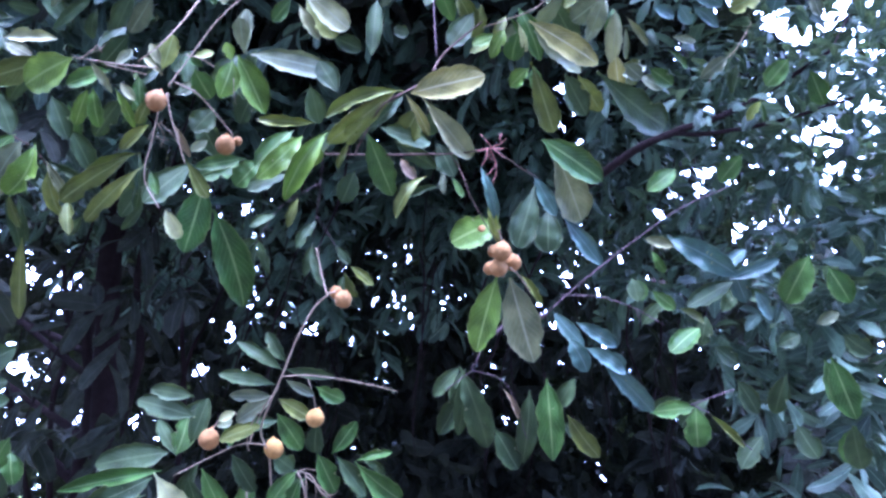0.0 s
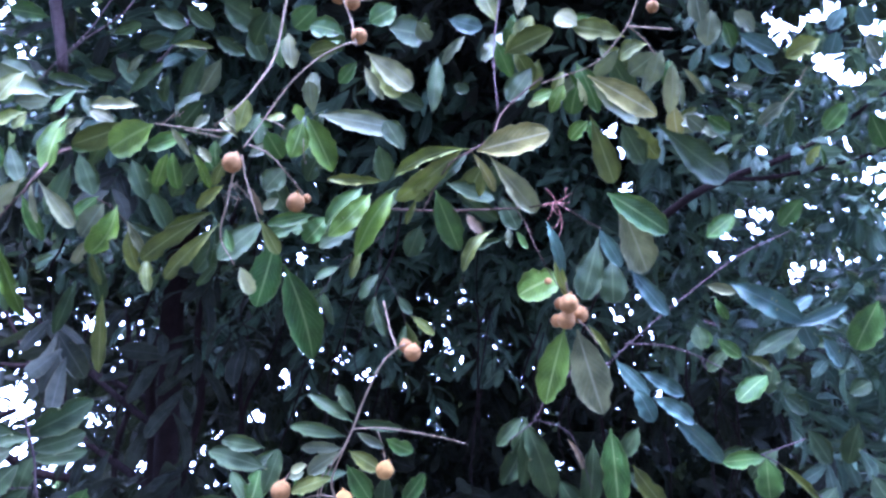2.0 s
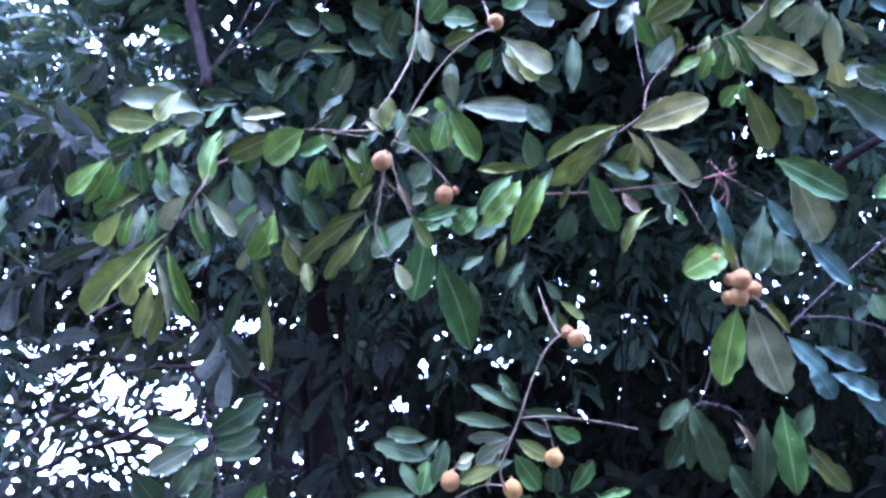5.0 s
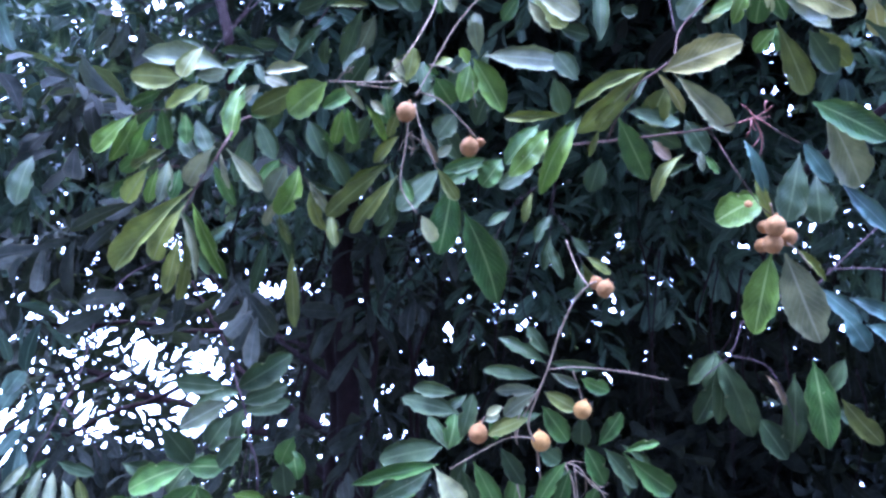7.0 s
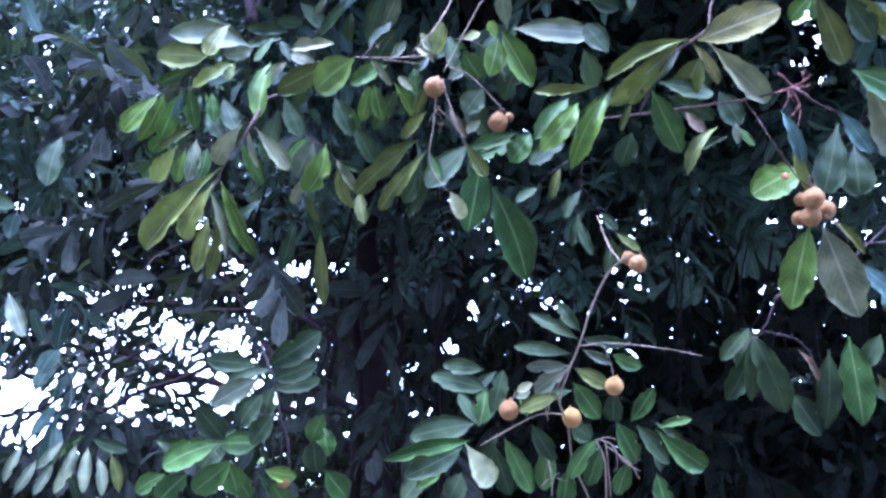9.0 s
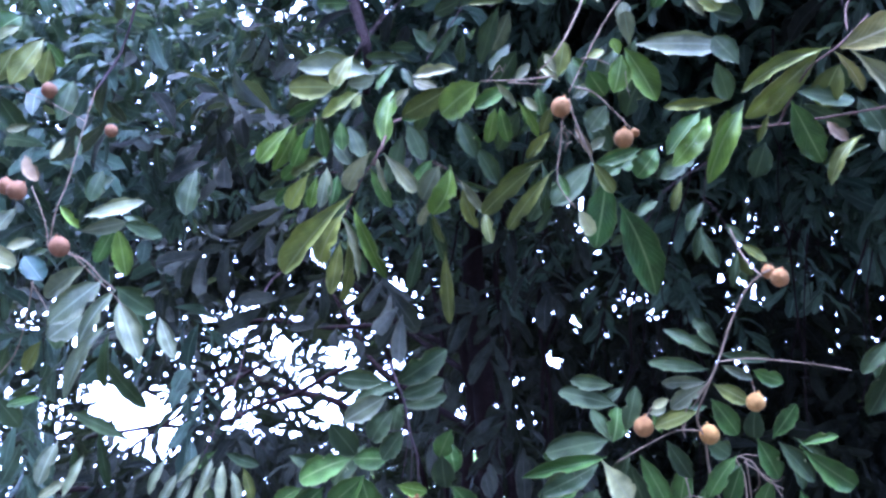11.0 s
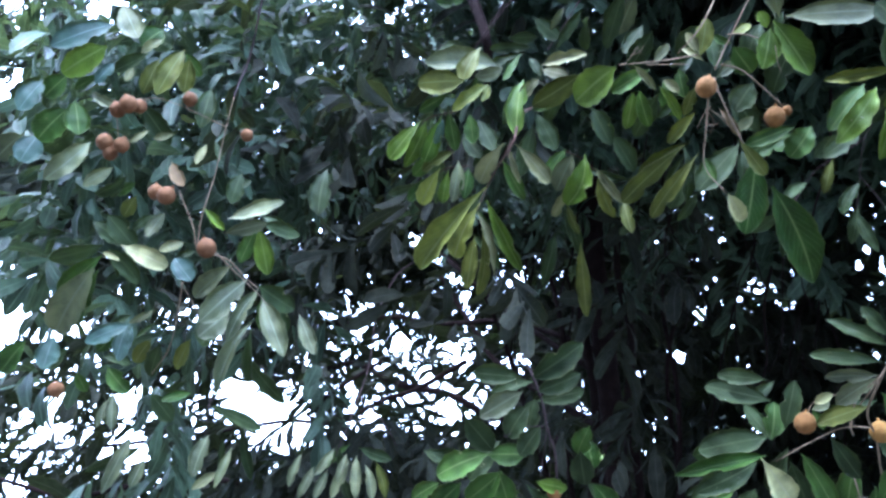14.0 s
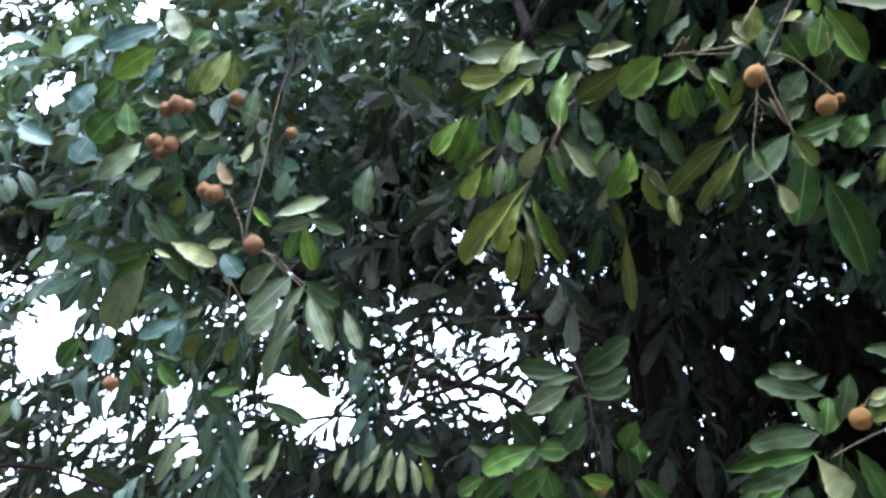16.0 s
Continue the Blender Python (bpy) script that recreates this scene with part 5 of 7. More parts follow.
leaf(b, "dark", "flat", (0.463, 1.242, 2.333), (0.432, 1.269, 2.295), 0.037, 5)
leaf(b, "dark", "flat", (0.498, 1.247, 2.315), (0.536, 1.291, 2.278), 0.036, -1)
leaf(b, "dark", "flat", (0.291, 1.323, 2.156), (0.239, 1.308, 2.105), 0.035, 3)
leaf(b, "dark", "flat", (0.427, 1.386, 2.226), (0.394, 1.418, 2.184), 0.037, 2)

b = branch("leafy_branch", "shaded twig with long drooping leaves darkened in colour",
           [(-0.015, 1.235, 1.813), (-0.025, 1.242, 1.782), (-0.029, 1.245, 1.771), (0.022, 1.277, 1.759), (0.058, 1.313, 1.687), 0.0009, 0.0006],
           [(-0.029, 1.245, 1.771), (-0.068, 1.253, 1.739), 0.0009, 0.0006], bark=DARK_TWIG)
leaf(b, "shade_toned", "long", (-0.048, 1.272, 1.778), (-0.000, 1.335, 1.671), 0.044, 15)
leaf(b, "shade_toned", "long", (-0.044, 1.282, 1.773), (-0.046, 1.327, 1.685), 0.029, -3)
leaf(b, "dark", "long", (0.085, 1.325, 1.782), (0.101, 1.353, 1.661), 0.046, 12)
leaf(b, "mid", "flat", (0.119, 1.329, 1.729), (0.174, 1.366, 1.673), 0.032, 17)
leaf(b, "shade_toned", "flat", (0.112, 1.381, 1.727), (0.175, 1.384, 1.686), 0.027, -12)
leaf(b, "shade_toned", "flat", (-0.049, 1.264, 1.778), (-0.086, 1.277, 1.734), 0.025, 12)
leaf(b, "shade_toned", "flat", (0.010, 1.357, 1.703), (0.050, 1.387, 1.647), 0.040, -11)
leaf(b, "shade_toned", "long", (0.060, 1.335, 1.764), (0.057, 1.391, 1.657), 0.035, 7)
leaf(b, "shade_toned", "flat", (0.131, 1.349, 1.791), (0.106, 1.365, 1.744), 0.030, 1)
leaf(b, "brown", "long", (0.019, 1.313, 1.758), (0.045, 1.337, 1.718), 0.011, -12)
leaf(b, "shade_toned", "long", (-0.038, 1.323, 1.773), (-0.078, 1.366, 1.689), 0.034, 5)
leaf(b, "shade_toned", "droop", (-0.044, 1.374, 1.798), (-0.058, 1.382, 1.732), 0.026, 3)

b = branch("fruiting_branch", "bare fruiting stalk with four ripe fruits over glossy leaves",
           [(-0.178, 0.914, 1.778), (-0.188, 0.923, 1.775), (-0.204, 0.934, 1.761), (-0.221, 0.949, 1.729), (-0.235, 0.967, 1.694), (-0.251, 0.993, 1.666), (-0.267, 1.030, 1.638), (-0.263, 1.068, 1.614), (-0.261, 1.104, 1.573), (-0.245, 1.147, 1.528), 0.0010, 0.0014],
           [(-0.235, 0.968, 1.692), (-0.198, 0.949, 1.692), (-0.146, 0.967, 1.691), (-0.107, 0.981, 1.687), 0.0008, 0.0005],
           [(-0.210, 0.987, 1.694), (-0.205, 1.005, 1.677), (-0.202, 1.011, 1.663), 0.0008, 0.0006],
           [(-0.243, 0.990, 1.683), (-0.257, 0.993, 1.660), (-0.282, 1.053, 1.640), (-0.286, 1.057, 1.623), 0.0009, 0.0006],
           [(-0.258, 1.066, 1.625), (-0.290, 1.045, 1.623), (-0.323, 1.043, 1.606), (-0.359, 1.028, 1.580), 0.0009, 0.0006],
           [(-0.292, 1.043, 1.660), (-0.319, 1.041, 1.650), (-0.328, 1.042, 1.636), 0.0008, 0.0006],
           [(-0.234, 1.104, 1.600), (-0.224, 1.115, 1.576), (-0.223, 1.131, 1.530), 0.0012, 0.0012],
           [(-0.252, 1.001, 1.672), (-0.276, 1.027, 1.651), (-0.286, 1.046, 1.628), (-0.284, 1.055, 1.616), 0.0009, 0.0006],
           [(-0.288, 1.084, 1.571), (-0.284, 1.088, 1.551), (-0.284, 1.097, 1.530), 0.0009, 0.0009],
           [(-0.295, 1.085, 1.541), (-0.284, 1.088, 1.551), (-0.266, 1.093, 1.549), 0.0007, 0.0005],
           [(-0.220, 1.086, 1.599), (-0.217, 1.103, 1.562), (-0.216, 1.115, 1.535), 0.0009, 0.0008],
           [(-0.226, 1.084, 1.600), (-0.213, 1.090, 1.595), (-0.200, 1.102, 1.577), (-0.181, 1.110, 1.568), 0.0011, 0.0006],
           [(-0.208, 1.095, 1.588), (-0.207, 1.102, 1.571), (-0.213, 1.104, 1.563), 0.0006, 0.0004],
           [(-0.201, 1.101, 1.578), (-0.188, 1.104, 1.576), (-0.180, 1.103, 1.582), 0.0006, 0.0004],
           [(-0.230, 1.084, 1.599), (-0.220, 1.084, 1.603), (-0.207, 1.086, 1.602), 0.0006, 0.0005],
           [(-0.224, 1.109, 1.596), (-0.197, 1.123, 1.578), (-0.184, 1.134, 1.560), 0.0008, 0.0006], bark=TWIG)
fruit(b, (-0.169, 0.920, 1.771), 0.0093)
fruit(b, (-0.180, 0.934, 1.782), 0.0074)
fruit(b, (-0.202, 1.013, 1.655), 0.0103, GOLDEN)
fruit(b, (-0.331, 1.045, 1.625), 0.0120)
fruit(b, (-0.258, 1.067, 1.622), 0.0116, GOLDEN)
leaf(b, "shade_toned", "round", (-0.368, 1.023, 1.605), (-0.435, 0.992, 1.583), 0.034, 0)
leaf(b, "dark", "wavy", (-0.397, 1.065, 1.614), (-0.463, 1.067, 1.581), 0.030, -28)
leaf(b, "dark", "long", (-0.366, 1.009, 1.584), (-0.446, 0.945, 1.552), 0.019, 0)
leaf(b, "shade_toned", "wavy", (-0.377, 1.014, 1.576), (-0.434, 0.983, 1.537), 0.030, -9)
leaf(b, "dark", "flat", (-0.384, 1.017, 1.565), (-0.430, 1.013, 1.525), 0.019, 0)
leaf(b, "shade_toned", "long", (-0.407, 1.078, 1.558), (-0.476, 1.091, 1.534), 0.018, 18)
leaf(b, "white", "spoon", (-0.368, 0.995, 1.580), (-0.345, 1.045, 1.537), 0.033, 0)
leaf(b, "shade_toned", "flat", (-0.367, 1.046, 1.604), (-0.397, 1.046, 1.643), 0.019, 8)
leaf(b, "dark", "flat", (-0.369, 1.049, 1.604), (-0.366, 1.057, 1.649), 0.029, 13)
leaf(b, "shade_toned", "flat", (-0.354, 1.048, 1.618), (-0.341, 1.044, 1.673), 0.023, 1)
leaf(b, "shade_toned", "flat", (-0.385, 1.136, 1.660), (-0.470, 1.140, 1.677), 0.033, 5)
leaf(b, "shade_toned", "flat", (-0.388, 1.124, 1.685), (-0.451, 1.130, 1.691), 0.023, -7)
leaf(b, "shade_toned", "long", (-0.394, 1.200, 1.695), (-0.432, 1.185, 1.659), 0.019, 4)
leaf(b, "white", "flat", (-0.319, 1.031, 1.646), (-0.299, 1.024, 1.656), 0.012, 1)
leaf(b, "dark", "flat", (-0.330, 1.088, 1.646), (-0.319, 1.097, 1.624), 0.012, -3)
leaf(b, "grey", "flat", (-0.323, 1.039, 1.640), (-0.304, 1.036, 1.648), 0.012, -1)
leaf(b, "mid", "flat", (-0.265, 1.030, 1.645), (-0.319, 1.045, 1.625), 0.022, 16)
leaf(b, "shade_toned", "long", (-0.264, 1.093, 1.659), (-0.312, 1.061, 1.639), 0.020, 18)
leaf(b, "grey", "flat", (-0.254, 1.011, 1.673), (-0.297, 1.029, 1.646), 0.022, 1)
leaf(b, "grey", "flat", (-0.253, 1.006, 1.675), (-0.305, 1.013, 1.673), 0.016, -13)
leaf(b, "shade_toned", "flat", (-0.248, 0.993, 1.687), (-0.318, 0.999, 1.695), 0.018, 2)
leaf(b, "shade_toned", "long", (-0.240, 0.982, 1.702), (-0.298, 0.983, 1.731), 0.018, 12)
leaf(b, "shade_toned", "long", (-0.236, 0.981, 1.710), (-0.263, 0.977, 1.743), 0.017, -16)
leaf(b, "mid", "flat", (-0.246, 1.007, 1.673), (-0.210, 1.024, 1.656), 0.020, 2)
leaf(b, "dark", "flat", (-0.252, 1.033, 1.660), (-0.227, 1.078, 1.625), 0.028, 3)
leaf(b, "grey", "flat", (-0.235, 0.984, 1.691), (-0.204, 1.002, 1.679), 0.012, 15)
leaf(b, "shade_toned", "flat", (-0.238, 0.982, 1.703), (-0.185, 1.005, 1.703), 0.014, 21)
leaf(b, "dark", "flat", (-0.204, 1.008, 1.690), (-0.174, 1.032, 1.681), 0.020, 17)
leaf(b, "shade_toned", "round", (-0.205, 1.047, 1.653), (-0.209, 1.072, 1.622), 0.024, 13)
leaf(b, "dark", "flat", (-0.190, 1.082, 1.623), (-0.163, 1.069, 1.662), 0.021, 8)
leaf(b, "dark", "flat", (-0.206, 1.072, 1.621), (-0.185, 1.110, 1.580), 0.028, -9)
leaf(b, "shade_toned", "flat", (-0.184, 1.087, 1.620), (-0.148, 1.118, 1.579), 0.024, -11)
leaf(b, "shade_toned", "long", (-0.179, 1.175, 1.621), (-0.163, 1.191, 1.572), 0.022, -26)
leaf(b, "dark", "spoon", (-0.162, 1.086, 1.616), (-0.106, 1.120, 1.578), 0.031, 13)
leaf(b, "dark", "long", (-0.162, 1.102, 1.619), (-0.121, 1.115, 1.633), 0.013, -9)
leaf(b, "shade_toned", "wavy", (-0.170, 1.146, 1.632), (-0.136, 1.195, 1.611), 0.012, 4)
leaf(b, "dark", "flat", (-0.230, 1.085, 1.601), (-0.262, 1.090, 1.552), 0.024, 14)
leaf(b, "dark", "flat", (-0.224, 1.078, 1.591), (-0.242, 1.103, 1.546), 0.024, 8)
leaf(b, "shade_toned", "flat", (-0.232, 1.145, 1.596), (-0.267, 1.123, 1.565), 0.022, -4)
leaf(b, "shade_toned", "flat", (-0.262, 1.081, 1.619), (-0.239, 1.102, 1.602), 0.028, 5)
leaf(b, "dark", "flat", (-0.194, 1.105, 1.578), (-0.209, 1.119, 1.538), 0.023, -13)
leaf(b, "dark", "flat", (-0.337, 1.054, 1.592), (-0.308, 1.093, 1.532), 0.028, -8)
leaf(b, "shade_toned", "flat", (-0.347, 1.041, 1.582), (-0.335, 1.091, 1.527), 0.027, 15)
leaf(b, "shade_toned", "long", (-0.361, 1.109, 1.602), (-0.389, 1.144, 1.549), 0.025, 9)
leaf(b, "shade_toned", "flat", (-0.308, 1.067, 1.612), (-0.284, 1.104, 1.572), 0.024, 4)
leaf(b, "shade_toned", "flat", (-0.387, 1.051, 1.548), (-0.401, 1.049, 1.513), 0.031, -4)
leaf(b, "dark", "flat", (-0.290, 1.106, 1.591), (-0.303, 1.129, 1.536), 0.029, 17)
leaf(b, "shade_toned", "flat", (-0.425, 1.040, 1.550), (-0.454, 1.034, 1.509), 0.028, 17)
leaf(b, "dark", "flat", (-0.271, 1.126, 1.566), (-0.279, 1.141, 1.518), 0.027, -15)
leaf(b, "dark", "flat", (-0.164, 1.136, 1.568), (-0.151, 1.151, 1.523), 0.026, -14)

b = branch("leafy_branch", "dark reddish shaded shoot with a fan of spoon-shaped leaves",
           [(-0.700, 1.050, 2.100), (-0.680, 0.950, 2.030), (-0.655, 0.900, 1.985), (-0.633, 0.858, 1.942), 0.0024, 0.0021],
           [(-0.590, 0.919, 1.946), (-0.569, 0.936, 1.936), (-0.548, 0.966, 1.909), 0.0009, 0.0006],
           [(-0.666, 0.873, 1.910), (-0.680, 0.876, 1.886), (-0.689, 0.875, 1.858), 0.0010, 0.0007],
           [(-0.642, 0.867, 1.948), (-0.653, 0.871, 1.929), (-0.666, 0.873, 1.910), 0.0008, 0.0008],
           [(-0.756, 0.872, 1.978), (-0.747, 0.878, 1.960), (-0.740, 0.882, 1.940), 0.0004, 0.0003],
           [(-0.731, 0.865, 2.003), (-0.764, 0.857, 1.999), (-0.781, 0.854, 1.991), 0.0008, 0.0006],
           [(-0.714, 0.883, 1.928), (-0.747, 0.883, 1.930), (-0.765, 0.883, 1.924), 0.0008, 0.0006],
           [(-0.633, 0.858, 1.942), (-0.637, 0.856, 1.930), (-0.640, 0.857, 1.918), 0.0019, 0.0013], bark=SHOOT)
leaf(b, "grey", "flat", (-0.713, 0.939, 2.107), (-0.791, 0.856, 2.088), 0.042, 17)
leaf(b, "mid", "round", (-0.722, 0.858, 2.045), (-0.778, 0.830, 2.039), 0.036, -1)
leaf(b, "mid", "spoon", (-0.716, 0.885, 2.111), (-0.732, 0.871, 2.056), 0.034, 25)
leaf(b, "dark", "long", (-0.774, 0.934, 2.135), (-0.805, 0.964, 2.113), 0.024, 8)
leaf(b, "grey", "long", (-0.702, 0.926, 2.096), (-0.732, 0.900, 2.076), 0.022, -23)
leaf(b, "shade_toned", "wavy", (-0.753, 0.962, 2.125), (-0.793, 0.965, 2.096), 0.019, -34)
leaf(b, "lime", "wavy", (-0.697, 0.885, 2.048), (-0.733, 0.856, 2.000), 0.019, 10)
leaf(b, "lime", "flat", (-0.691, 0.879, 2.042), (-0.698, 0.873, 2.016), 0.013, -5)
leaf(b, "dark", "flat", (-0.747, 0.931, 2.098), (-0.764, 0.955, 2.084), 0.011, 32)
leaf(b, "dark", "flat", (-0.746, 0.859, 2.030), (-0.794, 0.860, 2.013), 0.018, -15)
leaf(b, "fresh", "spoon", (-0.785, 0.859, 1.998), (-0.829, 0.852, 1.942), 0.030, 19)
leaf(b, "dark", "flat", (-0.815, 0.901, 2.011), (-0.817, 0.913, 1.962), 0.022, -25)
leaf(b, "fresh", "long", (-0.772, 0.851, 1.990), (-0.812, 0.866, 1.933), 0.023, -18)
leaf(b, "fresh", "spoon", (-0.755, 0.862, 2.000), (-0.779, 0.868, 1.937), 0.028, -16)
leaf(b, "blue", "long", (-0.745, 0.853, 1.991), (-0.765, 0.868, 1.961), 0.013, -16)
leaf(b, "shade_toned", "long", (-0.791, 0.923, 2.056), (-0.804, 0.941, 2.022), 0.013, -21)
leaf(b, "dark", "flat", (-0.741, 0.859, 2.001), (-0.743, 0.889, 1.957), 0.022, 12)
leaf(b, "shade_toned", "flat", (-0.813, 0.921, 2.053), (-0.841, 0.919, 2.014), 0.018, -28)
leaf(b, "dark", "flat", (-0.721, 0.881, 2.005), (-0.716, 0.890, 1.964), 0.022, 2)
leaf(b, "shade_toned", "droop", (-0.790, 0.943, 2.041), (-0.796, 0.951, 2.008), 0.018, 28)
leaf(b, "fresh", "flat", (-0.654, 0.904, 2.057), (-0.652, 0.894, 1.966), 0.030, 19)
leaf(b, "shade_toned", "flat", (-0.677, 0.941, 2.072), (-0.699, 0.936, 2.010), 0.025, -27)
leaf(b, "pale", "flat", (-0.628, 0.902, 2.053), (-0.656, 0.901, 2.024), 0.018, 6)
leaf(b, "dark", "flat", (-0.694, 0.958, 2.136), (-0.711, 0.945, 2.087), 0.014, 19)
leaf(b, "pale", "flat", (-0.624, 0.898, 2.069), (-0.557, 0.899, 2.070), 0.021, -17)
leaf(b, "pale", "round", (-0.626, 0.905, 2.066), (-0.589, 0.907, 2.050), 0.019, -2)
leaf(b, "shade_toned", "droop", (-0.663, 0.932, 2.108), (-0.642, 0.933, 2.073), 0.016, -9)
leaf(b, "shade_toned", "flat", (-0.689, 0.986, 2.161), (-0.767, 0.986, 2.177), 0.019, -18)
leaf(b, "shade_toned", "wavy", (-0.742, 1.051, 2.197), (-0.813, 1.042, 2.182), 0.018, 28)
leaf(b, "mid", "flat", (-0.570, 0.914, 2.053), (-0.641, 0.912, 2.018), 0.035, -21)
leaf(b, "dark", "flat", (-0.605, 0.934, 2.042), (-0.645, 0.919, 2.016), 0.024, 1)
leaf(b, "shade_toned", "droop", (-0.626, 0.962, 2.066), (-0.656, 0.982, 2.029), 0.023, -10)
leaf(b, "pale", "spoon", (-0.651, 0.863, 1.943), (-0.691, 0.877, 1.898), 0.028, -7)
leaf(b, "shade_toned", "flat", (-0.687, 0.932, 1.977), (-0.740, 0.932, 1.951), 0.023, -28)
leaf(b, "pale", "long", (-0.649, 0.874, 1.941), (-0.640, 0.895, 1.897), 0.009, 27)
leaf(b, "pale", "spoon", (-0.637, 0.869, 1.942), (-0.609, 0.919, 1.904), 0.024, -8)
leaf(b, "dark", "flat", (-0.662, 0.882, 1.928), (-0.647, 0.923, 1.886), 0.019, 1)
leaf(b, "dark", "spoon", (-0.781, 0.896, 1.930), (-0.818, 0.892, 1.892), 0.019, 1)
leaf(b, "shade_toned", "droop", (-0.849, 0.953, 1.947), (-0.915, 0.962, 1.938), 0.017, -24)
leaf(b, "lime", "spoon", (-0.762, 0.883, 1.931), (-0.792, 0.889, 1.883), 0.026, 1)
leaf(b, "fresh", "spoon", (-0.748, 0.884, 1.927), (-0.755, 0.887, 1.880), 0.018, -8)
leaf(b, "shade_toned", "wavy", (-0.812, 0.946, 1.954), (-0.812, 0.950, 1.908), 0.017, -19)
leaf(b, "grey", "flat", (-0.729, 0.878, 1.935), (-0.736, 0.884, 1.878), 0.022, -19)
leaf(b, "dark", "flat", (-0.719, 0.890, 1.927), (-0.723, 0.891, 1.885), 0.020, -5)
leaf(b, "dark", "flat", (-0.782, 0.889, 1.955), (-0.813, 0.890, 1.929), 0.023, -17)
leaf(b, "mid", "flat", (-0.744, 0.887, 1.955), (-0.799, 0.891, 1.935), 0.020, 9)
leaf(b, "lime", "spoon", (-0.666, 0.856, 1.882), (-0.763, 0.864, 1.781), 0.036, 14)
leaf(b, "lime", "spoon", (-0.681, 0.867, 1.865), (-0.718, 0.876, 1.797), 0.032, 14)
leaf(b, "shade_toned", "wavy", (-0.713, 0.913, 1.894), (-0.766, 0.921, 1.844), 0.028, -3)
leaf(b, "mid", "flat", (-0.705, 0.899, 1.833), (-0.716, 0.909, 1.763), 0.022, 4)
leaf(b, "shade_toned", "long", (-0.748, 0.958, 1.858), (-0.724, 1.002, 1.817), 0.020, -21)
leaf(b, "mid", "hook", (-0.691, 0.891, 1.840), (-0.707, 0.923, 1.758), 0.017, -10)
leaf(b, "pale", "long", (-0.687, 0.872, 1.856), (-0.676, 0.910, 1.780), 0.013, -31)
leaf(b, "shade_toned", "flat", (-0.732, 0.938, 1.883), (-0.693, 0.970, 1.825), 0.011, -6)
leaf(b, "dark", "long", (-0.686, 0.875, 1.858), (-0.687, 0.909, 1.822), 0.014, 2)
leaf(b, "fresh", "long", (-0.678, 0.877, 1.873), (-0.652, 0.940, 1.792), 0.020, 12)
leaf(b, "grey", "flat", (-0.583, 0.927, 1.944), (-0.612, 0.943, 1.902), 0.032, 9)
leaf(b, "fresh", "hook", (-0.569, 0.933, 1.944), (-0.596, 0.946, 1.881), 0.036, 12)
leaf(b, "pale", "spoon", (-0.589, 0.936, 1.906), (-0.617, 0.952, 1.869), 0.016, -20)
leaf(b, "mid", "sickle", (-0.556, 0.950, 1.922), (-0.546, 0.987, 1.873), 0.019, 10)
leaf(b, "pale", "long", (-0.560, 0.948, 1.929), (-0.530, 0.973, 1.886), 0.014, 22)
leaf(b, "shade_toned", "wavy", (-0.603, 1.018, 1.961), (-0.544, 1.025, 1.940), 0.011, 20)
leaf(b, "dark", "flat", (-0.597, 0.932, 1.955), (-0.617, 0.925, 1.918), 0.021, -6)
leaf(b, "mid", "flat", (-0.603, 0.960, 1.888), (-0.597, 0.991, 1.856), 0.012, 18)
leaf(b, "mid", "flat", (-0.603, 1.009, 1.849), (-0.608, 1.056, 1.756), 0.021, 18)
leaf(b, "shade_toned", "long", (-0.616, 0.971, 1.891), (-0.611, 1.028, 1.836), 0.018, -6)
leaf(b, "shade_toned", "droop", (-0.638, 1.030, 1.913), (-0.637, 1.074, 1.867), 0.016, 11)
leaf(b, "shade_toned", "long", (-0.631, 0.987, 1.859), (-0.658, 1.013, 1.793), 0.020, 4)
leaf(b, "shade_toned", "flat", (-0.752, 0.915, 1.998), (-0.720, 0.920, 1.956), 0.025, 5)
leaf(b, "shade_toned", "flat", (-0.651, 0.936, 2.002), (-0.670, 0.946, 1.932), 0.028, -9)
leaf(b, "shade_toned", "flat", (-0.731, 0.918, 2.016), (-0.700, 0.921, 1.964), 0.028, -9)
leaf(b, "dark", "wavy", (-0.772, 0.971, 2.048), (-0.783, 0.987, 2.014), 0.022, -16)
leaf(b, "shade_toned", "flat", (-0.650, 0.943, 2.023), (-0.629, 0.968, 1.974), 0.031, -13)
leaf(b, "shade_toned", "flat", (-0.811, 0.906, 1.998), (-0.798, 0.939, 1.935), 0.029, 10)
leaf(b, "shade_toned", "long", (-0.889, 0.960, 2.043), (-0.847, 0.975, 1.979), 0.029, -34)

b = branch("leafy_branch", "young shaded shoot with paired leaves and thin hanging threads",
           [(-0.719, 1.088, 1.704), (-0.700, 1.081, 1.678), (-0.689, 1.097, 1.642), (-0.684, 1.110, 1.606), (-0.685, 1.145, 1.568), (-0.697, 1.189, 1.489), 0.0014, 0.0018],
           [(-0.685, 1.110, 1.606), (-0.693, 1.121, 1.565), (-0.699, 1.128, 1.536), 0.0006, 0.0005],
           [(-0.682, 1.111, 1.606), (-0.683, 1.123, 1.566), (-0.687, 1.135, 1.528), 0.0006, 0.0005],
           [(-0.741, 1.087, 1.587), (-0.720, 1.099, 1.603), (-0.689, 1.108, 1.608), 0.0006, 0.0006], bark=DARK_TWIG)
fruit(b, (-0.681, 1.140, 1.519), 0.0112)
leaf(b, "shade_toned", "flat", (-0.706, 1.087, 1.672), (-0.637, 1.112, 1.730), 0.041, 13)
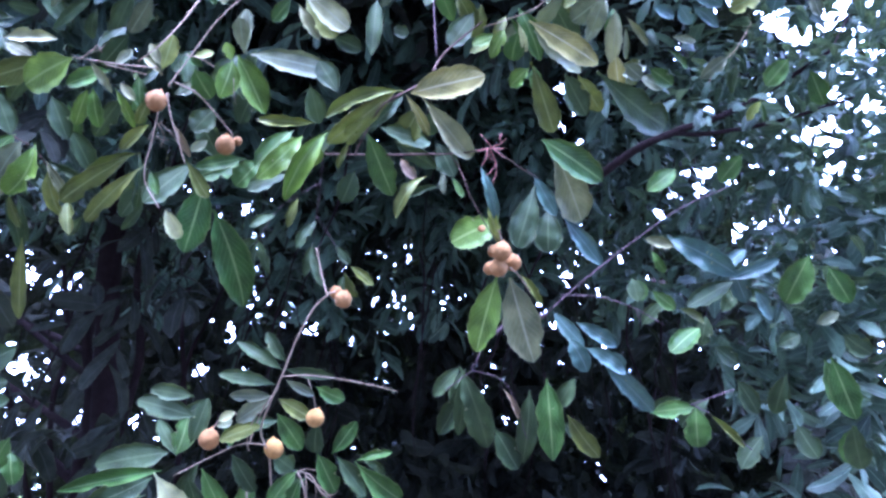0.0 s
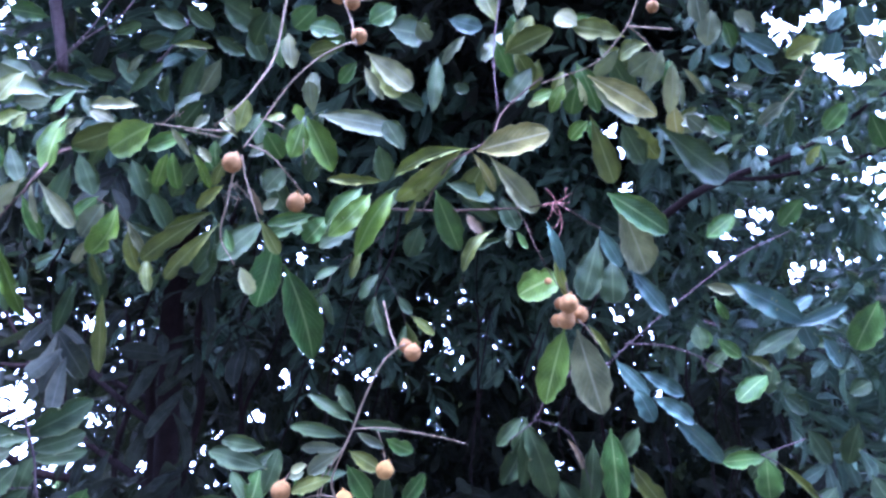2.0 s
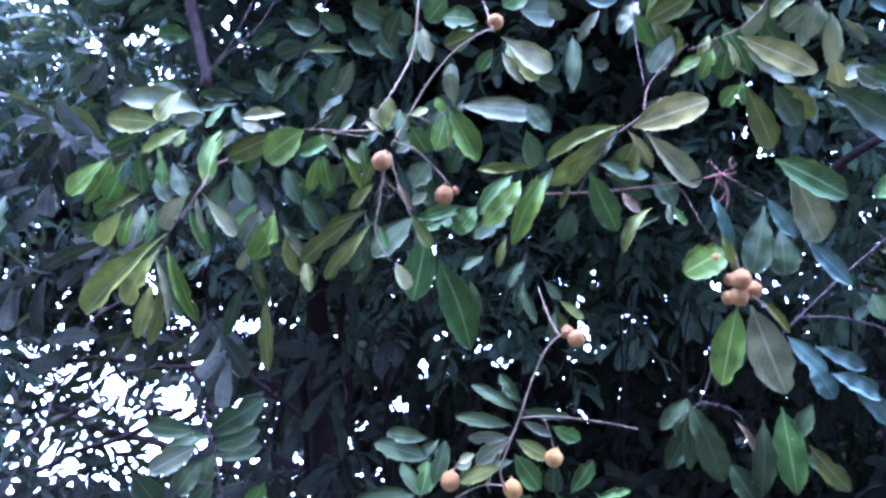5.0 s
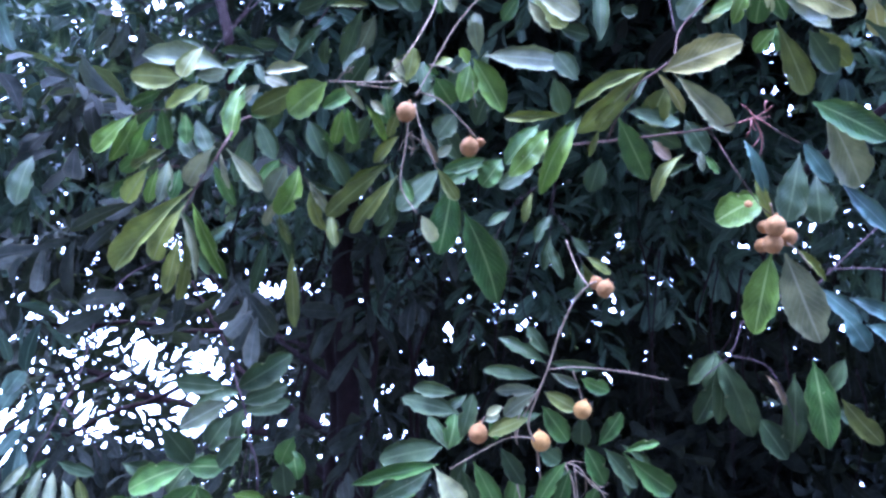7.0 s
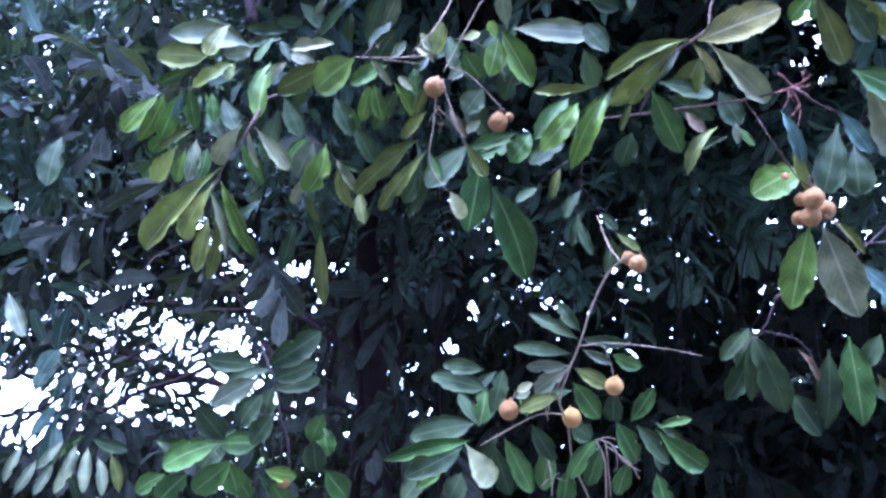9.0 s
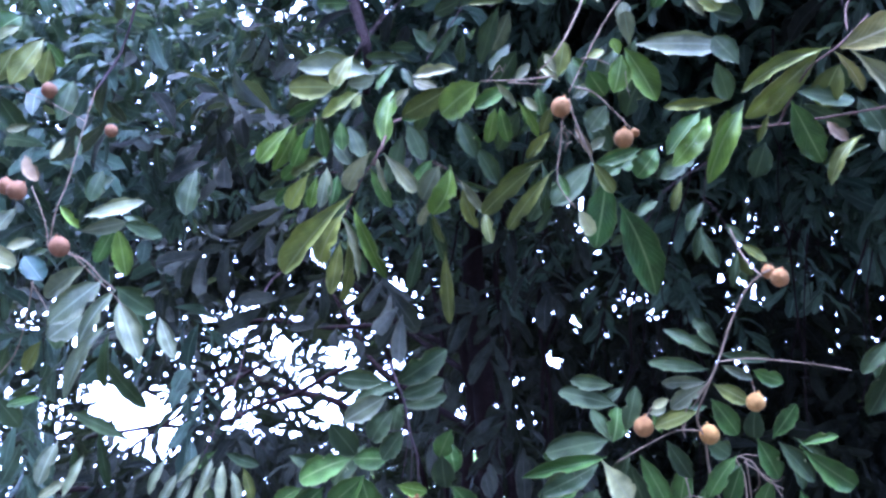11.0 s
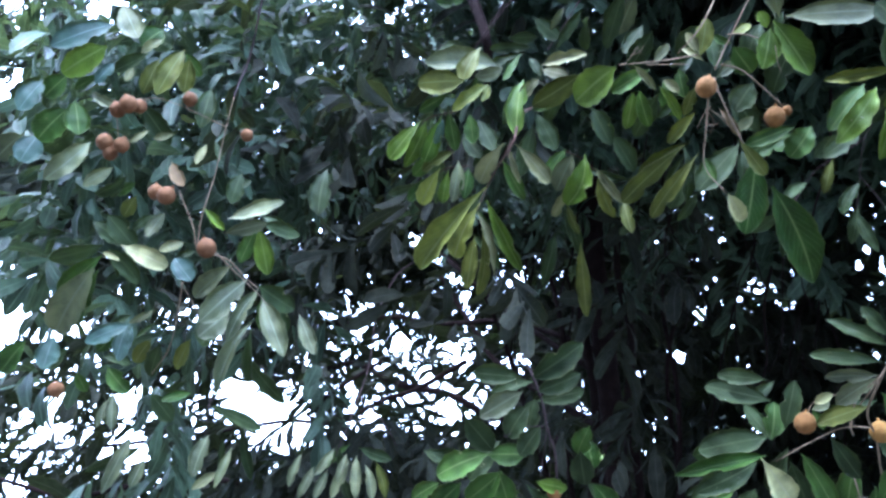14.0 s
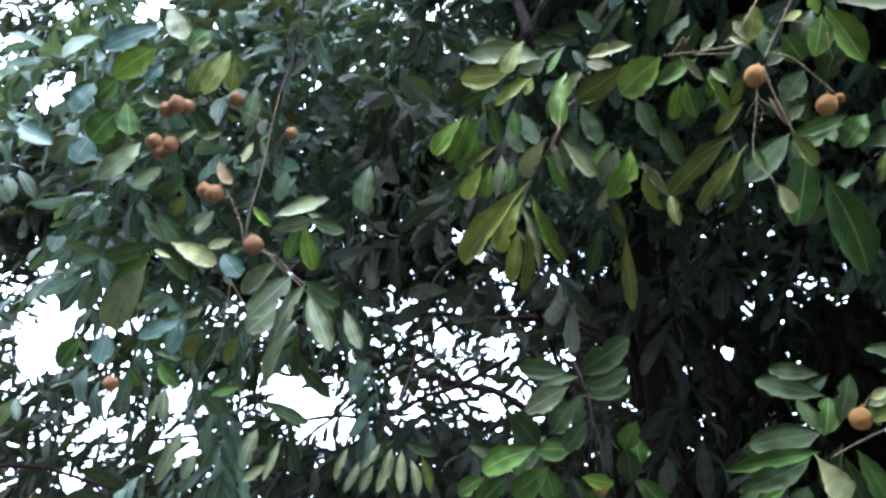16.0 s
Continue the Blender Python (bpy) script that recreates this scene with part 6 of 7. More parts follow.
leaf(b, "shade_toned", "flat", (-0.716, 1.079, 1.674), (-0.781, 1.049, 1.674), 0.032, -8)
leaf(b, "shade_toned", "wavy", (-0.730, 1.143, 1.676), (-0.780, 1.105, 1.645), 0.028, 29)
leaf(b, "grey", "flat", (-0.719, 1.093, 1.655), (-0.774, 1.069, 1.612), 0.036, -1)
leaf(b, "shade_toned", "round", (-0.707, 1.092, 1.634), (-0.737, 1.092, 1.588), 0.038, 16)
leaf(b, "shade_toned", "flat", (-0.725, 1.145, 1.651), (-0.731, 1.144, 1.605), 0.032, 8)
leaf(b, "shade_toned", "flat", (-0.697, 1.091, 1.654), (-0.644, 1.125, 1.687), 0.033, 7)
leaf(b, "shade_toned", "flat", (-0.701, 1.104, 1.643), (-0.641, 1.135, 1.664), 0.028, 0)
leaf(b, "shade_toned", "flat", (-0.801, 1.069, 1.611), (-0.772, 1.110, 1.568), 0.041, 11)
leaf(b, "shade_toned", "flat", (-0.695, 1.110, 1.608), (-0.725, 1.110, 1.563), 0.034, 16)
leaf(b, "fresh", "flat", (-0.696, 1.109, 1.530), (-0.663, 1.143, 1.525), 0.023, 17)
leaf(b, "shade_toned", "droop", (-0.737, 1.159, 1.525), (-0.722, 1.200, 1.498), 0.019, 0)
leaf(b, "dark", "round", (-0.774, 1.099, 1.561), (-0.847, 1.081, 1.523), 0.044, 10)
leaf(b, "shade_toned", "wavy", (-0.793, 1.167, 1.585), (-0.837, 1.158, 1.522), 0.042, 21)
leaf(b, "dark", "flat", (-0.752, 1.109, 1.539), (-0.811, 1.113, 1.491), 0.042, -10)
leaf(b, "dark", "flat", (-0.779, 1.109, 1.561), (-0.722, 1.118, 1.566), 0.036, -6)
leaf(b, "dark", "flat", (-0.757, 1.106, 1.538), (-0.754, 1.138, 1.495), 0.038, -7)
leaf(b, "dark", "flat", (-0.798, 1.195, 1.527), (-0.792, 1.235, 1.486), 0.036, 10)
leaf(b, "dark", "flat", (-0.851, 1.095, 1.513), (-0.900, 1.098, 1.483), 0.029, 3)
leaf(b, "shade_toned", "flat", (-0.870, 1.152, 1.502), (-0.907, 1.135, 1.480), 0.024, -26)
leaf(b, "shade_toned", "flat", (-0.653, 1.160, 1.580), (-0.654, 1.186, 1.533), 0.038, 17)
leaf(b, "dark", "droop", (-0.668, 1.215, 1.603), (-0.656, 1.221, 1.558), 0.034, -1)
leaf(b, "dark", "flat", (-0.637, 1.153, 1.616), (-0.661, 1.168, 1.576), 0.032, -6)
leaf(b, "shade_toned", "flat", (-0.864, 1.085, 1.557), (-0.822, 1.120, 1.546), 0.028, 2)
leaf(b, "shade_toned", "flat", (-0.933, 1.162, 1.560), (-0.893, 1.190, 1.540), 0.024, -23)
leaf(b, "dark", "flat", (-0.815, 1.099, 1.516), (-0.857, 1.096, 1.471), 0.040, -3)
leaf(b, "dark", "flat", (-0.709, 1.156, 1.512), (-0.699, 1.201, 1.473), 0.038, 16)
leaf(b, "shade_toned", "long", (-0.727, 1.230, 1.525), (-0.733, 1.240, 1.488), 0.027, 20)
leaf(b, "dark", "flat", (-0.645, 1.194, 1.536), (-0.621, 1.230, 1.499), 0.037, 2)
leaf(b, "shade_toned", "wavy", (-0.696, 1.288, 1.538), (-0.676, 1.341, 1.502), 0.034, -5)

b = branch("fruiting_branch", "high twig with a few fruits among pale leaves",
           [(-0.343, 0.871, 2.306), (-0.317, 0.877, 2.252), (-0.290, 0.872, 2.199), (-0.271, 0.864, 2.143), 0.0013, 0.0014],
           [(-0.303, 0.880, 2.225), (-0.266, 0.884, 2.232), (-0.244, 0.885, 2.239), 0.0007, 0.0006], bark=TWIG)
fruit(b, (-0.309, 0.876, 2.231), 0.0105)
fruit(b, (-0.286, 0.867, 2.212), 0.0095)
fruit(b, (-0.271, 0.870, 2.161), 0.0101)
fruit(b, (-0.377, 0.929, 2.285), 0.0089)
fruit(b, (-0.244, 0.883, 2.244), 0.0097)
fruit(b, (-0.334, 0.885, 2.278), 0.0100)
leaf(b, "pale", "spoon", (-0.267, 0.892, 2.155), (-0.207, 0.923, 2.121), 0.035, -2)
leaf(b, "mid", "spoon", (-0.266, 0.914, 2.161), (-0.224, 0.931, 2.113), 0.030, -3)
leaf(b, "pale", "sickle", (-0.268, 0.903, 2.140), (-0.242, 0.925, 2.104), 0.016, -9)
leaf(b, "dark", "wavy", (-0.283, 0.983, 2.204), (-0.247, 0.991, 2.160), 0.016, 11)
leaf(b, "dark", "flat", (-0.278, 0.900, 2.145), (-0.302, 0.917, 2.123), 0.021, 8)
leaf(b, "pale", "flat", (-0.384, 0.917, 2.204), (-0.375, 0.933, 2.157), 0.024, -9)
leaf(b, "dark", "droop", (-0.410, 0.975, 2.246), (-0.410, 0.984, 2.195), 0.023, 34)
leaf(b, "grey", "spoon", (-0.336, 0.941, 2.089), (-0.342, 0.924, 2.145), 0.022, -16)
leaf(b, "dark", "flat", (-0.300, 0.893, 2.183), (-0.349, 0.900, 2.202), 0.033, 0)
leaf(b, "shade_toned", "flat", (-0.328, 0.968, 2.257), (-0.352, 1.003, 2.236), 0.031, 0)
leaf(b, "mid", "flat", (-0.304, 0.900, 2.171), (-0.349, 0.916, 2.168), 0.029, -16)
leaf(b, "dark", "droop", (-0.320, 0.947, 2.215), (-0.347, 0.954, 2.194), 0.021, 32)
leaf(b, "dark", "flat", (-0.244, 0.925, 2.256), (-0.274, 0.915, 2.221), 0.035, -6)
leaf(b, "shade_toned", "round", (-0.265, 0.986, 2.269), (-0.220, 1.012, 2.279), 0.055, -16)
leaf(b, "grey", "flat", (-0.224, 0.980, 2.277), (-0.206, 1.005, 2.263), 0.026, 17)
leaf(b, "shade_toned", "droop", (-0.223, 1.030, 2.335), (-0.233, 1.066, 2.319), 0.024, -26)
leaf(b, "shade_toned", "flat", (-0.191, 0.993, 2.223), (-0.189, 0.993, 2.131), 0.024, 0)
leaf(b, "grey", "flat", (-0.154, 0.988, 2.258), (-0.184, 0.997, 2.213), 0.016, 3)
leaf(b, "shade_toned", "flat", (-0.163, 0.988, 2.174), (-0.141, 0.992, 2.168), 0.019, 4)
leaf(b, "blue", "flat", (-0.179, 0.982, 2.282), (-0.129, 0.976, 2.262), 0.028, 11)
leaf(b, "shade_toned", "flat", (-0.433, 0.956, 2.273), (-0.464, 0.992, 2.241), 0.036, 11)
leaf(b, "shade_toned", "flat", (-0.242, 0.987, 2.153), (-0.205, 1.007, 2.149), 0.026, 10)
leaf(b, "dark", "flat", (-0.356, 0.926, 2.258), (-0.384, 0.932, 2.224), 0.035, -14)
leaf(b, "dark", "flat", (-0.285, 0.901, 2.246), (-0.257, 0.892, 2.277), 0.032, 0)

b = branch("blossoming_branch", "pale twig with pink stalks and drooping pale leaves",
           [(0.087, 0.860, 2.258), (0.074, 0.869, 2.232), (0.060, 0.884, 2.191), (0.025, 0.897, 2.147), (-0.015, 0.915, 2.138), (-0.042, 0.941, 2.145), 0.0009, 0.0007],
           [(0.062, 0.884, 2.191), (0.084, 0.880, 2.186), (0.113, 0.876, 2.180), 0.0012, 0.0009],
           [(0.065, 0.886, 2.189), (0.083, 0.894, 2.178), (0.097, 0.903, 2.162), 0.0008, 0.0006],
           [(0.349, 1.304, 2.321), (0.360, 1.295, 2.347), (0.399, 1.313, 2.394), (0.432, 1.313, 2.457), 0.0012, 0.0008], bark=TWIG)
fruit(b, (0.097, 0.919, 2.252), 0.0081)
leaf(b, "mid", "flat", (-0.093, 0.951, 2.198), (-0.059, 0.945, 2.258), 0.029, 4)
leaf(b, "dark", "droop", (-0.108, 0.982, 2.244), (-0.085, 1.011, 2.205), 0.026, 11)
leaf(b, "mid", "flat", (-0.093, 0.950, 2.200), (-0.030, 0.922, 2.215), 0.035, 9)
leaf(b, "mid", "wavy", (-0.086, 1.009, 2.252), (-0.058, 1.048, 2.221), 0.028, 0)
leaf(b, "pale", "round", (0.001, 0.916, 2.218), (-0.028, 0.919, 2.237), 0.028, 3)
leaf(b, "dark", "flat", (0.021, 0.988, 2.293), (-0.006, 1.003, 2.290), 0.024, 16)
leaf(b, "mid", "flat", (0.060, 0.908, 2.194), (-0.005, 0.921, 2.221), 0.030, -8)
leaf(b, "grey", "droop", (0.064, 1.004, 2.251), (0.029, 1.038, 2.226), 0.024, -31)
leaf(b, "yellow", "flat", (0.016, 0.928, 2.149), (0.111, 0.989, 2.132), 0.036, 3)
leaf(b, "dark", "long", (0.003, 0.985, 2.212), (0.037, 1.011, 2.147), 0.030, 9)
leaf(b, "grey", "flat", (0.024, 0.957, 2.156), (0.083, 1.003, 2.139), 0.031, 3)
leaf(b, "grey", "flat", (0.047, 1.041, 2.203), (0.097, 1.064, 2.167), 0.028, -15)
leaf(b, "mid", "spoon", (0.023, 0.980, 2.124), (0.061, 1.045, 2.059), 0.035, 3)
leaf(b, "fresh", "flat", (-0.013, 0.934, 2.140), (-0.029, 0.946, 2.104), 0.019, -6)
leaf(b, "mid", "long", (-0.013, 0.991, 2.202), (-0.027, 0.996, 2.167), 0.016, 1)
leaf(b, "dark", "round", (0.004, 0.938, 2.139), (-0.002, 0.965, 2.115), 0.029, -1)
leaf(b, "grey", "droop", (0.018, 1.014, 2.214), (-0.010, 1.036, 2.193), 0.029, -10)
leaf(b, "white", "long", (0.003, 0.927, 2.144), (0.016, 0.956, 2.122), 0.010, 16)
leaf(b, "dark", "droop", (-0.009, 0.970, 2.188), (0.008, 0.995, 2.172), 0.008, -9)
leaf(b, "fresh", "flat", (-0.021, 0.941, 2.135), (-0.053, 0.945, 2.122), 0.018, 13)
leaf(b, "mid", "flat", (-0.025, 1.025, 2.185), (-0.061, 1.047, 2.182), 0.017, 26)
leaf(b, "fresh", "flat", (0.022, 0.992, 2.123), (-0.001, 1.013, 2.106), 0.024, 8)
leaf(b, "dark", "wavy", (0.031, 1.057, 2.169), (0.033, 1.070, 2.140), 0.020, -17)
leaf(b, "grey", "wavy", (0.109, 0.932, 2.193), (0.098, 0.965, 2.165), 0.025, -3)
leaf(b, "dark", "long", (0.134, 1.022, 2.247), (0.134, 1.039, 2.209), 0.023, 8)
leaf(b, "grey", "flat", (0.105, 0.944, 2.198), (0.073, 0.969, 2.182), 0.033, -15)
leaf(b, "mid", "droop", (0.101, 0.981, 2.241), (0.065, 1.008, 2.236), 0.028, 13)
leaf(b, "pale", "long", (0.127, 0.959, 2.196), (0.129, 1.001, 2.142), 0.025, 15)
leaf(b, "grey", "flat", (0.130, 1.043, 2.278), (0.103, 1.056, 2.213), 0.024, -6)
leaf(b, "yellow", "flat", (0.137, 1.012, 2.166), (0.149, 1.049, 2.135), 0.025, 15)
leaf(b, "grey", "long", (0.150, 1.095, 2.204), (0.186, 1.124, 2.191), 0.020, 33)
leaf(b, "pale", "long", (0.154, 1.028, 2.239), (0.191, 1.065, 2.219), 0.011, 9)
leaf(b, "grey", "flat", (0.167, 1.105, 2.279), (0.175, 1.146, 2.248), 0.011, -24)
leaf(b, "grey", "flat", (0.197, 1.100, 2.207), (0.159, 1.087, 2.181), 0.022, 9)
leaf(b, "mid", "long", (0.199, 1.147, 2.252), (0.165, 1.143, 2.231), 0.018, -30)
leaf(b, "dark", "flat", (0.216, 1.168, 2.252), (0.259, 1.199, 2.243), 0.028, 11)
leaf(b, "grey", "wavy", (0.222, 1.267, 2.301), (0.259, 1.263, 2.275), 0.024, 4)
leaf(b, "grey", "flat", (0.209, 1.071, 2.378), (0.206, 1.101, 2.333), 0.039, 11)
leaf(b, "dark", "flat", (0.251, 1.166, 2.437), (0.273, 1.205, 2.410), 0.033, -22)
leaf(b, "grey", "flat", (0.169, 0.999, 2.354), (0.182, 1.025, 2.315), 0.032, -7)
leaf(b, "mid", "droop", (0.157, 1.036, 2.384), (0.189, 1.073, 2.370), 0.026, -34)
leaf(b, "mid", "flat", (-0.107, 0.960, 2.259), (-0.134, 0.957, 2.316), 0.031, -2)
leaf(b, "grey", "wavy", (-0.100, 1.045, 2.312), (-0.131, 1.047, 2.259), 0.031, 23)
leaf(b, "pale", "flat", (-0.079, 0.950, 2.261), (-0.074, 0.939, 2.310), 0.020, -1)
leaf(b, "dark", "wavy", (-0.088, 1.014, 2.322), (-0.101, 1.029, 2.279), 0.019, -10)
leaf(b, "shade_toned", "flat", (-0.058, 1.022, 2.230), (-0.088, 1.023, 2.172), 0.035, 4)
leaf(b, "mid", "droop", (-0.050, 1.081, 2.289), (-0.064, 1.110, 2.251), 0.031, -27)
leaf(b, "shade_toned", "flat", (0.053, 1.015, 2.246), (0.089, 1.058, 2.209), 0.038, 1)
leaf(b, "mid", "long", (0.041, 1.095, 2.329), (0.088, 1.135, 2.299), 0.037, -12)
leaf(b, "shade_toned", "flat", (0.080, 1.118, 2.200), (0.120, 1.173, 2.164), 0.041, -6)
leaf(b, "mid", "wavy", (0.110, 1.209, 2.259), (0.154, 1.254, 2.221), 0.040, 31)

b = branch("fruiting_branch", "hanging twig with clustered fruits among grey-green leaves",
           [(-1.015, 0.715, 2.008), (-1.011, 0.709, 1.958), (-1.015, 0.709, 1.878), (-1.023, 0.708, 1.829), (-1.032, 0.717, 1.784), 0.0006, 0.0010],
           [(-1.071, 0.699, 1.864), (-1.043, 0.711, 1.816), (-1.033, 0.716, 1.784), 0.0006, 0.0008],
           [(-1.020, 0.724, 1.791), (-0.986, 0.747, 1.759), (-0.952, 0.786, 1.719), (-0.943, 0.808, 1.677), 0.0008, 0.0005],
           [(-1.093, 0.750, 1.748), (-1.119, 0.772, 1.704), (-1.150, 0.791, 1.658), (-1.181, 0.794, 1.623), 0.0011, 0.0007],
           [(-1.095, 0.749, 1.746), (-1.087, 0.761, 1.730), (-1.076, 0.778, 1.704), 0.0009, 0.0006],
           [(-1.153, 0.629, 1.965), (-1.153, 0.636, 1.946), (-1.153, 0.641, 1.931), 0.0008, 0.0006],
           [(-1.030, 0.724, 1.781), (-1.005, 0.749, 1.776), (-0.989, 0.771, 1.756), (-0.973, 0.785, 1.742), 0.0011, 0.0008],
           [(-1.027, 0.721, 1.966), (-1.115, 0.694, 2.006), (-1.131, 0.658, 2.001), (-1.167, 0.642, 1.974), 0.0006, 0.0005], bark=TWIG)
fruit(b, (-1.151, 0.628, 1.972), 0.0113, SHADED_FRUIT)
fruit(b, (-1.129, 0.629, 1.977), 0.0124, SHADED_FRUIT)
fruit(b, (-1.142, 0.654, 1.988), 0.0103, SHADED_FRUIT)
fruit(b, (-1.147, 0.736, 2.040), 0.0114, SHADED_FRUIT)
fruit(b, (-1.169, 0.631, 1.926), 0.0121, SHADED_FRUIT)
fruit(b, (-1.141, 0.640, 1.921), 0.0108, SHADED_FRUIT)
fruit(b, (-1.164, 0.640, 1.912), 0.0105, SHADED_FRUIT)
fruit(b, (-1.070, 0.679, 1.851), 0.0124, SHADED_FRUIT)
fruit(b, (-1.098, 0.681, 1.860), 0.0111, SHADED_FRUIT)
fruit(b, (-1.116, 0.831, 2.016), 0.0101, SHADED_FRUIT)
fruit(b, (-1.013, 0.718, 1.783), 0.0130, SHADED_FRUIT)
fruit(b, (-1.299, 0.722, 1.585), 0.0118, SHADED_FRUIT)
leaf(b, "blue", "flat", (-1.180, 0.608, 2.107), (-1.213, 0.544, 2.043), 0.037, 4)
leaf(b, "shade_toned", "droop", (-1.280, 0.650, 2.147), (-1.313, 0.642, 2.065), 0.035, -5)
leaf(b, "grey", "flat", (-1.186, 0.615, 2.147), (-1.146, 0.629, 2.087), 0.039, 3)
leaf(b, "shade_toned", "droop", (-1.256, 0.635, 2.179), (-1.209, 0.662, 2.150), 0.033, 31)
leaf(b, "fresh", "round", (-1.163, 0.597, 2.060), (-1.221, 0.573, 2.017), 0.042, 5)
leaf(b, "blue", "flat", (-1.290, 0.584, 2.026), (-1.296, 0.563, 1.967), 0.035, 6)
leaf(b, "shade_toned", "long", (-1.367, 0.611, 2.065), (-1.401, 0.592, 2.023), 0.032, -33)
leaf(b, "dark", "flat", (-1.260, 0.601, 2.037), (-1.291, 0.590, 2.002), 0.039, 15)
leaf(b, "shade_toned", "wavy", (-1.351, 0.642, 2.062), (-1.385, 0.639, 2.026), 0.034, 27)
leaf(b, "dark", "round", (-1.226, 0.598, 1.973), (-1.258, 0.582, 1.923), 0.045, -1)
leaf(b, "shade_toned", "wavy", (-1.299, 0.649, 1.987), (-1.358, 0.636, 1.948), 0.044, -29)
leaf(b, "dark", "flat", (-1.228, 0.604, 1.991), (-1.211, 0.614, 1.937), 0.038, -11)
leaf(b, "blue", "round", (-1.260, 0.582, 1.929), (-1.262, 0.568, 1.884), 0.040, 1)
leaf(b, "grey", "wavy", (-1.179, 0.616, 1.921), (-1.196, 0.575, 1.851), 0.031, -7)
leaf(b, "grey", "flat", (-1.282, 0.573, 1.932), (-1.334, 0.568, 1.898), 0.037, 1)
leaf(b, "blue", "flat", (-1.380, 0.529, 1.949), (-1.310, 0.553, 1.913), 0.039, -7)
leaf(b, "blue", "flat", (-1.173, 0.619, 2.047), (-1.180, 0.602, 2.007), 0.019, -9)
leaf(b, "dark", "flat", (-1.263, 0.650, 2.062), (-1.320, 0.646, 2.048), 0.018, -4)
leaf(b, "grey", "flat", (-1.196, 0.609, 1.999), (-1.153, 0.623, 1.976), 0.017, 19)
leaf(b, "grey", "flat", (-1.163, 0.649, 1.894), (-1.177, 0.620, 1.856), 0.019, -17)
leaf(b, "shade_toned", "long", (-1.194, 0.692, 1.903), (-1.243, 0.677, 1.872), 0.018, -25)
leaf(b, "dark", "flat", (-1.158, 0.673, 2.130), (-1.171, 0.652, 2.092), 0.038, 4)
leaf(b, "shade_toned", "wavy", (-1.228, 0.720, 2.178), (-1.236, 0.715, 2.134), 0.035, -25)
leaf(b, "pale", "flat", (-1.137, 0.663, 2.102), (-1.149, 0.641, 2.070), 0.015, 5)
leaf(b, "mid", "flat", (-1.108, 0.683, 2.089), (-1.121, 0.662, 2.006), 0.035, 10)
leaf(b, "pale", "flat", (-1.152, 0.637, 2.045), (-1.153, 0.630, 2.019), 0.012, -9)
leaf(b, "shade_toned", "wavy", (-1.209, 0.688, 2.074), (-1.215, 0.699, 2.053), 0.009, -27)
leaf(b, "pale", "long", (-1.132, 0.671, 1.956), (-1.143, 0.651, 1.929), 0.011, 14)
leaf(b, "pale", "long", (-1.112, 0.699, 1.960), (-1.132, 0.681, 1.947), 0.013, 7)
leaf(b, "shade_toned", "flat", (-1.178, 0.749, 1.998), (-1.224, 0.755, 1.992), 0.010, -7)
leaf(b, "pale", "flat", (-1.065, 0.723, 1.946), (-1.067, 0.713, 1.911), 0.014, 13)
leaf(b, "shade_toned", "flat", (-1.110, 0.770, 1.979), (-1.096, 0.774, 1.946), 0.012, -23)
leaf(b, "mid", "flat", (-1.120, 0.702, 2.087), (-1.129, 0.711, 2.036), 0.029, 5)
leaf(b, "dark", "flat", (-1.179, 0.732, 2.127), (-1.176, 0.766, 2.102), 0.023, -8)
leaf(b, "grey", "flat", (-1.006, 0.738, 1.831), (-0.929, 0.763, 1.857), 0.026, -21)
leaf(b, "grey", "flat", (-1.004, 0.735, 1.809), (-0.946, 0.755, 1.825), 0.021, 19)
leaf(b, "shade_toned", "flat", (-0.989, 0.785, 1.839), (-0.965, 0.837, 1.835), 0.024, -5)
leaf(b, "fresh", "long", (-1.025, 0.712, 1.839), (-1.001, 0.732, 1.812), 0.013, 2)
leaf(b, "dark", "flat", (-0.982, 0.768, 1.825), (-0.997, 0.764, 1.775), 0.023, -13)
leaf(b, "fresh", "flat", (-0.974, 0.767, 1.824), (-0.972, 0.796, 1.765), 0.028, -5)
leaf(b, "shade_toned", "droop", (-1.020, 0.807, 1.859), (-0.980, 0.837, 1.830), 0.022, -24)
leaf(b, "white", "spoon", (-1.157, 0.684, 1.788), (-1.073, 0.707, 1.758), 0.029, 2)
leaf(b, "shade_toned", "long", (-1.226, 0.707, 1.795), (-1.203, 0.756, 1.751), 0.029, 5)
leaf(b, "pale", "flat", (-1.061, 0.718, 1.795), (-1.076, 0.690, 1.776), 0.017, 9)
leaf(b, "shade_toned", "wavy", (-1.096, 0.766, 1.799), (-1.134, 0.761, 1.788), 0.013, 17)
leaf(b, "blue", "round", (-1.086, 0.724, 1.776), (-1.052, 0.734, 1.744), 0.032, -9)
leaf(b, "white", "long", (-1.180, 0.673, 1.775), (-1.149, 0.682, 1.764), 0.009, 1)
leaf(b, "shade_toned", "long", (-1.232, 0.716, 1.782), (-1.235, 0.738, 1.760), 0.008, -28)
leaf(b, "mid", "flat", (-1.146, 0.683, 1.861), (-1.170, 0.686, 1.832), 0.022, -1)
leaf(b, "dark", "wavy", (-1.206, 0.715, 1.901), (-1.244, 0.710, 1.884), 0.018, -4)
leaf(b, "grey", "flat", (-1.098, 0.702, 1.837), (-1.103, 0.685, 1.796), 0.021, 15)
leaf(b, "shade_toned", "wavy", (-1.161, 0.730, 1.850), (-1.181, 0.711, 1.821), 0.016, 6)
leaf(b, "grey", "flat", (-1.003, 0.756, 1.769), (-1.072, 0.758, 1.728), 0.030, 9)
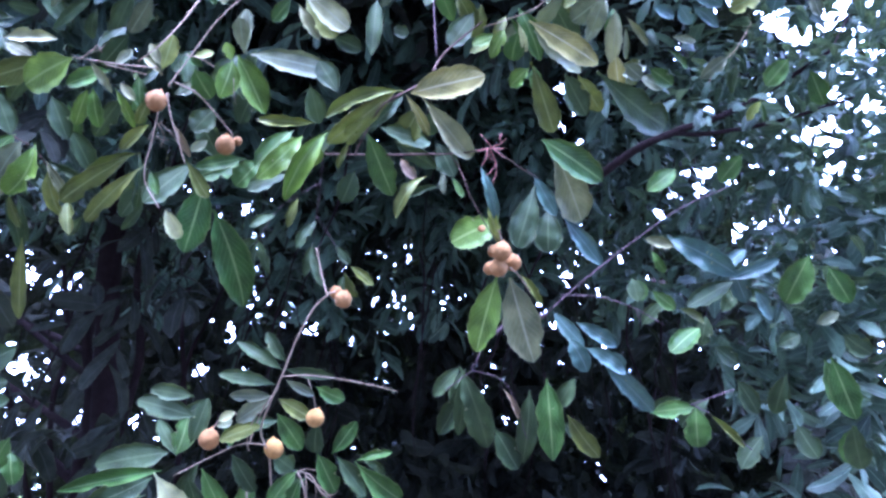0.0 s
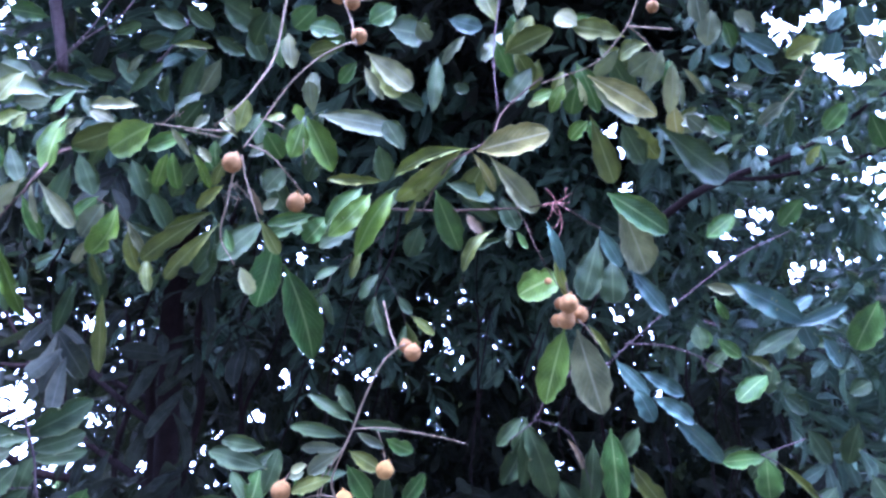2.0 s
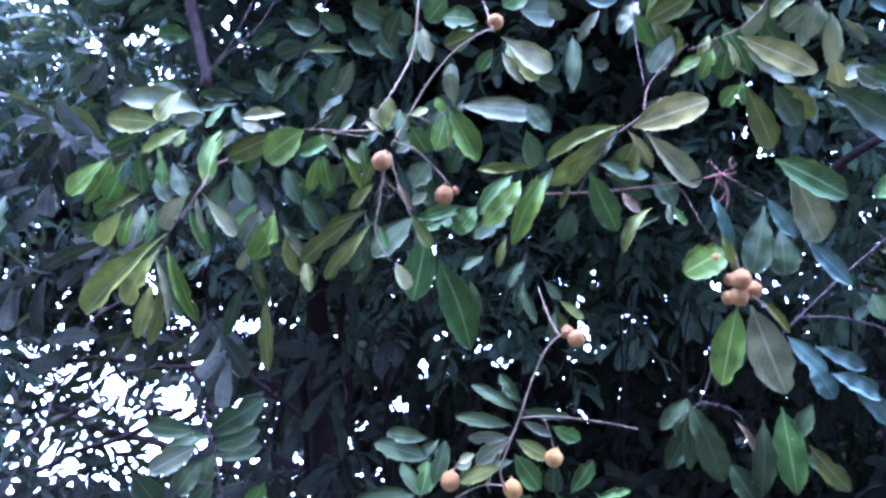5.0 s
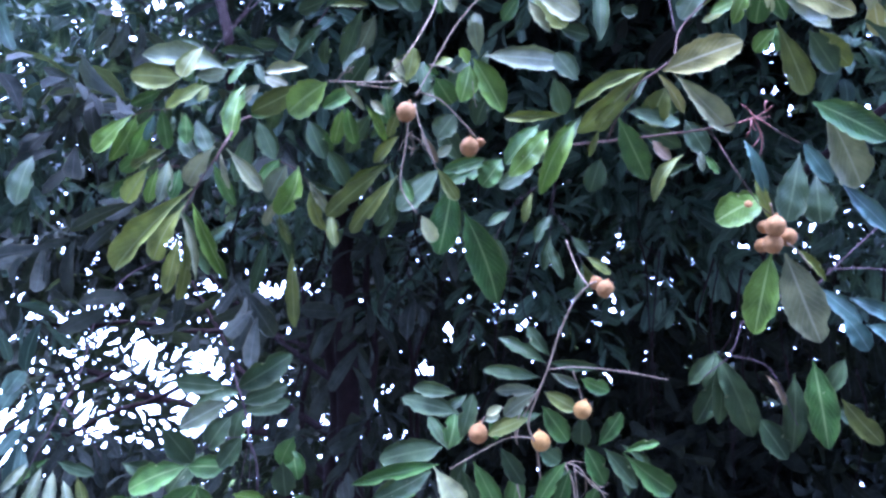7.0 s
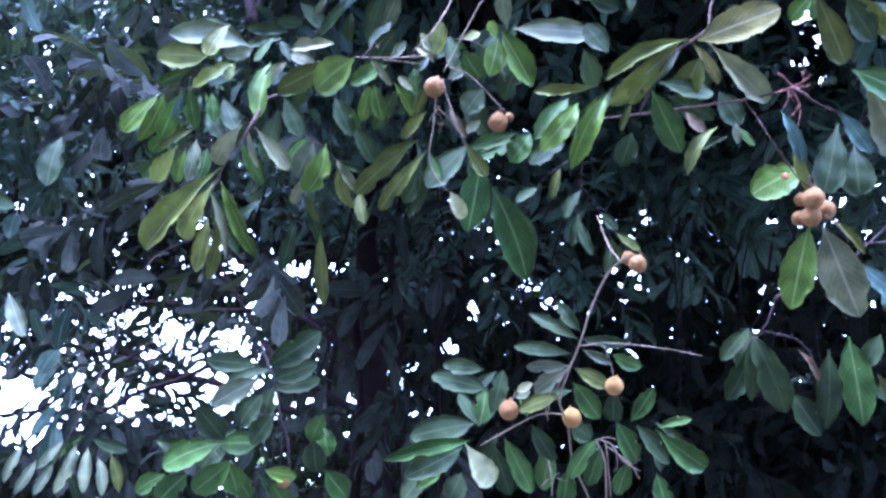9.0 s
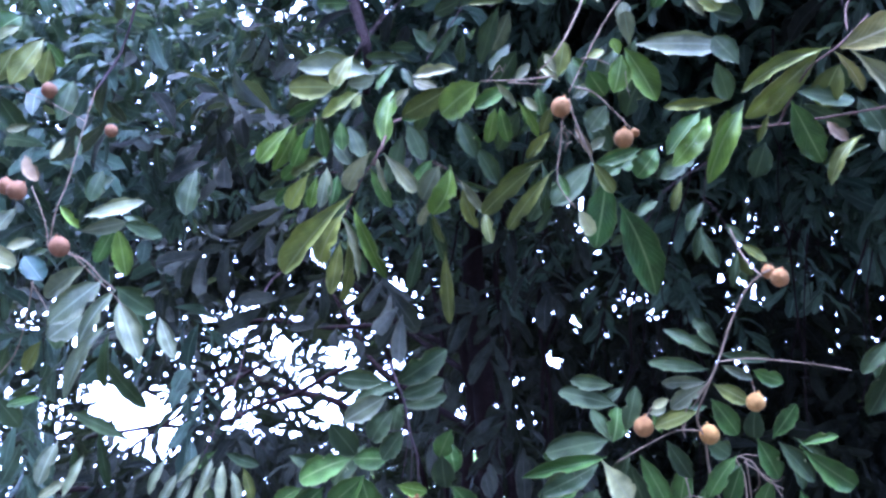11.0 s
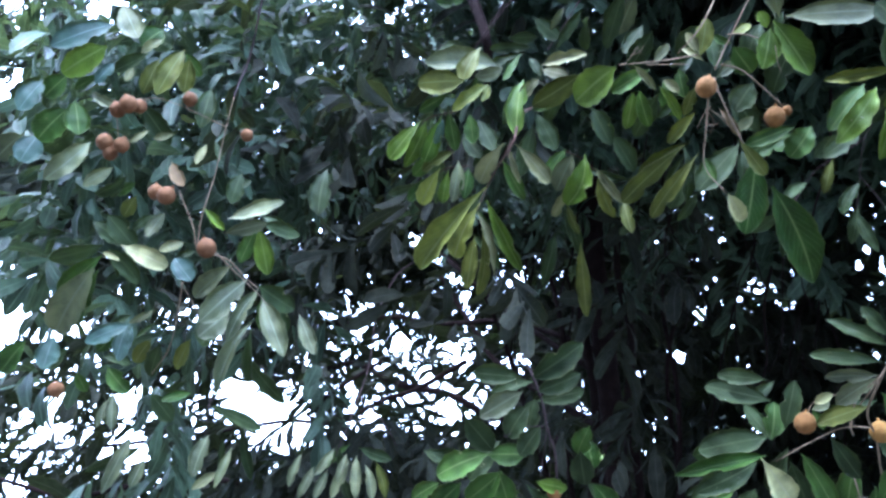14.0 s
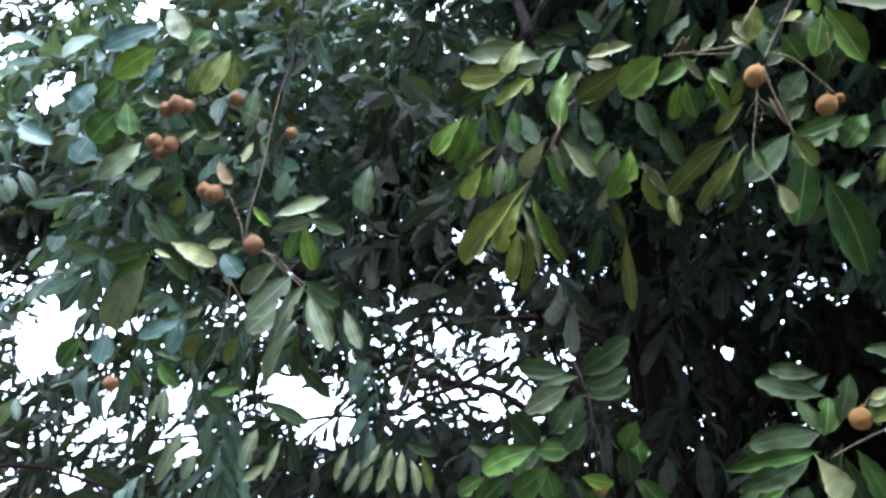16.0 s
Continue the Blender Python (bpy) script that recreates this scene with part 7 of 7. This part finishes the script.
leaf(b, "grey", "flat", (-0.982, 0.769, 1.751), (-1.004, 0.722, 1.682), 0.038, -13)
leaf(b, "grey", "sickle", (-0.968, 0.781, 1.741), (-0.976, 0.749, 1.661), 0.021, -6)
leaf(b, "dark", "long", (-1.012, 0.834, 1.753), (-1.039, 0.860, 1.700), 0.016, 15)
leaf(b, "grey", "flat", (-0.964, 0.786, 1.728), (-0.914, 0.795, 1.651), 0.033, 0)
leaf(b, "shade_toned", "long", (-1.004, 0.824, 1.743), (-0.988, 0.866, 1.699), 0.026, -32)
leaf(b, "shade_toned", "flat", (-0.981, 0.791, 1.749), (-0.958, 0.843, 1.726), 0.035, 1)
leaf(b, "shade_toned", "flat", (-1.049, 0.955, 1.998), (-1.043, 0.944, 1.911), 0.042, 17)
leaf(b, "shade_toned", "flat", (-1.065, 0.795, 1.929), (-1.065, 0.784, 1.876), 0.029, -13)
leaf(b, "shade_toned", "droop", (-1.090, 0.837, 1.937), (-1.115, 0.814, 1.911), 0.022, 13)
leaf(b, "brown", "flat", (-1.097, 0.694, 1.911), (-1.071, 0.704, 1.874), 0.021, 14)
leaf(b, "grey", "flat", (-1.175, 0.652, 1.897), (-1.187, 0.626, 1.861), 0.020, 2)
leaf(b, "shade_toned", "droop", (-1.219, 0.697, 1.913), (-1.230, 0.695, 1.871), 0.018, -32)
leaf(b, "dark", "flat", (-1.167, 0.665, 1.768), (-1.251, 0.665, 1.715), 0.033, 1)
leaf(b, "shade_toned", "droop", (-1.221, 0.695, 1.797), (-1.276, 0.650, 1.765), 0.031, -31)
leaf(b, "grey", "round", (-1.169, 0.659, 1.747), (-1.261, 0.679, 1.663), 0.050, -1)
leaf(b, "dark", "flat", (-1.189, 0.678, 1.752), (-1.258, 0.703, 1.677), 0.030, 5)
leaf(b, "blue", "flat", (-1.189, 0.746, 1.687), (-1.212, 0.697, 1.651), 0.027, 3)
leaf(b, "blue", "flat", (-1.200, 0.749, 1.684), (-1.194, 0.740, 1.638), 0.024, 0)
leaf(b, "shade_toned", "long", (-1.283, 0.807, 1.717), (-1.321, 0.798, 1.693), 0.019, 34)
leaf(b, "dark", "flat", (-1.234, 0.755, 1.676), (-1.256, 0.746, 1.647), 0.020, -16)
leaf(b, "blue", "flat", (-1.281, 0.689, 1.659), (-1.273, 0.680, 1.609), 0.034, -9)
leaf(b, "shade_toned", "flat", (-1.365, 0.763, 1.653), (-1.404, 0.747, 1.621), 0.030, 1)
leaf(b, "dark", "flat", (-1.315, 0.668, 1.648), (-1.356, 0.664, 1.601), 0.039, 16)
leaf(b, "pale", "long", (-1.145, 0.749, 1.708), (-1.158, 0.723, 1.684), 0.011, -12)
leaf(b, "shade_toned", "long", (-1.215, 0.805, 1.702), (-1.236, 0.792, 1.677), 0.008, 14)
leaf(b, "mid", "flat", (-1.101, 0.789, 1.674), (-1.139, 0.803, 1.632), 0.023, 16)
leaf(b, "mid", "flat", (-1.179, 0.780, 1.672), (-1.218, 0.787, 1.638), 0.024, -5)
leaf(b, "dark", "flat", (-1.282, 0.737, 1.613), (-1.279, 0.758, 1.588), 0.020, 10)
leaf(b, "mid", "flat", (-1.153, 0.674, 2.079), (-1.168, 0.669, 2.021), 0.028, -2)
leaf(b, "shade_toned", "long", (-1.210, 0.688, 2.110), (-1.259, 0.665, 2.077), 0.027, 13)
leaf(b, "shade_toned", "flat", (-1.185, 0.683, 2.013), (-1.161, 0.729, 1.962), 0.036, 13)
leaf(b, "shade_toned", "flat", (-1.139, 0.764, 2.072), (-1.135, 0.755, 1.998), 0.033, 0)
leaf(b, "shade_toned", "flat", (-1.234, 0.697, 1.848), (-1.210, 0.741, 1.805), 0.036, -9)
leaf(b, "shade_toned", "droop", (-1.306, 0.719, 1.850), (-1.272, 0.763, 1.822), 0.031, -3)
leaf(b, "grey", "sickle", (-1.007, 0.814, 1.703), (-1.010, 0.776, 1.595), 0.021, 3)
leaf(b, "shade_toned", "droop", (-1.077, 0.877, 1.706), (-1.095, 0.908, 1.628), 0.017, 5)
leaf(b, "grey", "flat", (-0.960, 0.856, 1.722), (-0.923, 0.862, 1.666), 0.023, 2)
leaf(b, "grey", "flat", (-1.040, 0.798, 1.713), (-1.056, 0.766, 1.672), 0.041, 2)
leaf(b, "shade_toned", "droop", (-1.117, 0.842, 1.717), (-1.125, 0.832, 1.671), 0.035, 11)
leaf(b, "blue", "flat", (-1.210, 0.754, 1.690), (-1.225, 0.722, 1.656), 0.025, 1)
leaf(b, "blue", "flat", (-1.197, 0.757, 1.686), (-1.193, 0.743, 1.632), 0.024, 13)
leaf(b, "shade_toned", "flat", (-1.222, 0.990, 1.694), (-1.201, 1.095, 1.617), 0.029, 16)
leaf(b, "shade_toned", "flat", (-1.325, 1.038, 1.600), (-1.277, 1.121, 1.569), 0.027, -8)
leaf(b, "shade_toned", "flat", (-1.297, 1.086, 1.577), (-1.306, 1.144, 1.476), 0.020, -1)
leaf(b, "grey", "flat", (-1.256, 0.834, 1.534), (-1.253, 0.802, 1.445), 0.024, -17)
leaf(b, "shade_toned", "flat", (-1.302, 0.893, 1.518), (-1.379, 0.849, 1.468), 0.022, -21)
leaf(b, "grey", "flat", (-1.244, 0.857, 1.499), (-1.243, 0.841, 1.456), 0.021, 4)
leaf(b, "grey", "flat", (-1.107, 0.858, 1.545), (-1.103, 0.839, 1.484), 0.026, 9)
leaf(b, "pale", "long", (-1.119, 0.896, 1.494), (-1.133, 0.866, 1.465), 0.016, 4)
leaf(b, "grey", "long", (-1.107, 0.906, 1.530), (-1.106, 0.885, 1.470), 0.015, 8)
leaf(b, "shade_toned", "flat", (-1.173, 0.942, 1.545), (-1.189, 0.962, 1.490), 0.013, -29)
leaf(b, "grey", "flat", (-1.239, 0.776, 1.590), (-1.219, 0.773, 1.536), 0.019, -1)
leaf(b, "grey", "long", (-1.239, 0.771, 1.581), (-1.236, 0.758, 1.537), 0.013, 10)
leaf(b, "dark", "wavy", (-1.326, 0.827, 1.594), (-1.339, 0.840, 1.546), 0.013, -32)
leaf(b, "dark", "flat", (-1.135, 0.837, 1.602), (-1.178, 0.817, 1.587), 0.018, 17)
leaf(b, "shade_toned", "flat", (-1.182, 0.862, 1.624), (-1.232, 0.860, 1.604), 0.013, -33)
leaf(b, "dark", "flat", (-1.285, 0.786, 1.631), (-1.253, 0.812, 1.594), 0.028, 10)
leaf(b, "shade_toned", "wavy", (-1.383, 0.836, 1.654), (-1.362, 0.878, 1.649), 0.023, -17)
leaf(b, "shade_toned", "flat", (-1.235, 0.837, 1.598), (-1.222, 0.878, 1.561), 0.032, -10)
leaf(b, "shade_toned", "flat", (-1.203, 0.813, 1.672), (-1.236, 0.831, 1.623), 0.028, 6)

b = branch("leafy_branch", "thin drooping twig with narrow dull grey leaves",
           [(-1.282, 1.413, 1.851), (-1.235, 1.358, 1.738), (-1.193, 1.288, 1.658), (-1.185, 1.254, 1.588), (-1.218, 1.258, 1.511), 0.0018, 0.0009],
           [(-1.193, 1.288, 1.658), (-1.129, 1.285, 1.616), (-1.106, 1.319, 1.567), 0.0011, 0.0007],
           [(-1.204, 0.942, 1.705), (-1.182, 0.915, 1.644), (-1.156, 0.890, 1.587), (-1.163, 0.899, 1.545), 0.0009, 0.0006], bark=DARK_TWIG)
leaf(b, "grey", "long", (-1.186, 1.276, 1.529), (-1.193, 1.245, 1.458), 0.023, 4)
leaf(b, "grey", "long", (-1.235, 1.231, 1.512), (-1.240, 1.205, 1.452), 0.020, 3)
leaf(b, "grey", "long", (-1.214, 1.249, 1.509), (-1.218, 1.226, 1.454), 0.022, 17)
leaf(b, "grey", "long", (-1.175, 1.282, 1.541), (-1.154, 1.270, 1.462), 0.023, 11)
leaf(b, "dark", "wavy", (-1.236, 1.331, 1.563), (-1.294, 1.324, 1.510), 0.018, 12)
leaf(b, "grey", "long", (-1.187, 1.266, 1.544), (-1.187, 1.247, 1.488), 0.018, 7)
leaf(b, "shade_toned", "flat", (-1.169, 1.280, 1.557), (-1.122, 1.327, 1.541), 0.025, 0)
leaf(b, "grey", "long", (-1.158, 1.293, 1.526), (-1.129, 1.290, 1.461), 0.021, -9)
leaf(b, "grey", "long", (-1.210, 1.256, 1.551), (-1.224, 1.222, 1.496), 0.019, 1)
leaf(b, "shade_toned", "wavy", (-1.230, 1.284, 1.558), (-1.235, 1.313, 1.508), 0.014, -10)
leaf(b, "mid", "long", (-1.148, 1.313, 1.534), (-1.129, 1.332, 1.467), 0.022, -10)
leaf(b, "grey", "long", (-1.250, 1.209, 1.534), (-1.250, 1.187, 1.471), 0.019, 10)
leaf(b, "shade_toned", "long", (-1.200, 1.273, 1.500), (-1.179, 1.297, 1.441), 0.021, -6)

b = branch("leafy_branch", "dangling twigs with narrow leaves darkened to look shadowed",
           [(-0.228, 0.972, 1.971), (-0.264, 1.124, 2.002), (-0.278, 1.184, 1.974), (-0.288, 1.226, 1.936), 0.0006, 0.0005],
           [(-0.278, 1.184, 1.974), (-0.255, 1.234, 1.947), (-0.242, 1.271, 1.914), 0.0006, 0.0005],
           [(-0.264, 1.124, 2.002), (-0.337, 1.193, 1.989), (-0.375, 1.220, 1.936), 0.0006, 0.0005], bark=DARK_TWIG)
leaf(b, "shade_toned", "long", (-0.286, 1.224, 1.945), (-0.297, 1.239, 1.895), 0.019, 25)
leaf(b, "shade_toned", "long", (-0.288, 1.226, 1.936), (-0.263, 1.221, 1.875), 0.017, 25)
leaf(b, "shade_toned", "flat", (-0.279, 1.196, 1.970), (-0.303, 1.193, 1.924), 0.020, 20)
leaf(b, "shade_toned", "wavy", (-0.251, 1.317, 1.923), (-0.235, 1.320, 1.881), 0.017, 20)
leaf(b, "shade_toned", "long", (-0.242, 1.271, 1.914), (-0.250, 1.282, 1.862), 0.017, 25)
leaf(b, "mid", "flat", (-0.241, 1.305, 1.939), (-0.205, 1.342, 1.921), 0.020, -21)
leaf(b, "mid", "long", (-0.243, 1.269, 1.918), (-0.222, 1.300, 1.886), 0.018, 30)
leaf(b, "shade_toned", "flat", (-0.256, 1.243, 1.951), (-0.229, 1.242, 1.922), 0.017, 20)
leaf(b, "shade_toned", "droop", (-0.381, 1.252, 1.962), (-0.435, 1.265, 1.932), 0.019, -19)
leaf(b, "shade_toned", "long", (-0.374, 1.219, 1.940), (-0.388, 1.248, 1.885), 0.019, 25)
leaf(b, "shade_toned", "long", (-0.371, 1.218, 1.944), (-0.350, 1.236, 1.894), 0.017, 25)
leaf(b, "shade_toned", "flat", (-0.347, 1.203, 1.980), (-0.374, 1.177, 1.947), 0.019, 20)
leaf(b, "mid", "long", (-0.310, 1.186, 2.004), (-0.325, 1.205, 1.961), 0.018, 30)
b = branch("leafy_branch", "high shaded twigs with dull drooping leaves",
           [(-0.659, 1.037, 2.549), (-0.744, 1.088, 2.403), (-0.823, 1.105, 2.338), (-0.869, 1.117, 2.294), 0.0016, 0.0008],
           [(-0.717, 1.054, 2.541), (-0.817, 1.110, 2.379), (-0.873, 1.128, 2.320), (-0.919, 1.143, 2.270), 0.0016, 0.0008],
           [(-0.628, 1.074, 2.574), (-0.657, 1.130, 2.434), (-0.688, 1.153, 2.371), (-0.731, 1.168, 2.322), (-0.769, 1.180, 2.282), 0.0016, 0.0008],
           [(-0.698, 1.168, 2.384), (-0.668, 1.173, 2.382), (-0.641, 1.180, 2.373), 0.0016, 0.0008],
           [(-0.569, 1.110, 2.611), (-0.589, 1.163, 2.482), (-0.576, 1.190, 2.424), 0.0016, 0.0008], bark=DARK_TWIG)
leaf(b, "shade_toned", "flat", (-0.656, 1.082, 2.324), (-0.712, 1.094, 2.317), 0.028, -10)
leaf(b, "shade_toned", "flat", (-0.680, 1.124, 2.343), (-0.645, 1.128, 2.386), 0.023, 20)
leaf(b, "mid", "long", (-0.645, 1.081, 2.311), (-0.588, 1.105, 2.323), 0.016, -10)
leaf(b, "shade_toned", "flat", (-0.585, 1.081, 2.296), (-0.635, 1.135, 2.228), 0.031, 15)
leaf(b, "grey", "flat", (-0.594, 1.149, 2.334), (-0.639, 1.187, 2.286), 0.035, -10)
leaf(b, "shade_toned", "droop", (-0.613, 1.101, 2.291), (-0.631, 1.130, 2.255), 0.022, 20)
leaf(b, "shade_toned", "flat", (-0.584, 1.092, 2.335), (-0.539, 1.122, 2.323), 0.028, 0)
leaf(b, "shade_toned", "flat", (-0.596, 1.110, 2.429), (-0.531, 1.157, 2.408), 0.057, 5)
leaf(b, "shade_toned", "flat", (-0.527, 1.089, 2.346), (-0.505, 1.125, 2.313), 0.037, -10)
leaf(b, "shade_toned", "flat", (-0.523, 1.126, 2.418), (-0.498, 1.161, 2.387), 0.039, 0)
leaf(b, "shade_toned", "flat", (-0.775, 1.129, 2.322), (-0.739, 1.169, 2.292), 0.034, -15)
leaf(b, "shade_toned", "long", (-0.718, 1.108, 2.227), (-0.673, 1.111, 2.298), 0.019, 10)
leaf(b, "shade_toned", "flat", (-0.816, 1.120, 2.285), (-0.772, 1.142, 2.289), 0.024, 20)
leaf(b, "shade_toned", "flat", (-0.864, 1.075, 2.238), (-0.931, 1.073, 2.266), 0.041, 10)
leaf(b, "shade_toned", "flat", (-0.708, 1.095, 2.391), (-0.659, 1.124, 2.386), 0.035, -5)
leaf(b, "shade_toned", "flat", (-0.628, 1.059, 2.373), (-0.588, 1.092, 2.354), 0.032, 10)
leaf(b, "shade_toned", "flat", (-0.752, 1.074, 2.326), (-0.714, 1.083, 2.356), 0.022, 25)
leaf(b, "grey", "long", (-0.685, 1.071, 2.284), (-0.718, 1.091, 2.260), 0.013, 10)
leaf(b, "shade_toned", "droop", (-0.670, 1.132, 2.290), (-0.684, 1.162, 2.253), 0.021, 10)
leaf(b, "dark", "flat", (-0.894, 1.094, 2.377), (-0.974, 1.097, 2.395), 0.039, -15)

# ---- seen through the gaps, past the tree ----
house = tagged(new("house"), "low pale house with a pink tiled roof beyond the tree", "house")
house.matrix_basis = pose(-33.0, 13.0, -0.05 - slope(-33.0, 13.0), 0, 0, 62)
bm = bmesh.new()
box(bm, -5, 5, -3, 3, -0.1, 2.25)
part("wall", bm, WHITEWASH, house, smooth=False)
for x in (-3.2, 0.2, 3.2):
    bm = bmesh.new()
    box(bm, x - 0.55, x + 0.55, -3.06, -2.98, 0.9, 2.0, 0.01)
    window = part("window", bm, WOOD, house, "brown shuttered window", smooth=False)
    bm = bmesh.new()
    box(bm, x - 0.65, x + 0.65, -3.14, -2.98, 0.82, 0.88, 0.01)
    part("sill", bm, WHITEWASH, window, smooth=False)
bm = bmesh.new()
tube(bm, [(-5.45, 0, 3.5), (0, 0, 3.5), (5.45, 0, 3.5)], 0.11, 0.11, sides=10, knots=0.0)
roof = part("roof", bm, ROOF, house, "faded pink tiled roof")
for sy in (-1, 1):
    for k in range(14):                       # courses of tiles, each lapping the one below
        a, b2 = k / 14, (k + 1.25) / 14
        z0, z1 = 2.2 + a * 1.3, 2.2 + b2 * 1.3 - 0.05
        y0, y1 = sy * 3.5 * (1 - a), sy * 3.5 * (1 - b2)
        bm = bmesh.new()
        q = [bm.verts.new(v) for v in ((-5.4, y0, z0), (5.4, y0, z0), (5.4, y1, z1), (-5.4, y1, z1),
                                       (-5.4, y0, z0 + 0.06), (5.4, y0, z0 + 0.06), (5.4, y1, z1 + 0.06), (-5.4, y1, z1 + 0.06))]
        for f in ((0, 3, 2, 1), (4, 5, 6, 7), (0, 1, 5, 4), (1, 2, 6, 5), (2, 3, 7, 6), (3, 0, 4, 7)):
            bm.faces.new([q[i] for i in f])
        bmesh.ops.recalc_face_normals(bm, faces=bm.faces)
        part("tile_course", bm, ROOF, roof, smooth=False)


def shrub(x, y, height, spread, material, label, seed):
    """A shrub: a few stems from the ground and a crown of small leaves."""
    own = np.random.default_rng(seed)
    thing = tagged(new("shrub"), label, "shrub", "shrubs past the tree")
    thing.location = (x, y, -slope(x, y))
    bm = bmesh.new()
    for k in range(5):
        a = k * 1.3 + seed
        tube(bm, [(0.05 * math.cos(a), 0.05 * math.sin(a), -0.05), (0.2 * spread * math.cos(a), 0.2 * spread * math.sin(a), height * 0.45),
                  (0.5 * spread * math.cos(a), 0.5 * spread * math.sin(a), height * 0.85)], 0.03, 0.008)
    part("stem", bm, BARK, thing)
    got = sprays(own, (0, 0, height * 0.6), (spread, spread, height * 0.42), int(170 * spread * height), size=0.14, hang=0.3)
    blades("foliage", *got, material, thing)
    return thing


for k, (x, y, h, w) in enumerate(((-3.7, 6.2, 2.2, 0.5), (-5.6, 5.2, 1.25, 0.8), (-6.8, 4.6, 1.2, 0.9), (-7.8, 3.6, 1.15, 0.9), (-3.1, 7.0, 2.3, 0.5))):
    shrub(x, y, h, w, LIT_TONE_LEAF, "yellow-green leafy shrub, brighter in colour to look lit", k + 1)
# a row of shrubs added to hide the bright ground from the camera
for k, (x, y, h, w) in enumerate(((-4.7, 5.6, 1.5, 0.9), (-6.2, 4.9, 1.5, 1.0), (-7.6, 4.2, 1.5, 1.0), (-8.6, 3.2, 1.5, 1.0), (-9.2, 2.2, 1.5, 1.0))):
    shrub(x - 0.6, y + 0.6, h, w, CROWN_LEAF, "dense dark green shrub added to hide the ground", k + 11)
